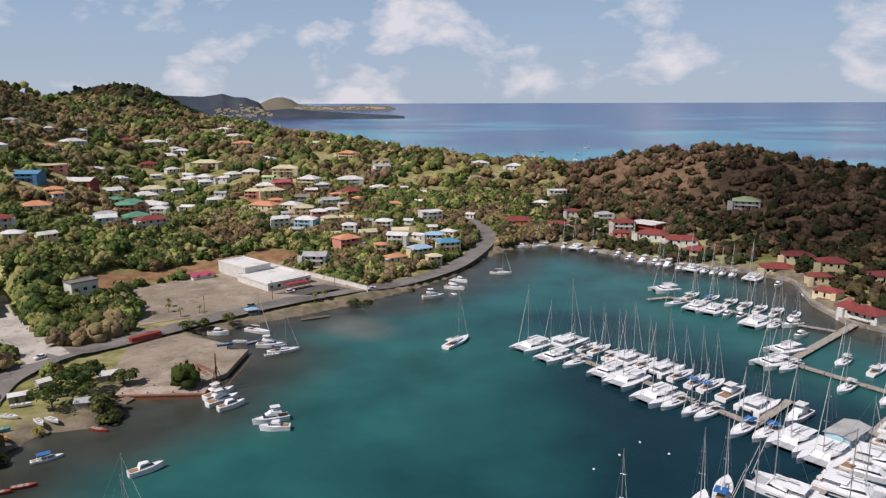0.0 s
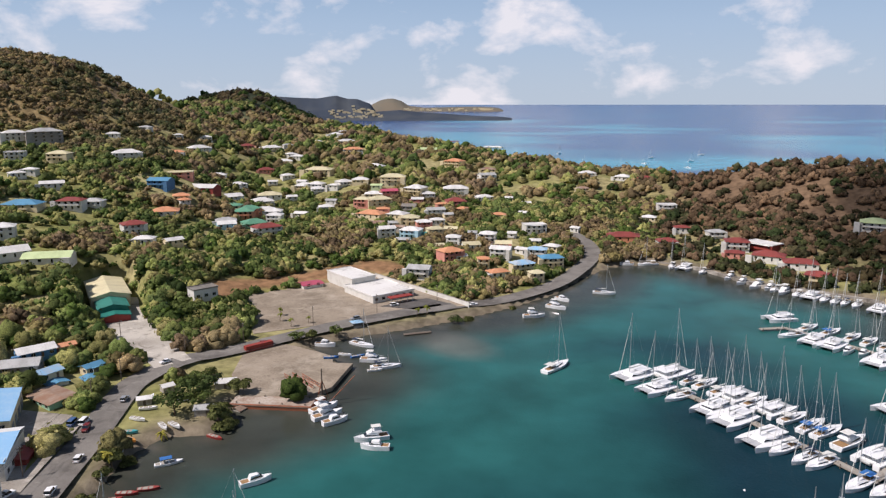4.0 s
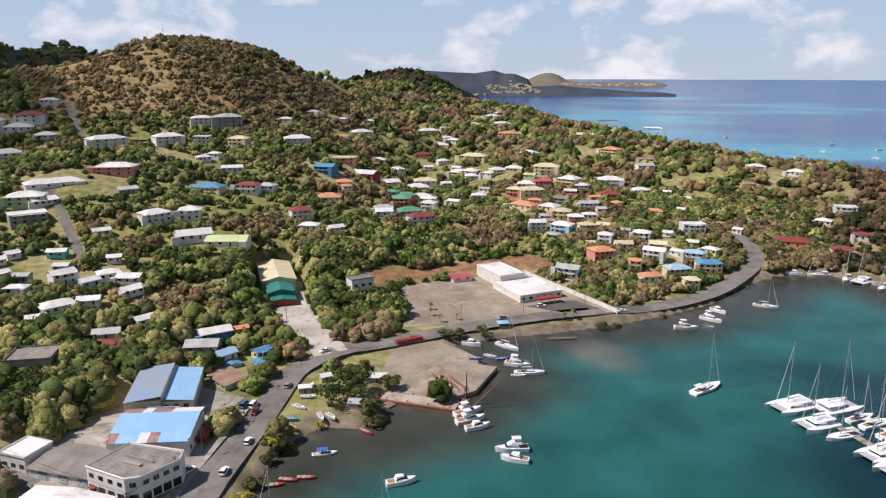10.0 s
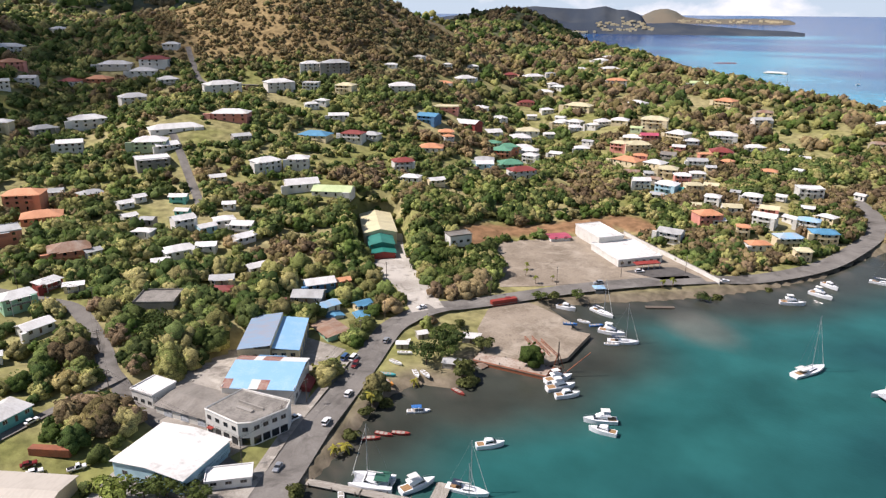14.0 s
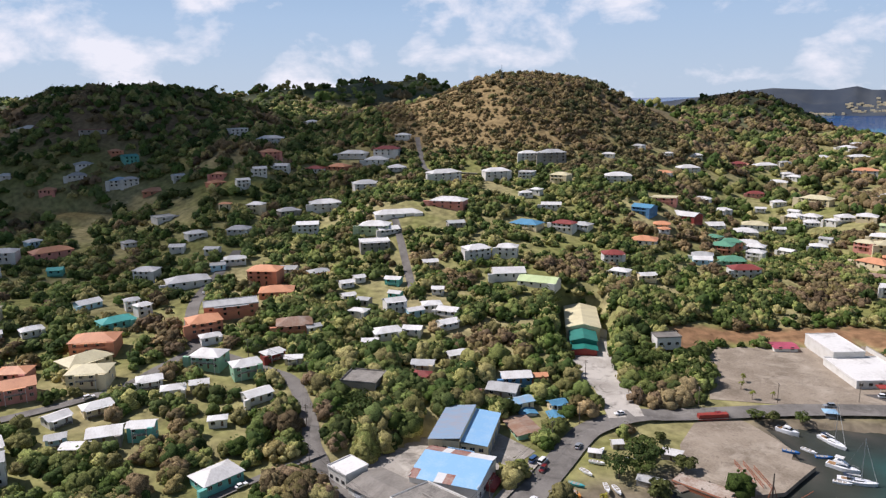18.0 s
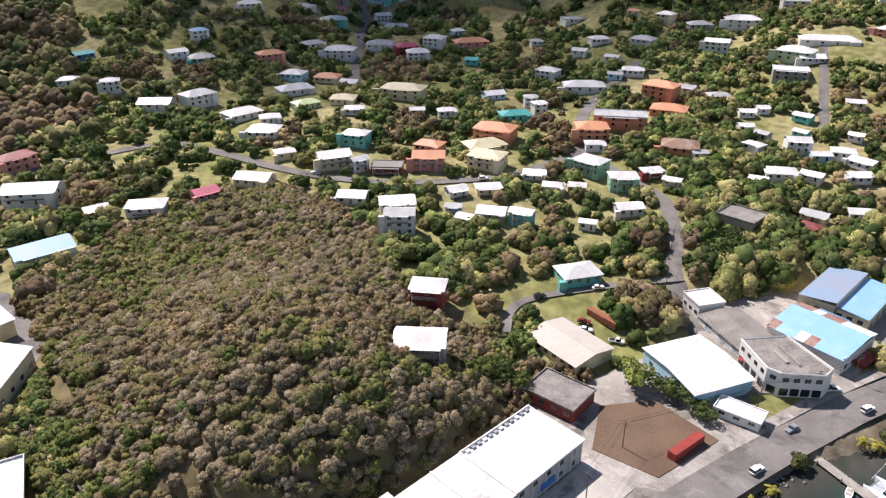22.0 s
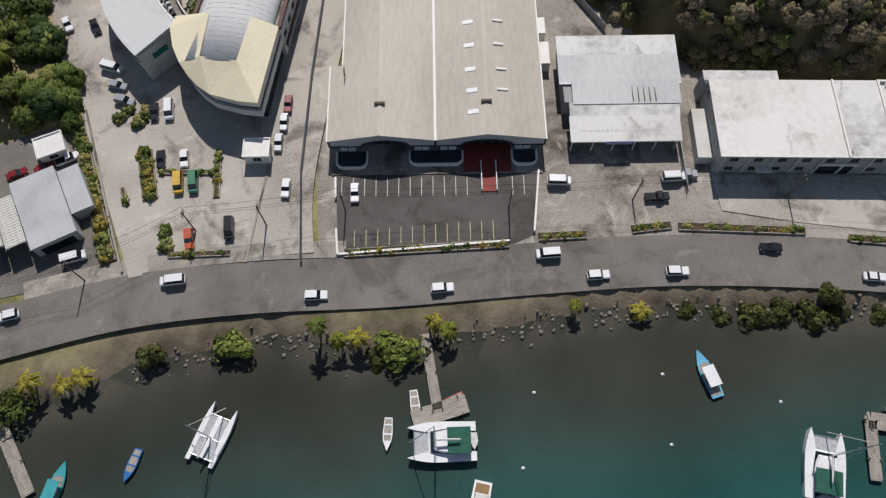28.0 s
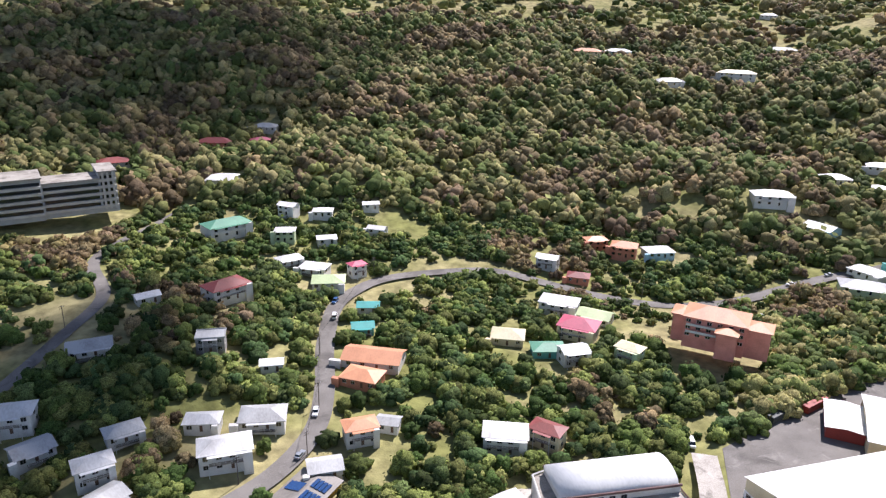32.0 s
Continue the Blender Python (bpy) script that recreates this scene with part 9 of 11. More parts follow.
# first marina pier, bows to the open bay and to the quay
for kind, x, y in (("C", 33.9, 263.7), ("c", 40.6, 251.7), ("m", 48.1, 246.2), ("c", 56.9, 236.3), ("C", 61.9, 228.9), ("C", 68.0, 215.3), ("m", 72.3, 210.3), ("n", 76.5, 205.2), ("m", 80.1, 202.6), ("B", 86.6, 192.1), ("B", 92.0, 189.2), ("C", 97.2, 183.9), ("C", 101.4, 175.1)):
    berth(kind, x, y, 220 + (x * 7) % 7 - 3)
for kind, x, y in (("C", 49.4, 269.3), ("n", 55.9, 263.0), ("m", 60.1, 260.1), ("m", 64.6, 254.1), ("c", 69.0, 249.8), ("m", 73.5, 245.4), ("c", 78.4, 239.5), ("m", 82.6, 233.8), ("B", 86.5, 228.5), ("B", 89.8, 224.6), ("P", 93.9, 217.6), ("c", 98.3, 208.7)):
    berth(kind, x, y, 40 + (x * 5) % 7 - 3)
for kind, x, y, h in (("P", 105.8, 199.5, 220), ("c", 82, 159, 135), ("C", 100, 158, 315), ("P", 108, 166, 315), ("C", 116, 172, 315), ("c", 90, 147, 315),
                      ("m", 72, 148, 135), ("n", 66, 141, 135), ("m", 124, 180, 315), ("c", 132, 187, 315)):
    berth(kind, x, y, h)
# second pier
for kind, x, y, h in (("c", 111.5, 349.3, 200), ("m", 109.2, 324.1, 205), ("c", 115.6, 316.1, 228), ("c", 121.5, 310.7, 230), ("s", 125.5, 304.4, 230), ("s", 130.5, 301.8, 230), ("C", 132.7, 292.4, 225), ("m", 139.4, 289.0, 225),
                      ("m", 121.3, 337.0, 41), ("B", 128.8, 331.3, 41), ("m", 135.6, 324.8, 45), ("m", 140.4, 319.5, 45), ("m", 144.9, 313.7, 45), ("m", 150.5, 309.5, 45), ("n", 155.5, 303.5, 45)):
    berth(kind, x, y, h)
# along the quays
for kind, x, y, h in (("s", 51.4, 461.1, 190), ("m", 64.9, 463.1, 200), ("m", 79.2, 458.5, 250), ("c", 86.1, 454.3, 240), ("m", 95.7, 445.7, 240), ("p", 108, 431.2, 225), ("p", 112.1, 420.1, 225), ("P", 118.3, 412.8, 225), ("p", 124.3, 409.5, 225), ("P", 129.6, 402.4, 235), ("m", 134.9, 397.3, 235),
                      ("c", 140.3, 392.7, 235), ("m", 145.9, 388.8, 235), ("m", 149.8, 385.3, 235), ("n", 153.7, 382.9, 235), ("m", 158.3, 380, 235), ("c", 164.6, 370.3, 232), ("s", 172.2, 356.9, 226), ("m", 126.8, 407, 230)):
    berth(kind, x, y, h)
for kind, x, y, h in (("c", 129.5, 258.7, 205), ("c", 118.4, 245.0, 205), ("m", 123.4, 240.9, 215), ("m", 144.7, 245.5, 222), ("s", 144.1, 276.0, 215), ("p", 147.6, 290.3, 200), ("m", 153, 238, 40), ("m", 133, 222, 220), ("n", 140, 211, 220), ("m", 162, 226, 40),
                      ("m", 150, 200, 220), ("m", 170, 214, 40)):
    berth(kind, x, y, h)
# moored in the bay
for kind, x, y, h in (("L", 5.5, 270, 56), ("n", 32.2, 386.9, 353), ("p", -4.8, 337.4, 16), ("p", 6, 354.2, 334), ("s", 9.3, 369.4, 322), ("s", -76.8, 169.6, 39), ("p", -51.7, 199.3, 205), ("s", -49.2, 193.7, 185), ("p", -73, 218.8, 51), ("p", -70.2, 213.6, 45), ("s", -66.3, 209.5, 41),
                      ("n", -77, 284.5, 336), ("n", -61, 260.4, 21), ("p", -67.5, 266.4, 1), ("s", -92.5, 281.7, 357)):
    berth(kind, x, y, h)
# by the roadside jetties
for kind, x, y, h in (("g", -98, 137, 200), ("p", -86, 142, 60), ("n", -73, 147, 10), ("n", -69, 138, 350), ("g", -49, 57.5, 200), ("g", -16, -2.8, 304), ("P", -55, 79, 196), ("P", -52.5, 86, 196), ("s", -66, 67.5, 290), ("o", 5, -39, 191), ("p", -9, 9, 20)):
    berth(kind, x, y, h)
moor(awned, -53.5, 33, 230)
moor(teal_boat, -80, 87, 40)
moor(teal_boat, 27, -57, 200)
moor(awned_white, -106, 176.1, 34)
for k, x, y, h in (("blue", 17, -48, 15), ("white", -77.9, 80.1, 60), ("blue", -70.5, 75.5, 40), ("red", -79.2, 93.4, 70), ("white", -19, -10.5, 40), ("red", -23, -5.5, 330), ("white", -102, 128, 310), ("white", -88, 131, 330), ("red", -104.1, 162.1, 21), ("red", -108.5, 159.1, 11), ("red", -110.8, 155.3, 30),
                   ("red", -100.3, 193.5, 340), ("white", -12, -12, 30), ("white", 177, 338, 100), ("white", 177, 334, 100), ("white", 178, 330, 100), ("blue", -75.3, 270.9, 35), ("white", -64.5, 256.5, 20), ("white", -81, 272, 350)):
    moor(skiffs[k], x, y, h)
# hauled out on the bank
for k, x, y, h in (("white", -117.6, 193.8, 318), ("white", -114.5, 195.2, 329), ("white", -128.5, 197.6, 348), ("teal", -126.1, 188.5, 14), ("orange", -123.1, 183.9, 342), ("white", -129.6, 205.8, 21), ("white", -122, 178, 300), ("white", -118, 174, 20), ("white", -133.5, 213.5, 95), ("blue", -84, 262.5, 15), ("white", -81, 266, 40)):
    copy_thing(skiffs[k], pose(x, y, ground_at(x, y) + 0.35, 0, 0, h))
for x, y in ((-40, 1180), (60, 1240), (110, 1150), (160, 1260), (220, 1190), (-90, 1420), (20, 1500), (300, 1500), (250, 1330), (190, 1400)):
    moor(yachts[0], x, y, (x * 3) % 360)
for x, y, h in ((38.4, 141.6, 60), (59.7, 151.8, 60), (68, 158.7, 60)):
    moor(yachts[1], x, y, h)

for ob in PROTOS:
    for o in (*ob.children_recursive, ob):
        bpy.data.objects.remove(o)

# ---- vehicles ----
PAINT = {"white": surface("white car paint", C("e4e5e5"), C("cfd0d0"), 0.3, bump=0.0, mix=0.3), "silver": surface("silver car paint", C("a9adb1"), C("8f9397"), 0.3, 0.4, bump=0.0), "red": surface("dark red car paint", C("7c2422"), C("641d1b"), 0.3, bump=0.0),
         "black": surface("black car paint", C("23262a"), C("181b1e"), 0.25, bump=0.0), "blue": surface("blue car paint", C("3d5f8c"), C("304c70"), 0.3, bump=0.0), "yellow": surface("yellow car paint", C("d0aa3a"), C("b2902f"), 0.4, bump=0.0),
         "green": surface("green car paint", C("2f7a5a"), C("26634a"), 0.4, bump=0.0), "orange": surface("orange car paint", C("b9512a"), C("984222"), 0.4, bump=0.0)}
FLEET = {}


def park(kind, colour, x, y, heading, z=None):
    key = kind + colour
    if key not in FLEET:
        word = {"saloon": "saloon car", "wagon": "estate car", "van": "van", "pickup": "pickup truck"}[kind]
        FLEET[key] = car(kind, PAINT[colour], f"{colour} {word} parked or driving on grey pavement")
    copy_thing(FLEET[key], pose(x, y, ground_at(x, y) + 0.25 if z is None else z, 0, 0, heading))


def along(name, u, side):
    """A place and a bearing on a road, u of the way along, in the lane on a side."""
    width, line = LINES[name]
    i = int(u * (len(line) - 2))
    t = line[i + 1] - line[i]
    t = t / np.hypot(*t)
    p = line[i] + np.array([-t[1], t[0]]) * width * 0.24 * side
    z = max(ground_at(*(line[i] + np.array([-t[1], t[0]]) * o)) for o in (-width / 2, 0, width / 2)) + 0.26
    return p[0], p[1], math.degrees(math.atan2(t[1], t[0])) + (180 if side > 0 else 0), z


for u, side, kind, colour in ((0.155, -1, "wagon", "white"), (0.185, -1, "wagon", "white"), (0.215, 1, "van", "white"), (0.225, -1, "wagon", "white"), (0.245, -1, "wagon", "white"), (0.27, 1, "saloon", "black"), (0.295, -1, "saloon", "white"), (0.32, 1, "wagon", "white"),
                              (0.345, -1, "wagon", "red"), (0.37, -1, "wagon", "white"), (0.4, 1, "saloon", "silver"), (0.43, -1, "wagon", "white"), (0.455, -1, "wagon", "white"), (0.48, 1, "wagon", "red"), (0.51, -1, "wagon", "silver"), (0.55, 1, "saloon", "white"), (0.6, -1, "wagon", "red"),
                              (0.66, 1, "wagon", "silver"), (0.74, -1, "saloon", "white"), (0.12, 1, "van", "white"), (0.08, 1, "wagon", "white")):
    x, y, h, z = along("main", u, side)
    park(kind, colour, x, y, h, z)
for name, u, side, kind, colour in (("south", 0.05, -1, "wagon", "white"), ("south", 0.1, 1, "van", "white"), ("south", 0.16, -1, "saloon", "silver"), ("south", 0.2, 1, "wagon", "white"), ("south", 0.32, -1, "van", "white"), ("south", 0.35, 1, "wagon", "blue"),
                                    ("south", 0.78, 1, "saloon", "white"), ("south", 0.82, 1, "saloon", "silver"), ("south", 0.86, 1, "wagon", "white"), ("south", 0.9, 1, "wagon", "silver"), ("west", 0.55, 1, "wagon", "black"), ("west", 0.8, -1, "saloon", "white"),
                                    ("middle", 0.2, 1, "wagon", "white"), ("middle", 0.45, -1, "saloon", "white"), ("grass", 0.4, 1, "saloon", "white"), ("grass", 0.7, 1, "wagon", "black"), ("street", 0.4, 1, "saloon", "blue"), ("gate", 0.12, 1, "saloon", "white")):
    x, y, h, z = along(name, u, side)
    park(kind, colour, x, y, h, z)
zr = 3.05
for kind, colour, x, y, h in (("van", "white", -45.6, -108, 105), ("saloon", "silver", -42.7, -103.7, 108), ("wagon", "silver", -40.5, -99.7, 108), ("saloon", "black", -41.7, -92.3, 40), ("van", "white", -43.8, -89.9, 40), ("saloon", "black", -33.4, -83.3, 40), ("saloon", "white", -36.2, -79.3, 40),
                              ("van", "yellow", -31, -76.5, 40), ("van", "green", -32.8, -74, 40), ("wagon", "orange", -22.4, -66.4, 42), ("van", "black", -28.5, -61.1, 38), ("saloon", "red", -58.7, -69, 32), ("saloon", "silver", -54.5, -67, 32), ("saloon", "silver", -49.8, -64.9, 32),
                              ("saloon", "white", -49.3, -125, 60), ("saloon", "black", -52.2, -119.2, 60)):
    park(kind, colour, x, y, h, zr)
for kind, colour, x, y, h in (("saloon", "white", -48.7, -44.5, 35), ("van", "white", -73.5, -10.1, 120), ("pickup", "silver", -88.9, 11.5, 125), ("van", "white", -86.9, 9.6, 125), ("pickup", "black", -81, 8.7, 125), ("pickup", "black", -132, 121, 140), ("saloon", "white", -130, 119, 150)):
    park(kind, colour, x, y, h, 2.62)
for kind, colour, x, y, h in (("saloon", "red", -14.9, -106.5, 150), ("saloon", "red", -19.1, -102.7, 150), ("pickup", "white", -23.2, -100.2, 150), ("van", "white", -7.2, -83.3, 140)):
    park(kind, colour, x, y, h, 2.84)
for kind, colour, x, y, h in (("van", "white", -151.6, -134.8, 60), ("saloon", "black", -172.7, -131.3, 20), ("wagon", "white", -166.2, 58.3, 70), ("saloon", "white", -179.4, 91.2, 60), ("saloon", "red", -183.3, 92.1, 60), ("pickup", "white", -171.8, 98.6, 60), ("van", "white", -143.5, 192, 100),
                              ("van", "blue", -146, 190, 100), ("pickup", "white", -135, 148, 80), ("saloon", "white", -216, 268, 40), ("van", "silver", -121, 214, 20), ("wagon", "white", -74, 336, 40), ("wagon", "white", -253.5, -200, 165), ("saloon", "silver", -260.6, -198, 165), ("saloon", "white", -268.8, -196, 165), ("wagon", "black", -277.1, -194.2, 165), ("saloon", "white", -285.4, -194.1, 165), ("saloon", "white", -361, -180.1, 60), ("wagon", "silver", -357.9, -175.2, 60), ("saloon", "white", -355.8, -169.4, 60), ("saloon", "white", -347.9, -170.3, 60), ("wagon", "white", -366.8, -174.3, 60)):
    park(kind, colour, x, y, h)
for ob in FLEET.values():
    for o in (*ob.children_recursive, ob):
        bpy.data.objects.remove(o)

# ---- containers, poles, sundries ----
for x, y, h, length, paint, label in ((-182.5, 98.4, 25, 12.2, rust_paint, "rusty orange shipping container on grass"), (-122.5, 95.5, 115, 12.2, red_paint, "faded red shipping container on bare earth"), (-117.3, 269, 50, 12.2, red_paint, "rusty red container trailer beside the road"),
                                      (-203.9, -133.5, 190, 12.2, red_paint, "red container trailer in the warehouse yard"), (-186.4, -133.2, 190, 9, surface("dark container paint", C("3d4440"), C("2c322f"), 0.6), "dark container in the warehouse yard"),
                                      (-176.6, 258.3, 130, 6.1, teal_sheet, "small green container on the driveway")):
    ob = container(length, paint, label)
    ob.matrix_basis = pose(x, y, max(ground_at(x, y), 0) + 0.15, 0, 0, h)
pole = utility_pole()
for x, y, h in ((-127, 80, 30), (-111.8, 63.6, 30), (-95.9, 31.5, 30), (-78, 4.8, 30), (-62.7, -15.9, 30), (-44.3, -43.8, 30), (-33.2, -55.5, 30), (-24.6, -66.8, 30), (-4.8, -78.4, 30), (13.4, -94.5, 30), (-134, 124, 30), (-134, 142, 60), (-138, 158, 70), (-150, 206, 80), (-152, 226, 80), (-143, 256, 130),
                (-126, 274, 130), (-104, 300, 130), (-80, 324, 130), (-54, 346, 130), (-176, 264, 60), (-219, 142, 60), (-250, 163, 60), (-289.4, 156.3, 60), (-196, 128, 60), (-49.6, -196.4, 20), (-58.2, -227.1, 20), (-39.9, -173.5, 20), (-102.7, -295.1, 20), (-186.7, -266.8, 20), (-215.8, -237.9, 20), (-114.4, -80.7, 30),
                (-88.9, -70.6, 30), (-68.6, -60.1, 30), (-19.1, -168.4, 20), (26.7, -270.4, 20)):
    set_down(pole, x, y, h)
for o in (*pole.children_recursive, pole):
    bpy.data.objects.remove(o)


def cable(places, sag=1.0):
    """Three wires slung between pole heads."""
    bm = bmesh.new()
    for (ax, ay), (bx, by) in zip(places, places[1:]):
        za, zb = ground_at(ax, ay) + 8.6, ground_at(bx, by) + 8.6
        for off in (-1.4, 0.1, 0.7):
            pts = [(ax + (bx - ax) * t + off * 0.5, ay + (by - ay) * t + off * 0.7, za + (zb - za) * t - sag * 4 * t * (1 - t)) for t in np.linspace(0, 1, 7)]
            for p, q in zip(pts, pts[1:]):
                add_tube(bm, p, q, 0.03, sides=3)
    ob = part("overhead_cables", bm, rubber_mat)
    tagged(ob, "thin dark overhead cables between utility poles", "cable", kind="stuff")


cable([(13.4, -94.5), (-4.8, -78.4), (-24.6, -66.8), (-44.3, -43.8), (-62.7, -15.9), (-78, 4.8), (-95.9, 31.5), (-111.8, 63.6), (-127, 80), (-134, 124), (-134, 142), (-138, 158), (-150, 206), (-152, 226)])
cable([(-134, 124), (-196, 128), (-219, 142), (-250, 163), (-289.4, 156.3)])
cable([(-39.9, -173.5), (-49.6, -196.4), (-58.2, -227.1), (-102.7, -295.1)])


def crane_wreck():
    ob = empty("derrick", -75.5, 224.5, 1.5, 0, "rusty derrick with a leaning boom on the quay end", "derrick")
    rod("mast", (0, 0, -1), (0, 0, 11), 0.35, pole_mat, ob, 0.22)
    rod("boom", (3, -2, -0.5), (11, 3, 8), 0.22, rust_paint, ob, 0.15)
    for a, b in (((-1.5, -1.5, 0), (0, 0, 7)), ((2, 1, 0), (0, 0, 7)), ((-2, 2, 0), (0, 0, 6))):
        rod("stay", a, b, 0.12, rust_paint, ob, sides=4)
    box("winch", -1.2, -3, -0.3, 1.8, -0.5, 1.4, rust_paint, ob, 0.2)
    rod("drum", (-1.0, -1.8, 1.6), (1.6, -1.8, 1.6), 0.5, pole_mat, ob, sides=8)
    ob = empty("girder_pile", -88, 236, 1.9, 0, "rusty lattice girders lying on the gravel quay", "scrap")
    for (ax, ay), (bx, by) in (((-7.5, 5), (5, -6)), ((-5, 6.5), (7, -4.5)), ((-1, 6), (9, -3))):
        n = math.hypot(bx - ax, by - ay)
        for lift in (0.2, 1.3):
            rod("chord", (ax, ay, lift), (bx, by, lift), 0.16, rust_paint, ob, sides=4)
        for k in range(int(n / 1.6)):
            u, w = k / (n / 1.6), (k + 1) / (n / 1.6)
            rod("lattice", (ax + (bx - ax) * u, ay + (by - ay) * u, 0.2 if k % 2 else 1.3), (ax + (bx - ax) * w, ay + (by - ay) * w, 1.3 if k % 2 else 0.2), 0.09, rust_paint, ob, sides=4)


def kiosk(x, y, turn):
    ob = empty("kiosk", x, y, ground_at(x, y), turn, "small roadside kiosk with a blue roof on posts", "kiosk")
    for px in (-1.8, 1.8):
        for py in (-1.4, 1.4):
            rod("post", (px, py, -0.5), (px, py, 2.6), 0.1, pole_mat, ob)
    box("counter_wall", -1.9, -1.5, -0.3, 1.9, 1.5, 1.1, wall_paint("grey"), ob)
    bm = bmesh.new(); hip_top(bm, 4.6, 3.8, 2.6, 0.8, 0.5, 0.12); part("roof", bm, roof_metal("light_blue"), ob)
    TAKEN.append((x, y, 4))


crane_wreck()
kiosk(-84.5, 303.4, 35)
pontoon = empty("pontoon", -56.5, 304, 0, 27, "old dark floating pontoon by the rocks", "pontoon")
box("deck", -6.5, -1.2, 0.25, 6.5, 1.2, 0.5, pole_mat, pontoon, 0.05)
for k in range(4):
    box("float", -6.2 + k * 3.3, -1.1, -0.4, -3.9 + k * 3.3, 1.1, 0.25, rubber_mat, pontoon, 0.1)
for x, y, turn, w, d, roof in ((-113.1, 229, 20, 7, 5, "white"), (-108.6, 206.5, 15, 8.5, 4.5, "silver"), (-101.5, 215.5, 70, 5, 3.5, "rust"), (-133.5, 210, 30, 4.5, 3, "white"), (-131.6, 221.5, 50, 4, 3.5, "white")):
    hut = empty("boat_hut", x, y, ground_at(x, y), turn, f"low timber boatyard hut with a {WORD.get(roof, roof)} sheet roof", "hut", "boatyard huts")
    box("wall", -w / 2, -d / 2, -0.6, w / 2, d / 2, 2.3, wood_mat, hut)
    bm = bmesh.new(); gable_top(bm, w, d, 2.3, 0.7, 0.35, 0.1); part("roof", bm, roof_metal(roof), hut)
    box("door", -0.45, -d / 2 - 0.06, -0.2, 0.45, -d / 2 - 0.01, 1.85, pole_mat, hut)
rng_scrap = random.Random(4)
for k in range(10):
    u = rng_scrap.uniform(0, 1)
    x, y = -165 + 16 * u + rng_scrap.uniform(-4, 2), 250 - 14 * u + rng_scrap.uniform(-2, 4)
    ob = empty("scrap_pile", x, y, ground_at(x, y) + 0.3, rng_scrap.uniform(0, 360), "pile of rusty scrap and timber in the yard", "scrap")
    for j in range(5):
        box("plank", rng_scrap.uniform(-1, 0), -1 + j * 0.4, 0.2 * j * 0.3, rng_scrap.uniform(1, 2.4), -0.8 + j * 0.4, 0.25 + 0.2 * j * 0.3, rust_paint if j % 2 else wood_mat, ob)


# ---- trees ----
def leaf_crown(seed, lobes, radius, tall, leaves, size, spread=1.0):
    """A crown of leaf sprays round several lobes: vertices, quads and soft normals about the crown's foot."""
    rng = np.random.default_rng(seed)
    centres = rng.normal(0, 0.42, (lobes, 3)) * (radius * spread, radius * spread, tall * 0.25) + (0, 0, tall * 0.55)
    radii = rng.uniform(0.42, 0.7, lobes) * radius
    verts, faces, normals = [], [], []
    for k in range(leaves):
        c = k % lobes
        way = rng.normal(0, 1, 3); way[2] = abs(way[2]) * 1.0 - 0.12; way /= np.linalg.norm(way)
        p = centres[c] + way * radii[c] * rng.uniform(0.72, 1.05) * (1, 1, tall / (2.2 * radius))
        nrm = way + np.array((0, 0, 0.25)) + rng.normal(0, 0.3, 3); nrm /= np.linalg.norm(nrm)
        u = np.cross(nrm, rng.normal(0, 1, 3)); u /= np.linalg.norm(u); v = np.cross(nrm, u)
        s = size * rng.uniform(0.6, 1.25)
        b = len(verts)
        verts += [p + u * s, p + v * s * 0.8 + nrm * s * 0.1, p - u * s, p - v * s * 0.8 + nrm * s * 0.05]
        faces.append((b, b + 1, b + 2, b + 3))
        soft = way + rng.normal(0, 0.16, 3); soft /= np.linalg.norm(soft)
        normals += [soft] * 4
    return np.array(verts), np.array(faces), np.array(normals)


def ico_lump():
    bm = bmesh.new(); bmesh.ops.create_icosphere(bm, subdivisions=1, radius=1.0)
    v = np.array([p.co[:] for p in bm.verts]); f = np.array([[p.index for p in q.verts] for q in bm.faces]); bm.free()
    return v, f[v[f].mean(axis=1)[:, 2] > -0.5]


LUMP_V, LUMP_F = ico_lump()


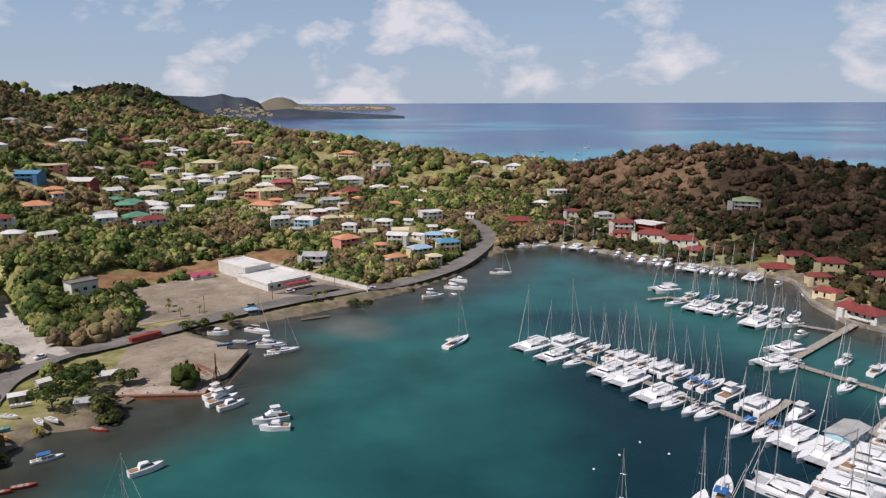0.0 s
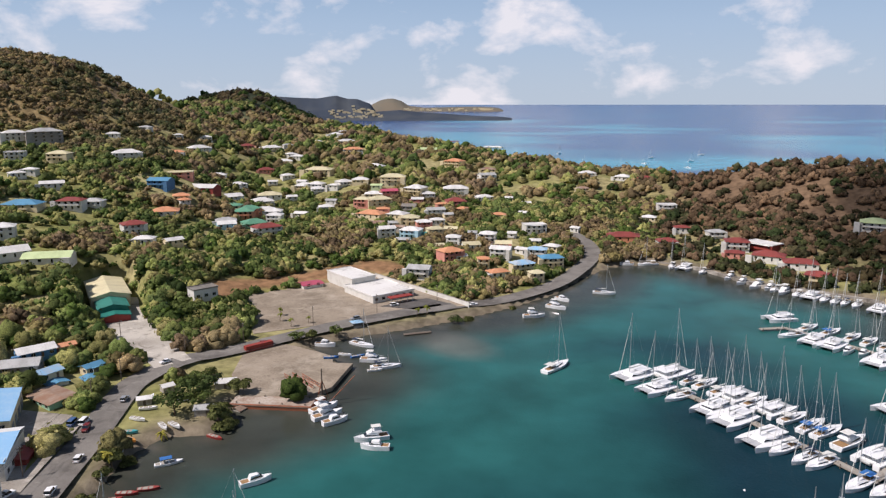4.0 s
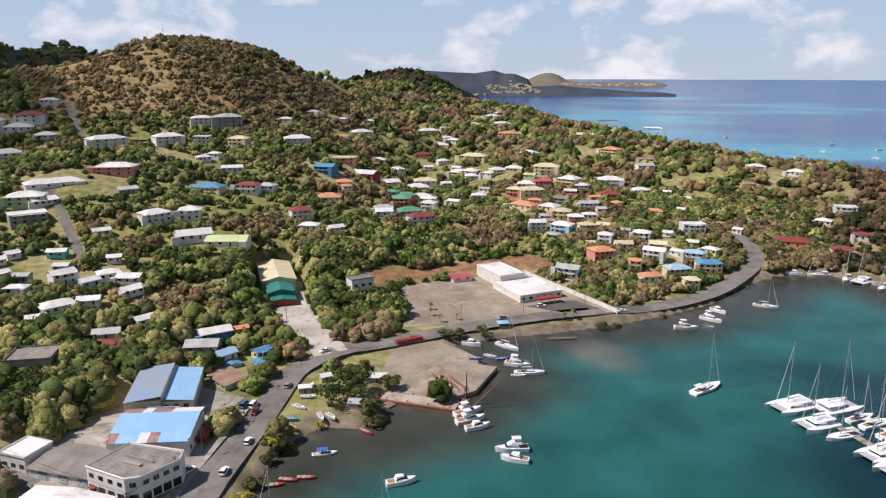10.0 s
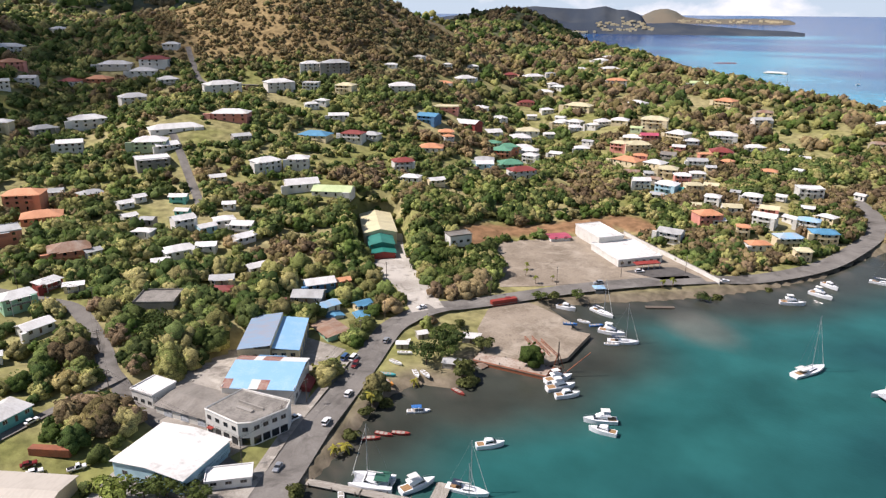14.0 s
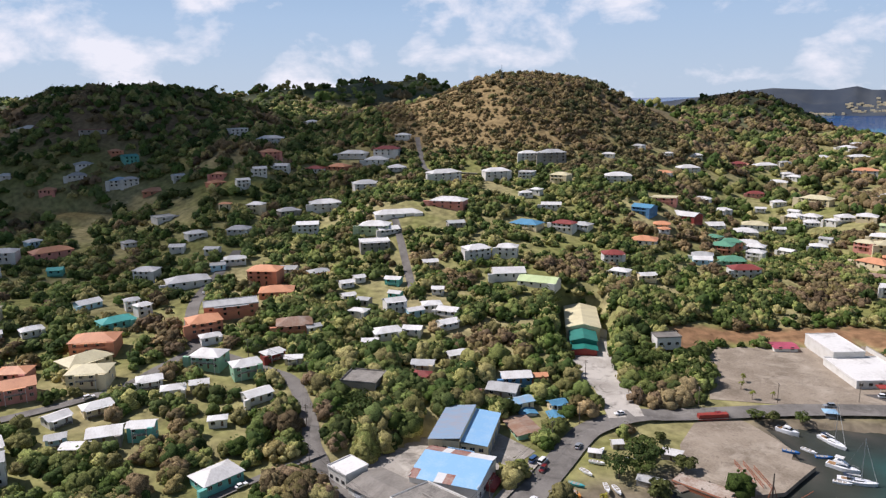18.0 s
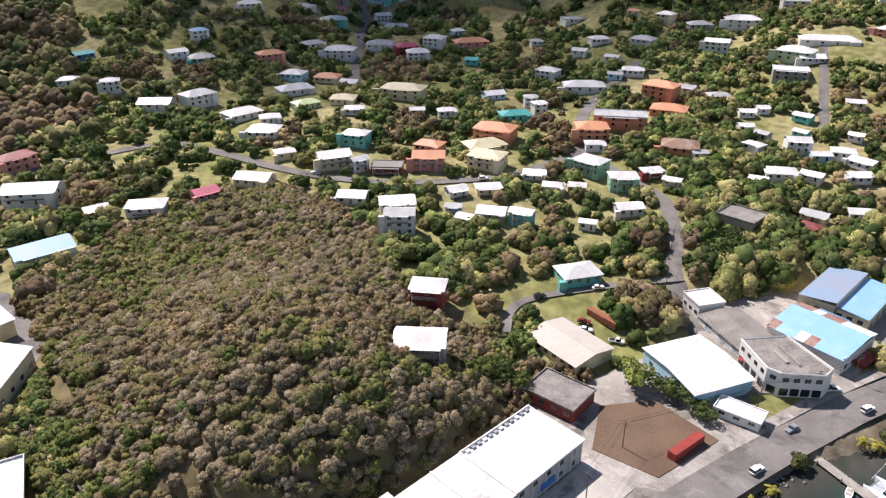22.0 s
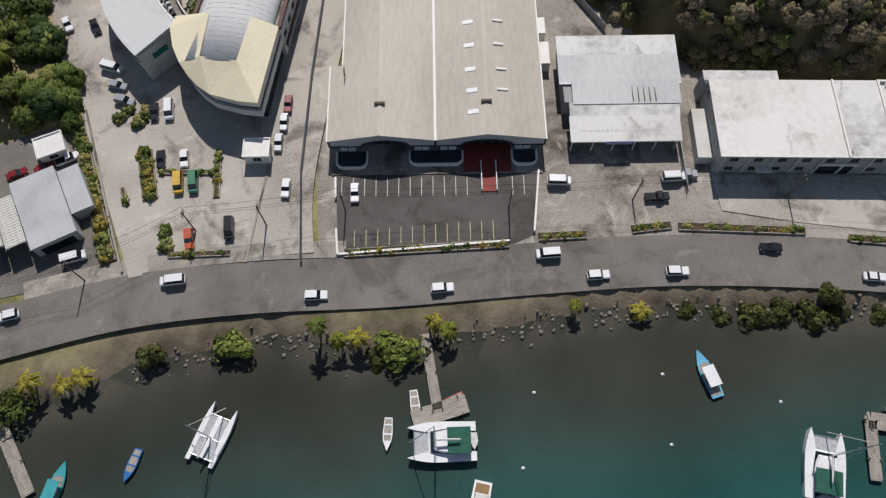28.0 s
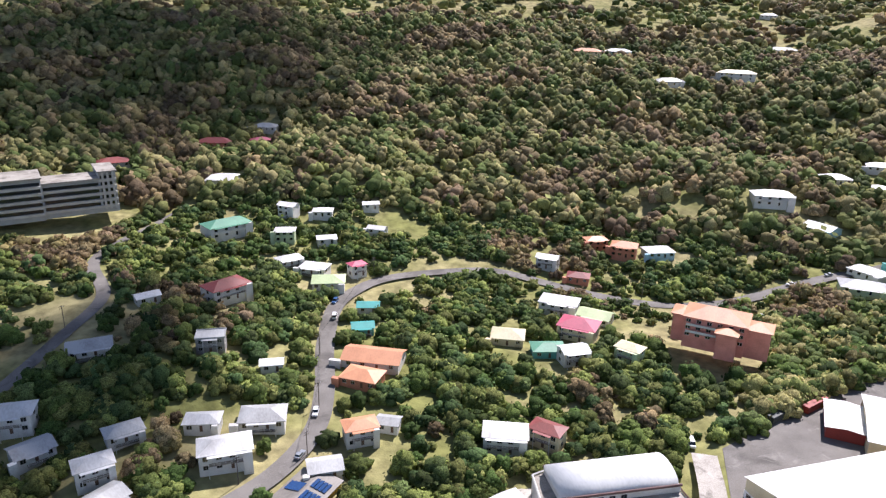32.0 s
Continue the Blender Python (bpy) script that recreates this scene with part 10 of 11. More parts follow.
def clump_crown(seed, lumps, radius, tall, sprays, size):
    """A crown heaped from uneven leafy clumps with loose sprays round them: vertices, triangles, soft normals and a tone."""
    rng = np.random.default_rng(seed)
    verts, faces, normals, tones, base = [], [], [], [], 0
    spots = []
    for k in range(lumps):
        a, up = k * 2.4 + rng.uniform(-0.5, 0.5), 0.12 + 0.88 * ((k + 0.5) / lumps)
        out = math.sqrt(max(0.0, 1 - up * up)) * rng.uniform(0.55, 0.85)
        c = np.array((math.cos(a) * out * radius, math.sin(a) * out * radius, tall * (0.12 + 0.62 * up * rng.uniform(0.75, 1.1))))
        r = rng.uniform(0.4, 0.62) * radius
        spots.append((c, r))
        turn = rng.uniform(0, 6.28); co, si = math.cos(turn), math.sin(turn)
        v = LUMP_V @ np.array(((co, si, 0), (-si, co, 0), (0, 0, 1))) * rng.uniform(0.72, 1.22, (len(LUMP_V), 1)) * (r, r, r * 0.85)
        way = v / np.linalg.norm(v, axis=1)[:, None] + (c - (0, 0, tall * 0.3)) / (1.6 * radius) + rng.normal(0, 0.1, v.shape)
        verts.append(v + c); faces.append(LUMP_F + base); normals.append(way / np.linalg.norm(way, axis=1)[:, None]); base += len(v)
        tones.append(np.full(len(v), rng.uniform(0.82, 1.18)) * rng.uniform(0.85, 1.15, len(v)))
    for k in range(sprays):
        c, r = spots[rng.integers(0, lumps)]
        way = rng.normal(0, 1, 3); way[2] = abs(way[2]) - 0.1; way /= np.linalg.norm(way)
        nrm = way + rng.normal(0, 0.35, 3); nrm /= np.linalg.norm(nrm)
        u = np.cross(nrm, rng.normal(0, 1, 3)); u /= np.linalg.norm(u); w = np.cross(nrm, u)
        p, q = c + way * r * rng.uniform(0.95, 1.25), size * rng.uniform(0.6, 1.3)
        verts.append(np.array((p + u * q, p + w * q * 0.7, p - u * q, p - w * q * 0.7)))
        faces.append(np.array(((0, 1, 2), (0, 2, 3))) + base); base += 4
        normals.append(np.array([way] * 4)); tones.append(np.full(4, rng.uniform(0.8, 1.3)))
    return np.concatenate(verts), np.concatenate(faces), np.concatenate(normals), np.concatenate(tones)


CROWNS = [clump_crown(s, 12, 3.4, 5.6, 90, 0.42) for s in range(5)]
SHRUBS = [clump_crown(20 + s, 6, 2.4, 3.2, 18, 0.45) for s in range(5)]
FAR = [clump_crown(40 + s, 5, 4.2, 5.4, 8, 1.0) for s in range(5)]
MID = [clump_crown(30 + s, 5, 2.5, 3.6, 14, 0.6) for s in range(6)]
FARTHEST = [clump_crown(50 + s, 3, 4.4, 5.4, 3, 1.3) for s in range(4)]
NEAR = [clump_crown(70 + s, 8, 2.5, 3.8, 26, 0.4) for s in range(6)]
TWIGS = [clump_crown(60 + s, 7, 2.5, 2.4, 64, 0.24) for s in range(5)]


def wood(name, places, protos, label, category, seed):
    """One joined growth of many crowns. places: x, y, size, r, g, b."""
    rng = np.random.default_rng(seed)
    vs, fs, cs, ns, base = [], [], [], [], 0
    places = np.asarray(places)
    zs = height(places[:, 0], places[:, 1])
    which = rng.integers(0, len(protos), len(places)); turns = rng.uniform(0, 6.28, len(places)); lift = rng.uniform(0.8, 1.3, len(places))
    for (x, y, s, r, g, b), z, w, t, h in zip(places, zs, which, turns, lift):
        pv, pf, pn, tone = protos[w]
        c, n = math.cos(t), math.sin(t)
        spin = np.array(((c, n, 0), (-n, c, 0), (0, 0, 1)))
        vs.append((pv @ spin) * (s, s, s * h) + (x, y, z - 0.25 * s)); ns.append(pn @ spin); fs.append(pf + base); base += len(pv)
        cs.append(np.array([r, g, b]) * tone[:, None])
    ob = mesh_from(name, np.concatenate(vs), np.concatenate(fs), leaf_mat, np.concatenate(cs), "leaf", normals=np.concatenate(ns))
    return tagged(ob, label, category, kind="stuff")


GREENS = [C(c)[:3] for c in ("6e7c44", "858d50", "52652f", "97955b", "677543", "a39b66", "4a5d30")]
DEEP = [C(c)[:3] for c in ("848e4c", "5b6b35", "6b783e", "4a5f2f", "797d46", "5e6d3f", "50663c")]
OLIVE = [C(c)[:3] for c in ("7f824c", "8f8a59", "6b7542", "9a9163", "5d6b3a")]
DRY = [C(c)[:3] for c in ("8f805d", "9a8661", "806f52", "8b7f53", "857259")]
GREY = [C(c)[:3] for c in ("8f8066", "86795d", "988a70", "807553", "77744a")]


# ---- single trees along the shore and the roads ----
def crown_part(proto, colour, ob, name="crown", seed=0):
    rng = np.random.default_rng(seed)
    v, f, soft = proto
    me_ob = mesh_from(name, v, f, leaf_mat, np.array(colour) * rng.uniform(0.8, 1.25, (len(f), 1)).repeat(4, axis=0), "leaf", normals=soft)
    me_ob.parent = ob
    return me_ob


def broad_tree(radius, tall, seed, colour, label):
    """A tapered trunk with limbs and a crown of leaf sprays."""
    ob = empty("tree", 0, 0, 0, 0, label, "tree", "shore and roadside trees")
    rng = random.Random(seed)
    stem = tall * 0.38
    rod("trunk", (0, 0, -0.5), (0.1, 0, stem), 0.05 * radius + 0.1, bark_mat, ob, 0.03 * radius + 0.06, 8)
    for k in range(5):
        a = k * 1.257 + rng.uniform(-0.3, 0.3)
        rod("limb", (0.1, 0, stem * rng.uniform(0.75, 1.0)), (math.cos(a) * radius * 0.6, math.sin(a) * radius * 0.6, stem + tall * rng.uniform(0.15, 0.35)), 0.025 * radius + 0.03, bark_mat, ob, 0.03, 5)
    v, f, soft = leaf_crown(seed, 9, radius, tall * 0.75, 520, 0.4 + radius * 0.03)
    crown_part((v + (0, 0, stem * 0.75), f, soft), colour, ob, seed=seed)
    return ob


def palm(tall, seed, colour, label):
    """A leaning ringed trunk under arching fronds."""
    ob = empty("palm_tree", 0, 0, 0, 0, label, "palm tree", "palms along the shore")
    rng = random.Random(seed)
    lean = rng.uniform(-0.6, 0.6)
    bm = bmesh.new()
    for k in range(5):
        add_tube(bm, (lean * (k / 5) ** 2, 0, tall * k / 5 - (0.5 if k == 0 else 0.02)), (lean * ((k + 1) / 5) ** 2, 0, tall * (k + 1) / 5), 0.2 - 0.02 * k, 0.18 - 0.02 * k, 7)
    part("trunk", bm, bark_mat, ob)
    for k in range(13):
        a, up = k * 2.4 + rng.uniform(-0.2, 0.2), rng.uniform(-0.2, 0.75)
        n, size = 7, rng.uniform(2.3, 3.0)
        verts, faces = [], []
        for i in range(n + 1):
            u = i / n
            r = size * (u - 0.18 * u * u)
            z = size * (up * u - 0.75 * u * u)
            w = 0.42 * math.sin(math.pi * min(1, u * 0.9 + 0.1)) + 0.02
            c = Vector((lean + math.cos(a) * r, math.sin(a) * r, tall + z))
            s = Vector((-math.sin(a), math.cos(a), 0)) * w
            verts += [c + s - Vector((0, 0, w * 0.5)), c, c - s - Vector((0, 0, w * 0.5))]
        for i in range(n):
            b = i * 3
            faces += [(b, b + 1, b + 4, b + 3), (b + 1, b + 2, b + 5, b + 4)]
        fr = mesh_from("frond", np.array([tuple(p) for p in verts]), np.array(faces), leaf_mat, np.array([colour] * len(verts)) * rng.uniform(0.8, 1.2), "leaf")
        fr.parent = ob
    return ob


dark_green, mid_green, lime, olive = (C(c)[:3] for c in ("46552d", "5d6a38", "86924a", "5e6339"))
oak = [broad_tree(5.2, 8.0, 101, dark_green, "dark green broad-crowned tree"), broad_tree(4.2, 6.5, 102, mid_green, "green broad-crowned tree by the road"), broad_tree(3.0, 4.2, 103, olive, "low olive shore bush with a dense crown"),
       broad_tree(3.4, 5.0, 104, lime, "bright yellow-green round tree"), broad_tree(6.8, 9.5, 105, dark_green, "large dark spreading tree beside the lane")]
palms = [palm(5.5, 111, C("747a35")[:3], "palm tree with arching yellow-green fronds"), palm(3.6, 112, C("97903f")[:3], "short palm with yellowing fronds"), palm(7.5, 113, C("64703a")[:3], "tall palm with green fronds")]
for kind, x, y, s in ((2, -10, -46.6, 0.9), (3, -10.4, -45.8, 0.9), (2, -0.3, -57.5, 0.85), (3, -25.4, -18.5, 1.15), (2, -22.5, -21.4, 0.8), (2, -69, 36.6, 1.0), (2, -72.1, 40.2, 0.9), (2, -75.1, 45.2, 1.0), (2, -78.1, 49.9, 0.8), (2, -62.8, 24.5, 0.6), (2, -65.7, 30.2, 0.7), (2, -82, 57, 0.7), (2, -86, 62.5, 0.8),
                      (0, -115.8, 216.3, 1.1), (1, -121, 223, 1.1), (0, -118.7, 203, 0.95), (1, -113, 209.5, 1.0), (2, -103.5, 203, 1.5), (2, -99.5, 200.5, 1.3), (2, -106, 224, 1.3), (2, -122.6, 237, 0.8), (1, -126, 228, 0.6), (1, -103.5, 279.5, 0.7), (2, -99, 283.5, 1.0), (1, -90.5, 291, 0.7), (0, -40.5, 322.5, 0.65), (2, -36, 328, 0.9), (2, -16, 350.5, 0.7),
                      (2, -120.5, 171, 1.2), (2, -117.8, 175, 0.9), (2, -116.2, 152, 0.9), (2, -119, 165, 0.8), (2, -112.5, 121.5, 0.9), (3, -150.2, 95.2, 1.5), (1, -146, 100, 0.9), (1, -141, 103.5, 0.8), (1, -136.5, 105.5, 0.7), (1, -131, 107, 0.6), (3, -226.7, 35.8, 0.9), (1, -159.2, 55.3, 1.1), (1, -155.6, 58.5, 0.9), (4, -205, 157, 1.0), (4, -213, 164, 0.85), (1, -165, 155, 0.7),
                      (2, -103.5, 104, 0.7), (2, -93.5, 87.5, 0.7), (2, -85.1, 63, 0.9), (2, -91, 75, 0.7), (2, -79.5, 47, 0.8), (1, -64.7, -100.9, 0.75), (2, -71.6, -104, 0.6), (1, 21.9, -74.4, 0.9), (1, -70.4, -131.2, 0.9), (1, -66.8, -136.3, 0.8), (1, -81, -138.2, 0.8), (2, -130.6, -128, 0.7), (1, -2.0, -139.5, 1.0), (1, -44.4, -134.9, 1.0), (1, -53.6, -138.1, 1.0), (4, -252, 178, 0.6), (1, -136, 296, 1.2), (1, -146, 302, 1.1), (4, -152, 312, 0.8), (1, -160, 296, 1.2), (1, -144, 288, 0.9), (1, -168, 300, 1.0), (1, -150, 280, 0.8)):
    m = pose(x, y, ground_at(x, y), 0, 0, (x * 37) % 360) @ Matrix.Diagonal((s, s, s, 1))
    ob = copy_thing(oak[kind], m)
    ob.matrix_basis = m
for kind, x, y, s in ((2, -20.2, -33, 1.0), (0, -21.3, -28.6, 0.9), (1, -23.4, -26, 1.1), (1, -33.9, -15.7, 0.9), (0, -34, -12.3, 1.0), (0, -50.8, 5.6, 0.75), (1, -57.4, 16.9, 1.1), (1, 9.7, -65, 1.1), (1, 12.7, -67, 1.0), (1, 15.5, -72.1, 1.1), (0, 18.7, -78.6, 1.0), (0, -55.9, 326, 0.9), (0, -60, 322.5, 0.8), (1, -113.7, 145.7, 1.2), (1, -115, 142, 0.9), (1, -121, 170, 1.1), (1, -116, 190, 0.9),
                      (1, -103.8, 103, 1.0), (1, -101, 99, 0.9), (1, -98.5, 92, 1.0), (1, -106.5, 110, 1.0), (2, -26.6, -117.5, 0.9), (0, -18.9, -120.9, 1.0), (2, -13.1, -127, 0.9), (0, -30.4, -125.6, 1.0), (2, -173.3, 64.4, 0.8), (2, -227.7, 78, 0.9), (2, -233.4, 94.4, 0.9), (0, -8.6, -128.1, 1.15), (2, -13.6, -127.1, 1.15), (0, -15.1, -121.8, 1.15), (2, -26.4, -119.7, 1.15), (0, -34.2, -125.5, 1.15), (2, -410, 440, 1.0), (2, -395, 380, 1.0), (0, -113, 296, 0.7), (0, -121, 303, 0.7), (0, -107, 302, 0.6), (0, -124, 312, 0.7), (2, -215.5, 117.4, 0.8), (2, -274.7, 118.6, 0.9)):
    m = pose(x, y, ground_at(x, y), 0, 0, (x * 53) % 360) @ Matrix.Diagonal((s, s, s, 1))
    ob = copy_thing(palms[kind], m)
    ob.matrix_basis = m
for ob in oak + palms:
    for o in (*ob.children_recursive, ob):
        bpy.data.objects.remove(o)


# ---- boulders along the road embankment ----
def boulders():
    rng = np.random.default_rng(77)
    line = spline(SHORE[3:16], 1.2)
    vs, fs, base = [], [], 0
    ico = bmesh.new(); bmesh.ops.create_icosphere(ico, subdivisions=1, radius=1.0)
    pv = np.array([v.co[:] for v in ico.verts]); pf = np.array([[v.index for v in f.verts] for f in ico.faces]); ico.free()
    for p in line:
        for _ in range(3):
            q = p + rng.normal(0, 1.3, 2)
            r = rng.uniform(0.12, 0.5)
            v = pv * rng.uniform(0.7, 1.25, pv.shape) * r * (1.2, 1.0, 0.75) + (q[0], q[1], max(0.05, ground_at(*q)) + 0.05)
            vs.append(v); fs.append(pf + base); base += len(pv)
    ob = mesh_from("boulders", np.concatenate(vs), np.concatenate(fs), rock_mat)
    tagged(ob, "grey boulders along the road embankment", "rocks", kind="stuff")


boulders()


# ---- far headland across the open sea ----
def far_headland(crest, reach, deep, mat, houses, label, seed):
    """Low hills along the coast beyond the bay, by bearing: the height of the crest; and pale specks of houses on them."""
    keys = sorted(crest)
    b = np.arange(keys[0], keys[-1] + 0.01, 0.12)
    top = np.interp(b, keys, [crest[k] for k in keys])
    cross = np.array([-1.0, -0.8, -0.5, -0.22, 0.0, 0.3, 0.7, 1.0]) * deep
    share = np.array([0.0, 0.2, 0.46, 0.78, 1.0, 0.7, 0.3, 0.0])

    def sea(r):
        return 1.05e-5 * (r - 2000) ** 2

    verts = []
    for bi, t in zip(b, top):
        for c, k in zip(cross, share):
            r = reach + c
            wob = 0.85 + 0.4 * noise.noise((bi * 0.8, c / 120, 2.0 + seed)) if 0 < k < 1 else 1.0
            verts.append((-math.sin(radians(bi)) * r, math.cos(radians(bi)) * r, sea(r) - 1 + max(0, t - sea(r)) * k * wob))
    n = len(cross)
    faces = [(i * n + k, i * n + k + 1, (i + 1) * n + k + 1, (i + 1) * n + k) for i in range(len(b) - 1) for k in range(n - 1)]
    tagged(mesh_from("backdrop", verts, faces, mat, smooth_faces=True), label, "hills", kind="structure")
    rng = random.Random(seed)
    bm = bmesh.new()
    for b0, b1, low, high, count in houses:
        for _ in range(count):
            bi, u = rng.uniform(b0, b1), rng.uniform(low, high)
            t = float(np.interp(bi, keys, [crest[q] for q in keys]))
            r = reach - deep * (1 - u)
            z = sea(r) + max(0, t - sea(r)) * float(np.interp(r - reach, cross, share)) * 0.85
            w = rng.uniform(8, 22)
            m = Matrix.Translation((-math.sin(radians(bi)) * r, math.cos(radians(bi)) * r, z)) @ Matrix.Rotation(radians(bi), 4, "Z")
            bmesh.ops.create_cube(bm, size=1.0, matrix=m @ Matrix.Translation((0, 0, 2)) @ Matrix.Diagonal((w, 9, rng.uniform(6, 10), 1)))
    tagged(part("far_shore_houses", bm, wall_paint("cream")), "pale specks of houses on the far shore", "houses", kind="stuff")


# distance haze is painted into these woods as blue-grey
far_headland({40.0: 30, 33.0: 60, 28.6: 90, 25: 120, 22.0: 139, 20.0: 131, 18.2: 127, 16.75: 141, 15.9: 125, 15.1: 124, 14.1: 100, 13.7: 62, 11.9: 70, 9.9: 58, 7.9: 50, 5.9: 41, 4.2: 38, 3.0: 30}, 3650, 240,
             surface("hazy far woods", C("3d4550"), C("565a5c"), 0.95, scale=0.004, fine=0.012, sheen=0.05), ((14.4, 17.2, 0.1, 0.5, 34), (13.2, 15.5, 0.3, 0.75, 22), (17.4, 19.5, 0.02, 0.1, 18)), "headland hills across the sea, painted hazy blue-grey", 5)
# the farther point has its haze mixed into a greyed tan
far_headland({14.6: 66, 13.9: 100, 13.3: 121, 12.8: 130, 12.3: 131, 11.7: 117, 11.1: 88, 9.9: 77, 7.9: 80, 5.9: 83, 4.6: 79, 4.1: 76, 3.7: 62}, 4400, 150,
             surface("hazy far point", C("746c5e"), C("5f625c"), 0.95, scale=0.006, fine=0.02, sheen=0.05), ((4.6, 11.5, 0.2, 0.6, 46),), "conical hill and low point across the sea, painted hazy tan", 6)


# ---- unseen clouds added to shade the slopes; about half of the sunlight passes ----
shade_cloud_mat = surface("cloud white", C("f4f4f4"), C("e6e8ea"), 1.0, scale=0.01, fine=0.05, sheen=0.0)
kn, kl = shade_cloud_mat.node_tree.nodes, shade_cloud_mat.node_tree.links
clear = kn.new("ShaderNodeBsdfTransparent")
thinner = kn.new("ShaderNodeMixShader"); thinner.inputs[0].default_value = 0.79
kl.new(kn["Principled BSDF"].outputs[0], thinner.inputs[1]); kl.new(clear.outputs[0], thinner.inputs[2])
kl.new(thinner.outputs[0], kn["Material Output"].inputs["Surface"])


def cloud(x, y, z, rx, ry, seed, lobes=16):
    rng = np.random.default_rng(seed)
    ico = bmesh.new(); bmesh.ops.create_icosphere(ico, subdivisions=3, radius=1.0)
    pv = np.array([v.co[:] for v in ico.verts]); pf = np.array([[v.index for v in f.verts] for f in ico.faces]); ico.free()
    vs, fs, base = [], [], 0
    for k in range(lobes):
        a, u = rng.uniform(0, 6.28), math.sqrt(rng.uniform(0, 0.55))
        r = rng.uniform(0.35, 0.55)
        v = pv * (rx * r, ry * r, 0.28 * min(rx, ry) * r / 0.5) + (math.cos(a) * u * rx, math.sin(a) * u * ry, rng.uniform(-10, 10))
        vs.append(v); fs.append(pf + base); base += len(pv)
    ob = mesh_from("cloud", np.concatenate(vs), np.concatenate(fs), shade_cloud_mat, smooth_faces=True)
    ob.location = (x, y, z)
    tagged(ob, "unseen thin white cloud added to shade the slopes", "cloud", kind="structure")


# spots to shade; each cloud is set sunward of its spot, out of view
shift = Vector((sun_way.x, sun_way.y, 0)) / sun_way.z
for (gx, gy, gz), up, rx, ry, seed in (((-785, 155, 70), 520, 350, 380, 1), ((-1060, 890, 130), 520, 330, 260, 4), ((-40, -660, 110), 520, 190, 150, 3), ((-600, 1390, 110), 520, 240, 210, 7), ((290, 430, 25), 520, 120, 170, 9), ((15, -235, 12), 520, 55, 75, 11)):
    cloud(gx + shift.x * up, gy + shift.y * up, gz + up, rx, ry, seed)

# ---- markings ----
for k in range(7):
    bm = bmesh.new(); add_box(bm, -0.25, -1.4, 0, 0.25, 1.4, 0.015)
    ob = part("crossing_stripe", bm, line_mat)
    ob.matrix_basis = pose(-113.5 + k * 1.35, 89.8 + k * 0.45, ground_at(-108, 92) + 0.36, 0, 0, 18)
    tagged(ob, "white painted crossing stripe on asphalt", "road marking", "crossing stripes", "structure")


# ---- on the hilltops and in the bay ----
def radio_mast(x, y, tall):
    """A slim braced mast on three legs."""
    ob = empty("radio_mast", x, y, ground_at(x, y) - 0.5, 0, "slim grey steel radio mast on the hilltop", "mast")
    feet = [(1.1 * math.cos(a), 1.1 * math.sin(a)) for a in (0.3, 2.39, 4.49)]
    for px, py in feet:
        rod("leg", (px, py, 0), (px * 0.2, py * 0.2, tall), 0.09, steel_mat, ob, 0.06, 6)
    for k in range(1, 7):
        u = k / 7
        s = 1 - 0.8 * u
        for (ax, ay), (bx, by) in zip(feet, feet[1:] + feet[:1]):
            rod("brace", (ax * s, ay * s, tall * u), (bx * s, by * s, tall * u), 0.04, steel_mat, ob, sides=4)
    rod("aerial", (0, 0, tall - 0.5), (0, 0, tall + 3), 0.05, steel_mat, ob, 0.03, 5)


radio_mast(-537, 611, 15)
house(-744.1, 391.8, 62, 15, 9, 1, "orange", "red", "hip")
tall_palm = palm(8.5, 131, C("5f6a38")[:3], "tall palm tree standing on the ridge")
for x, y, s in ((-752, 381, 1.5), (-748, 387, 1.35), (-736, 402, 1.5)):
    copy_thing(tall_palm, pose(x, y, ground_at(x, y), 0, 0, (x * 7) % 360) @ Matrix.Diagonal((s, s, s, 1))).matrix_basis = pose(x, y, ground_at(x, y), 0, 0, (x * 7) % 360) @ Matrix.Diagonal((s, s, s, 1))
for o in (*tall_palm.children_recursive, tall_palm):
    bpy.data.objects.remove(o)


def mooring_buoy():
    ob = empty("mooring_buoy", 0, 0, 0, 0, "small white mooring buoy floating on the water", "buoy", "mooring buoys")
    bm = bmesh.new(); bmesh.ops.create_uvsphere(bm, u_segments=10, v_segments=7, radius=0.36)
    bmesh.ops.scale(bm, vec=(1, 1, 0.8), verts=bm.verts)
    part("float", bm, white_gel, ob, smooth_faces=True)
    rod("ring", (0, 0, 0.25), (0, 0, 0.5), 0.05, steel_mat, ob, 0.09, 6)
    return ob


float_ball = mooring_buoy()
for x, y in ((39, 170.4), (47.5, 178), (55, 185.2), (61, 178.4), (-49, 26), (-33, 7), (-20, 12), (-38, 33), (-56, 47)):
    copy_thing(float_ball, pose(x, y, 0.05, 0, 0, x * 20))
for o in (*float_ball.children_recursive, float_ball):
    bpy.data.objects.remove(o)


def scatter(count, x0, x1, y0, y1, seed):
    rng = np.random.default_rng(seed)
    return rng.uniform(x0, x1, count), rng.uniform(y0, y1, count), rng


def free_of_things(x, y, margin):
    ok = near_road(x, y) > margin
    for loop, _ in LEVELS.values():
        d, inside = edge_distance(x, y, loop)
        ok &= ~inside
    for hx, hy, hr in TAKEN:
        ok &= (x - hx) ** 2 + (y - hy) ** 2 > (hr + margin * 0.6) ** 2
    return ok


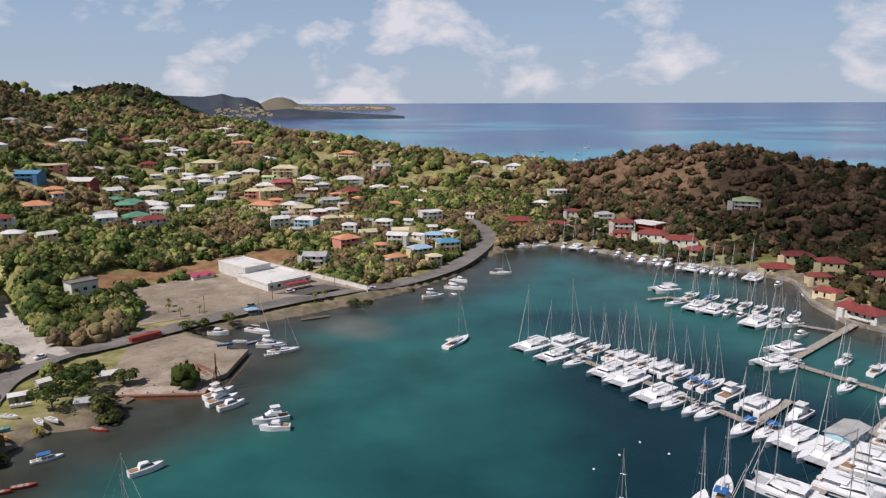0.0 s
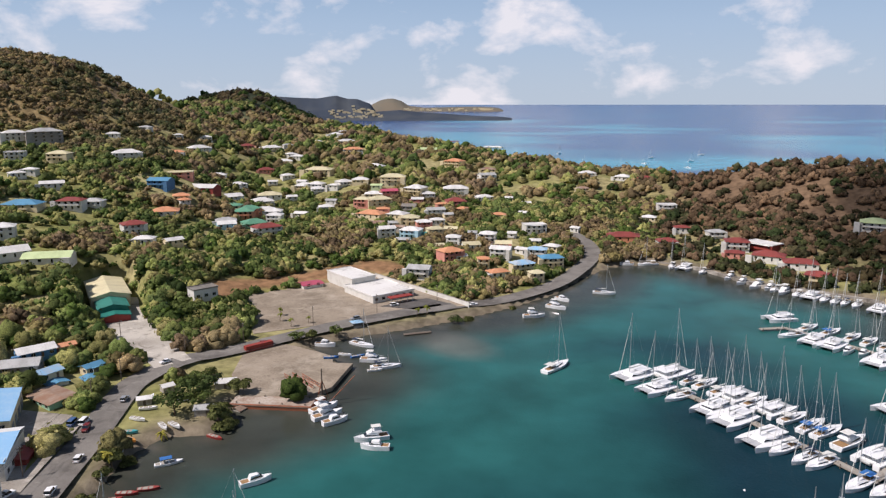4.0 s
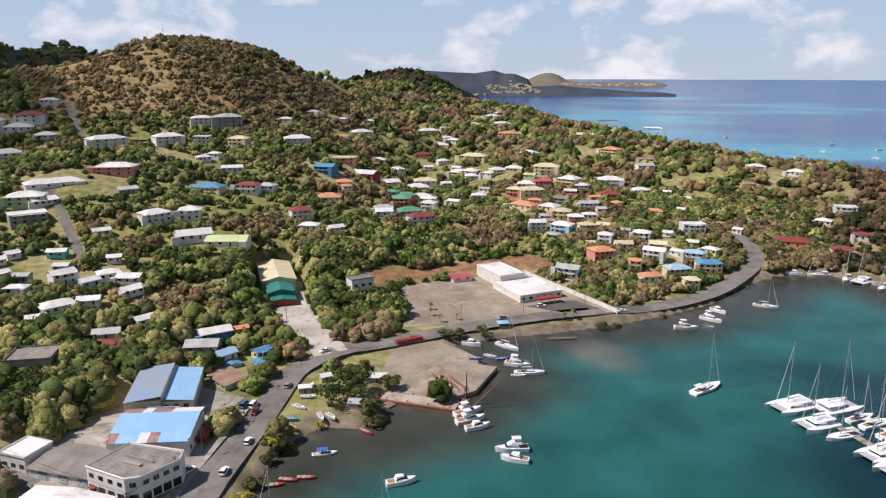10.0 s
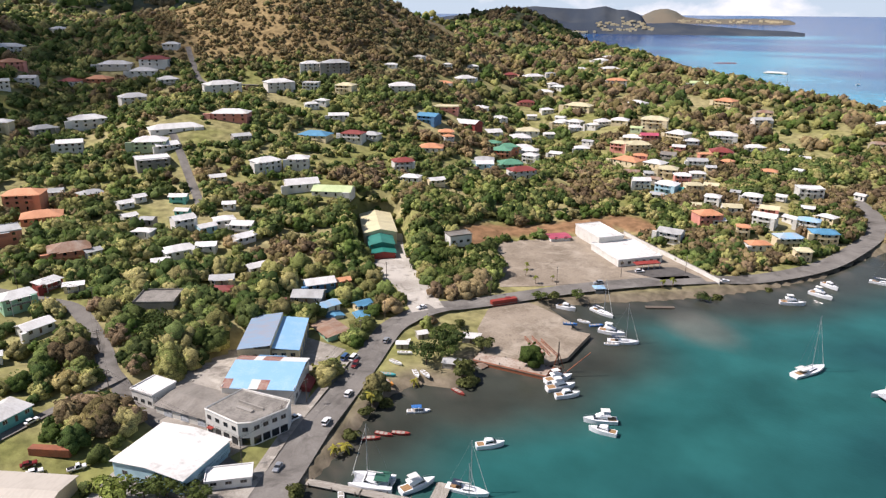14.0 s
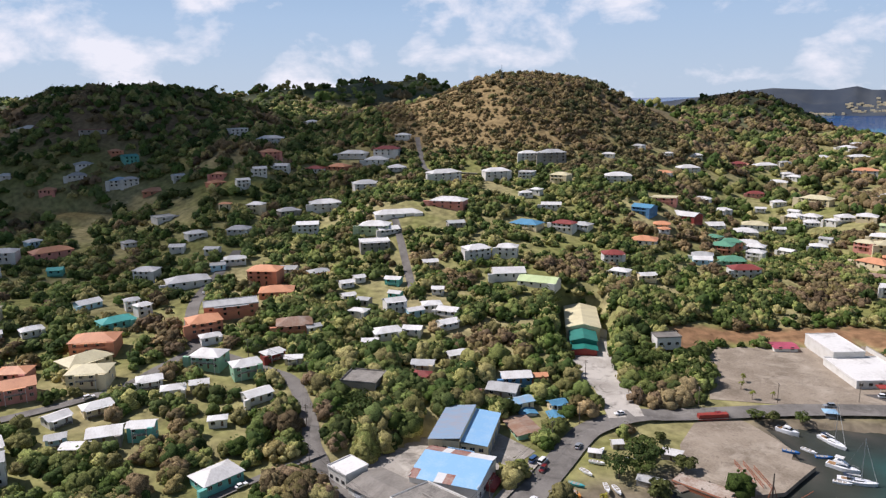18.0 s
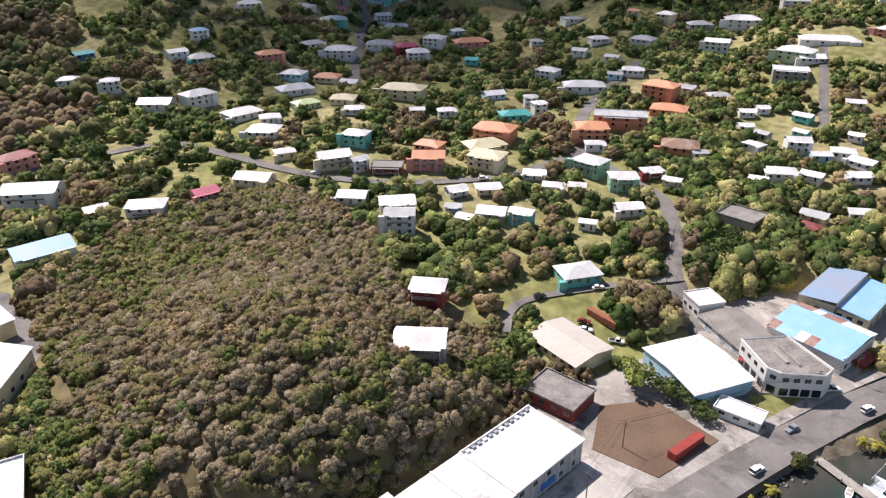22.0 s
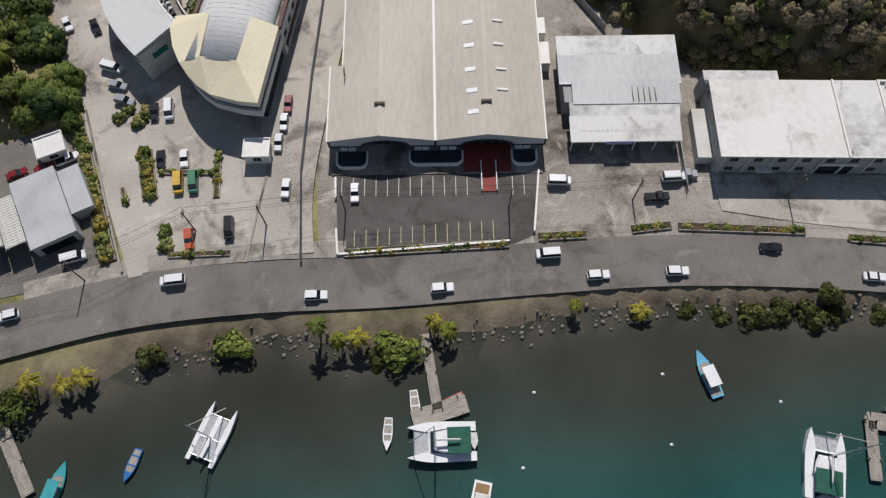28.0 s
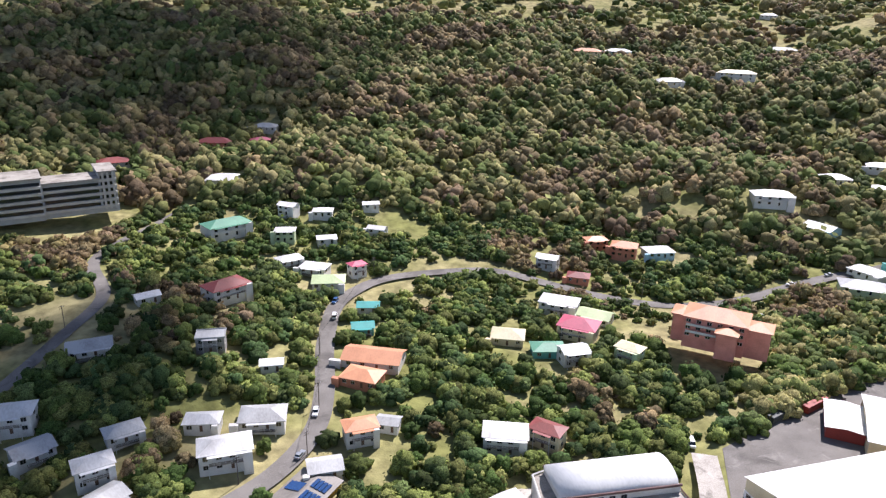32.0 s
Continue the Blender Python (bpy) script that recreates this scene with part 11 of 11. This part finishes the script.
def grow(name, bearing0, bearing1, far0, far1, count, protos, palette, seed, label, sizes=(0.7, 1.25), keep=None, dry=0.0, margin=2.0, gap=0.14, spread=(0.5, 1.35)):
    """Scatter crowns over a sector of the slopes."""
    rng = np.random.default_rng(seed)
    a = np.radians(rng.uniform(bearing0, bearing1, count))
    r = np.sqrt(rng.uniform(far0 ** 2, far1 ** 2, count))
    x, y = -np.sin(a) * r, np.cos(a) * r
    z = height(x, y)
    d, inside = edge_distance(x, y, BAY)
    size = sizes[0] + (sizes[1] - sizes[0]) * rng.beta(1.7, 2.0, count)
    margin = np.maximum(margin, size * np.abs(protos[0][0][:, :2]).max() * 0.5)
    bank, _ = edge_distance(x, y, LEVELS["field"][0])
    ok = (z > 1.2) & ~((bank < 19) & (z > 3.6) & (x * 0.7 - y * 0.72 < -345)) & ~(inside | (d < 4)) & free_of_things(x, y, margin)
    dens = np.array([noise.noise((px / 38, py / 38, seed * 1.0)) for px, py in zip(x, y)])
    ok &= np.array([noise.noise((px / 15, py / 15, seed + 9.0)) for px, py in zip(x, y)]) < gap
    ok &= rng.uniform(0, 1, count) < (0.75 + 1.2 * dens if keep is None else keep(x, y, z, dens))
    x, y, dens, size = x[ok], y[ok], dens[ok], size[ok]
    rows = []
    for px, py, dn, s in zip(x, y, dens, size):
        pal = DRY if dry and noise.noise((px / 55, py / 55, seed + 4.0)) + rng.uniform(-0.16, 0.16) > 0.42 - 1.1 * dry else palette
        c = pal[rng.integers(0, len(pal))]
        lum = rng.uniform(*spread)
        rows.append((px, py, s, *(v * lum for v in c)))
    if rows:
        wood(name, rows, protos, label, "trees", seed + 1)


def bushy(x, y, z, dens):
    return 0.62 + 1.4 * dens


def thick(x, y, z, dens):
    return np.full(np.shape(x), 0.97)


def knoll_reach(x, y):
    return np.minimum(((x + 163) / 60) ** 2 + ((y + 2) / 70) ** 2, ((x + 215) / 92) ** 2 + ((y + 25) / 60) ** 2)


def on_knoll(x, y):
    return knoll_reach(x, y) < 1


def not_knoll(x, y, z, dens):
    return np.where(on_knoll(x, y), 0.0, 0.62 + 1.3 * dens)


def on_ridge(x, y, z, dens):
    return np.where(z > 66, 0.95, 0.6 + 1.1 * dens)


def on_hill(x, y, z, dens):
    """The round hill: bare and tawny on its western face, bushy to the east."""
    bear = np.degrees(np.arctan2(-x, y))
    return np.clip(0.42 + 1.1 * dens + 0.09 * (40 - bear), 0.1, 0.95)


# slopes north of the bay
grow("slope_woods", -40, -9, 440, 900, 6800, FAR, [C(c)[:3] for c in ("7c664f", "6e5a47", "846b52", "565038", "725e4a", "46472f")], 3, "dry brown woods on the headland behind the marina", (0.4, 1.35), keep=lambda x, y, z, dn: np.where(z > 8, 0.62 + 0.9 * dn, 0.3), gap=0.2)
grow("slope_woods", -42, -4, 300, 640, 3600, MID, [C(c)[:3] for c in ("3d4a2b", "4a4f30", "5b5138", "665440", "47452f")], 31, "dark trees and brown scrub round the marina houses", (0.7, 2.2), keep=lambda x, y, z, dn: np.where(z < 18, 0.6 + 0.8 * dn, 0.1), gap=0.3)
grow("slope_woods", -9, 24, 350, 640, 11000, MID, GREENS, 4, "green and dry trees between the hillside houses", (0.6, 1.9), dry=0.3, keep=lambda x, y, z, dn: 0.66 + 1.3 * dn, gap=0.3)
grow("slope_woods", -9, 28, 640, 1700, 8200, FAR, GREENS, 5, "mixed green and dry woods on the far ridge", (0.9, 1.9), dry=0.35, keep=lambda x, y, z, dn: 0.8 + 1.0 * dn, gap=0.4)
# the town slope and the brown hill
grow("slope_woods", 20, 60, 210, 320, 2500, NEAR, GREENS, 26, "green trees and shrubs between the houses", (0.7, 2.5), dry=0.04, keep=bushy, gap=0.26)
grow("slope_woods", 20, 60, 320, 420, 4200, MID, GREENS, 6, "green trees and shrubs between the houses", (0.5, 2.2), dry=0.15, keep=bushy, gap=0.26)
grow("slope_woods", 22, 60, 420, 680, 8600, MID, GREENS, 7, "green trees and shrubs between the hillside houses", (0.5, 1.9), dry=0.17, keep=bushy, gap=0.26)
grow("hill_woods", 26, 54, 620, 980, 5200, MID, [C(c)[:3] for c in ("6c6a45", "7d7350", "5c6140", "857a58", "74694a")], 8, "olive bushes on the tawny round hill", (0.7, 2.0), dry=0.25, keep=on_hill)
grow("hill_scrub", 34, 54, 620, 960, 11000, MID, [C(c)[:3] for c in ("94805a", "9b8863", "8a7854", "8f8158", "807850")], 18, "low brown scrub on the tawny round hill", (0.35, 1.15), keep=lambda x, y, z, dn: np.where(z > 74, 0.6 + 1.0 * dn, 0.0), gap=0.3, spread=(0.8, 1.12))
grow("hill_woods", 50, 100, 560, 1100, 6200, FAR, GREENS, 9, "dark green woods on the western ridge", (0.8, 1.5), dry=0.12, keep=on_ridge, gap=0.5)
grow("far_woods", 26, 112, 1000, 2700, 4200, FARTHEST, GREENS, 10, "far wooded ridges", (1.6, 3.2), dry=0.1, keep=thick, gap=2.0)
grow("slope_woods", 56, 104, 180, 300, 3000, NEAR, GREENS, 27, "green trees and shrubs between the houses", (0.5, 2.1), dry=0.1, keep=not_knoll)
grow("slope_woods", 56, 104, 300, 560, 8200, MID, GREENS, 11, "green trees and shrubs between the houses", (0.5, 2.1), dry=0.1, keep=not_knoll)
# the knoll behind the shops
grow("knoll_scrub", 70, 125, 100, 330, 8200, TWIGS, GREY, 12, "grey leafless scrub on the knoll", (0.6, 1.35), keep=lambda x, y, z, dn: np.where(on_knoll(x, y), (0.85 + 0.5 * dn) * (0.35 + 0.65 * smooth((y + 70) / 60)), 0.0), margin=1.0, gap=2.0, spread=(0.82, 1.15))
grow("knoll_scrub", 70, 130, 100, 330, 9000, SHRUBS, [C(c)[:3] for c in ("82804a", "757842", "8c8456", "70783f", "64703a")], 13, "green bushes round the foot of the knoll", (0.5, 1.3), dry=0.34, keep=lambda x, y, z, dn: np.where(on_knoll(x, y), 0.3 + 1.1 * dn + 0.5 * smooth((-20 - y) / 50) + 0.75 * smooth((knoll_reach(x, y) - 0.5) * 2), 0.0), margin=1.0, gap=2.0, spread=(0.75, 1.2))
grow("knoll_scrub", 62, 128, 92, 200, 3400, SHRUBS, GREENS, 29, "green bushes on the slope behind the shops", (0.6, 1.4), dry=0.15, keep=lambda x, y, z, dn: np.where((knoll_reach(x, y) > 0.75) & (knoll_reach(x, y) < 1.6), 0.9, 0.0), margin=0.6, gap=2.0)
# the southern slopes
grow("slope_woods", 104, 128, 150, 270, 1500, NEAR, GREENS, 32, "green trees and palms between the houses", (0.6, 2.2), dry=0.05, keep=not_knoll, gap=0.3)
grow("slope_woods", 104, 128, 270, 400, 2400, MID, GREENS, 33, "green trees and palms between the houses", (0.6, 2.2), dry=0.05, keep=not_knoll, gap=0.3)
grow("slope_woods", 128, 205, 150, 270, 4200, NEAR, DEEP, 28, "green trees and palms between the houses", (0.5, 1.9), dry=0.08, keep=not_knoll, gap=0.3)
grow("slope_woods", 128, 205, 270, 400, 7200, MID, DEEP, 14, "green trees and palms between the houses", (0.5, 1.9), dry=0.08, keep=not_knoll, gap=0.3)
grow("hill_woods", 104, 205, 390, 760, 8000, FAR, OLIVE, 15, "dense woods on the southern hill", (0.9, 2.0), dry=0.24, keep=thick, gap=2.0)
grow("hill_woods", 110, 205, 760, 1480, 4200, FARTHEST, OLIVE, 19, "dense woods high on the southern hill", (1.4, 2.8), dry=0.2, keep=thick, gap=2.0)
grow("roadside_trees", 132, 200, 95, 160, 800, CROWNS, DEEP, 16, "dense dark green trees behind the car park", (0.6, 1.15), dry=0.0, keep=lambda x, y, z, dn: 0.85, margin=1.5, gap=2.0)

# shrubs of the kerbed beds
for x, y, turn, half, seed, wide in SHRUB_BEDS:
    rng = np.random.default_rng(seed)
    rows = []
    for k in range(max(4, int(half * wide * 2.2))):
        u, v = rng.uniform(-half + 0.3, half - 0.3), rng.uniform(-0.3, 0.3) * (wide - 0.5)
        c = GREENS[rng.integers(0, 6)] if rng.uniform() < 0.8 else C("9a8a45")[:3]
        co, si = math.cos(radians(turn)), math.sin(radians(turn))
        rows.append((x + u * co - v * si, y + u * si + v * co, rng.uniform(0.2, 0.4) * (1.0 if wide < 2 else 1.5), *c))
    wood("planter_shrubs", rows, SHRUBS, "green shrubs in a kerbed bed", "shrubs", seed)
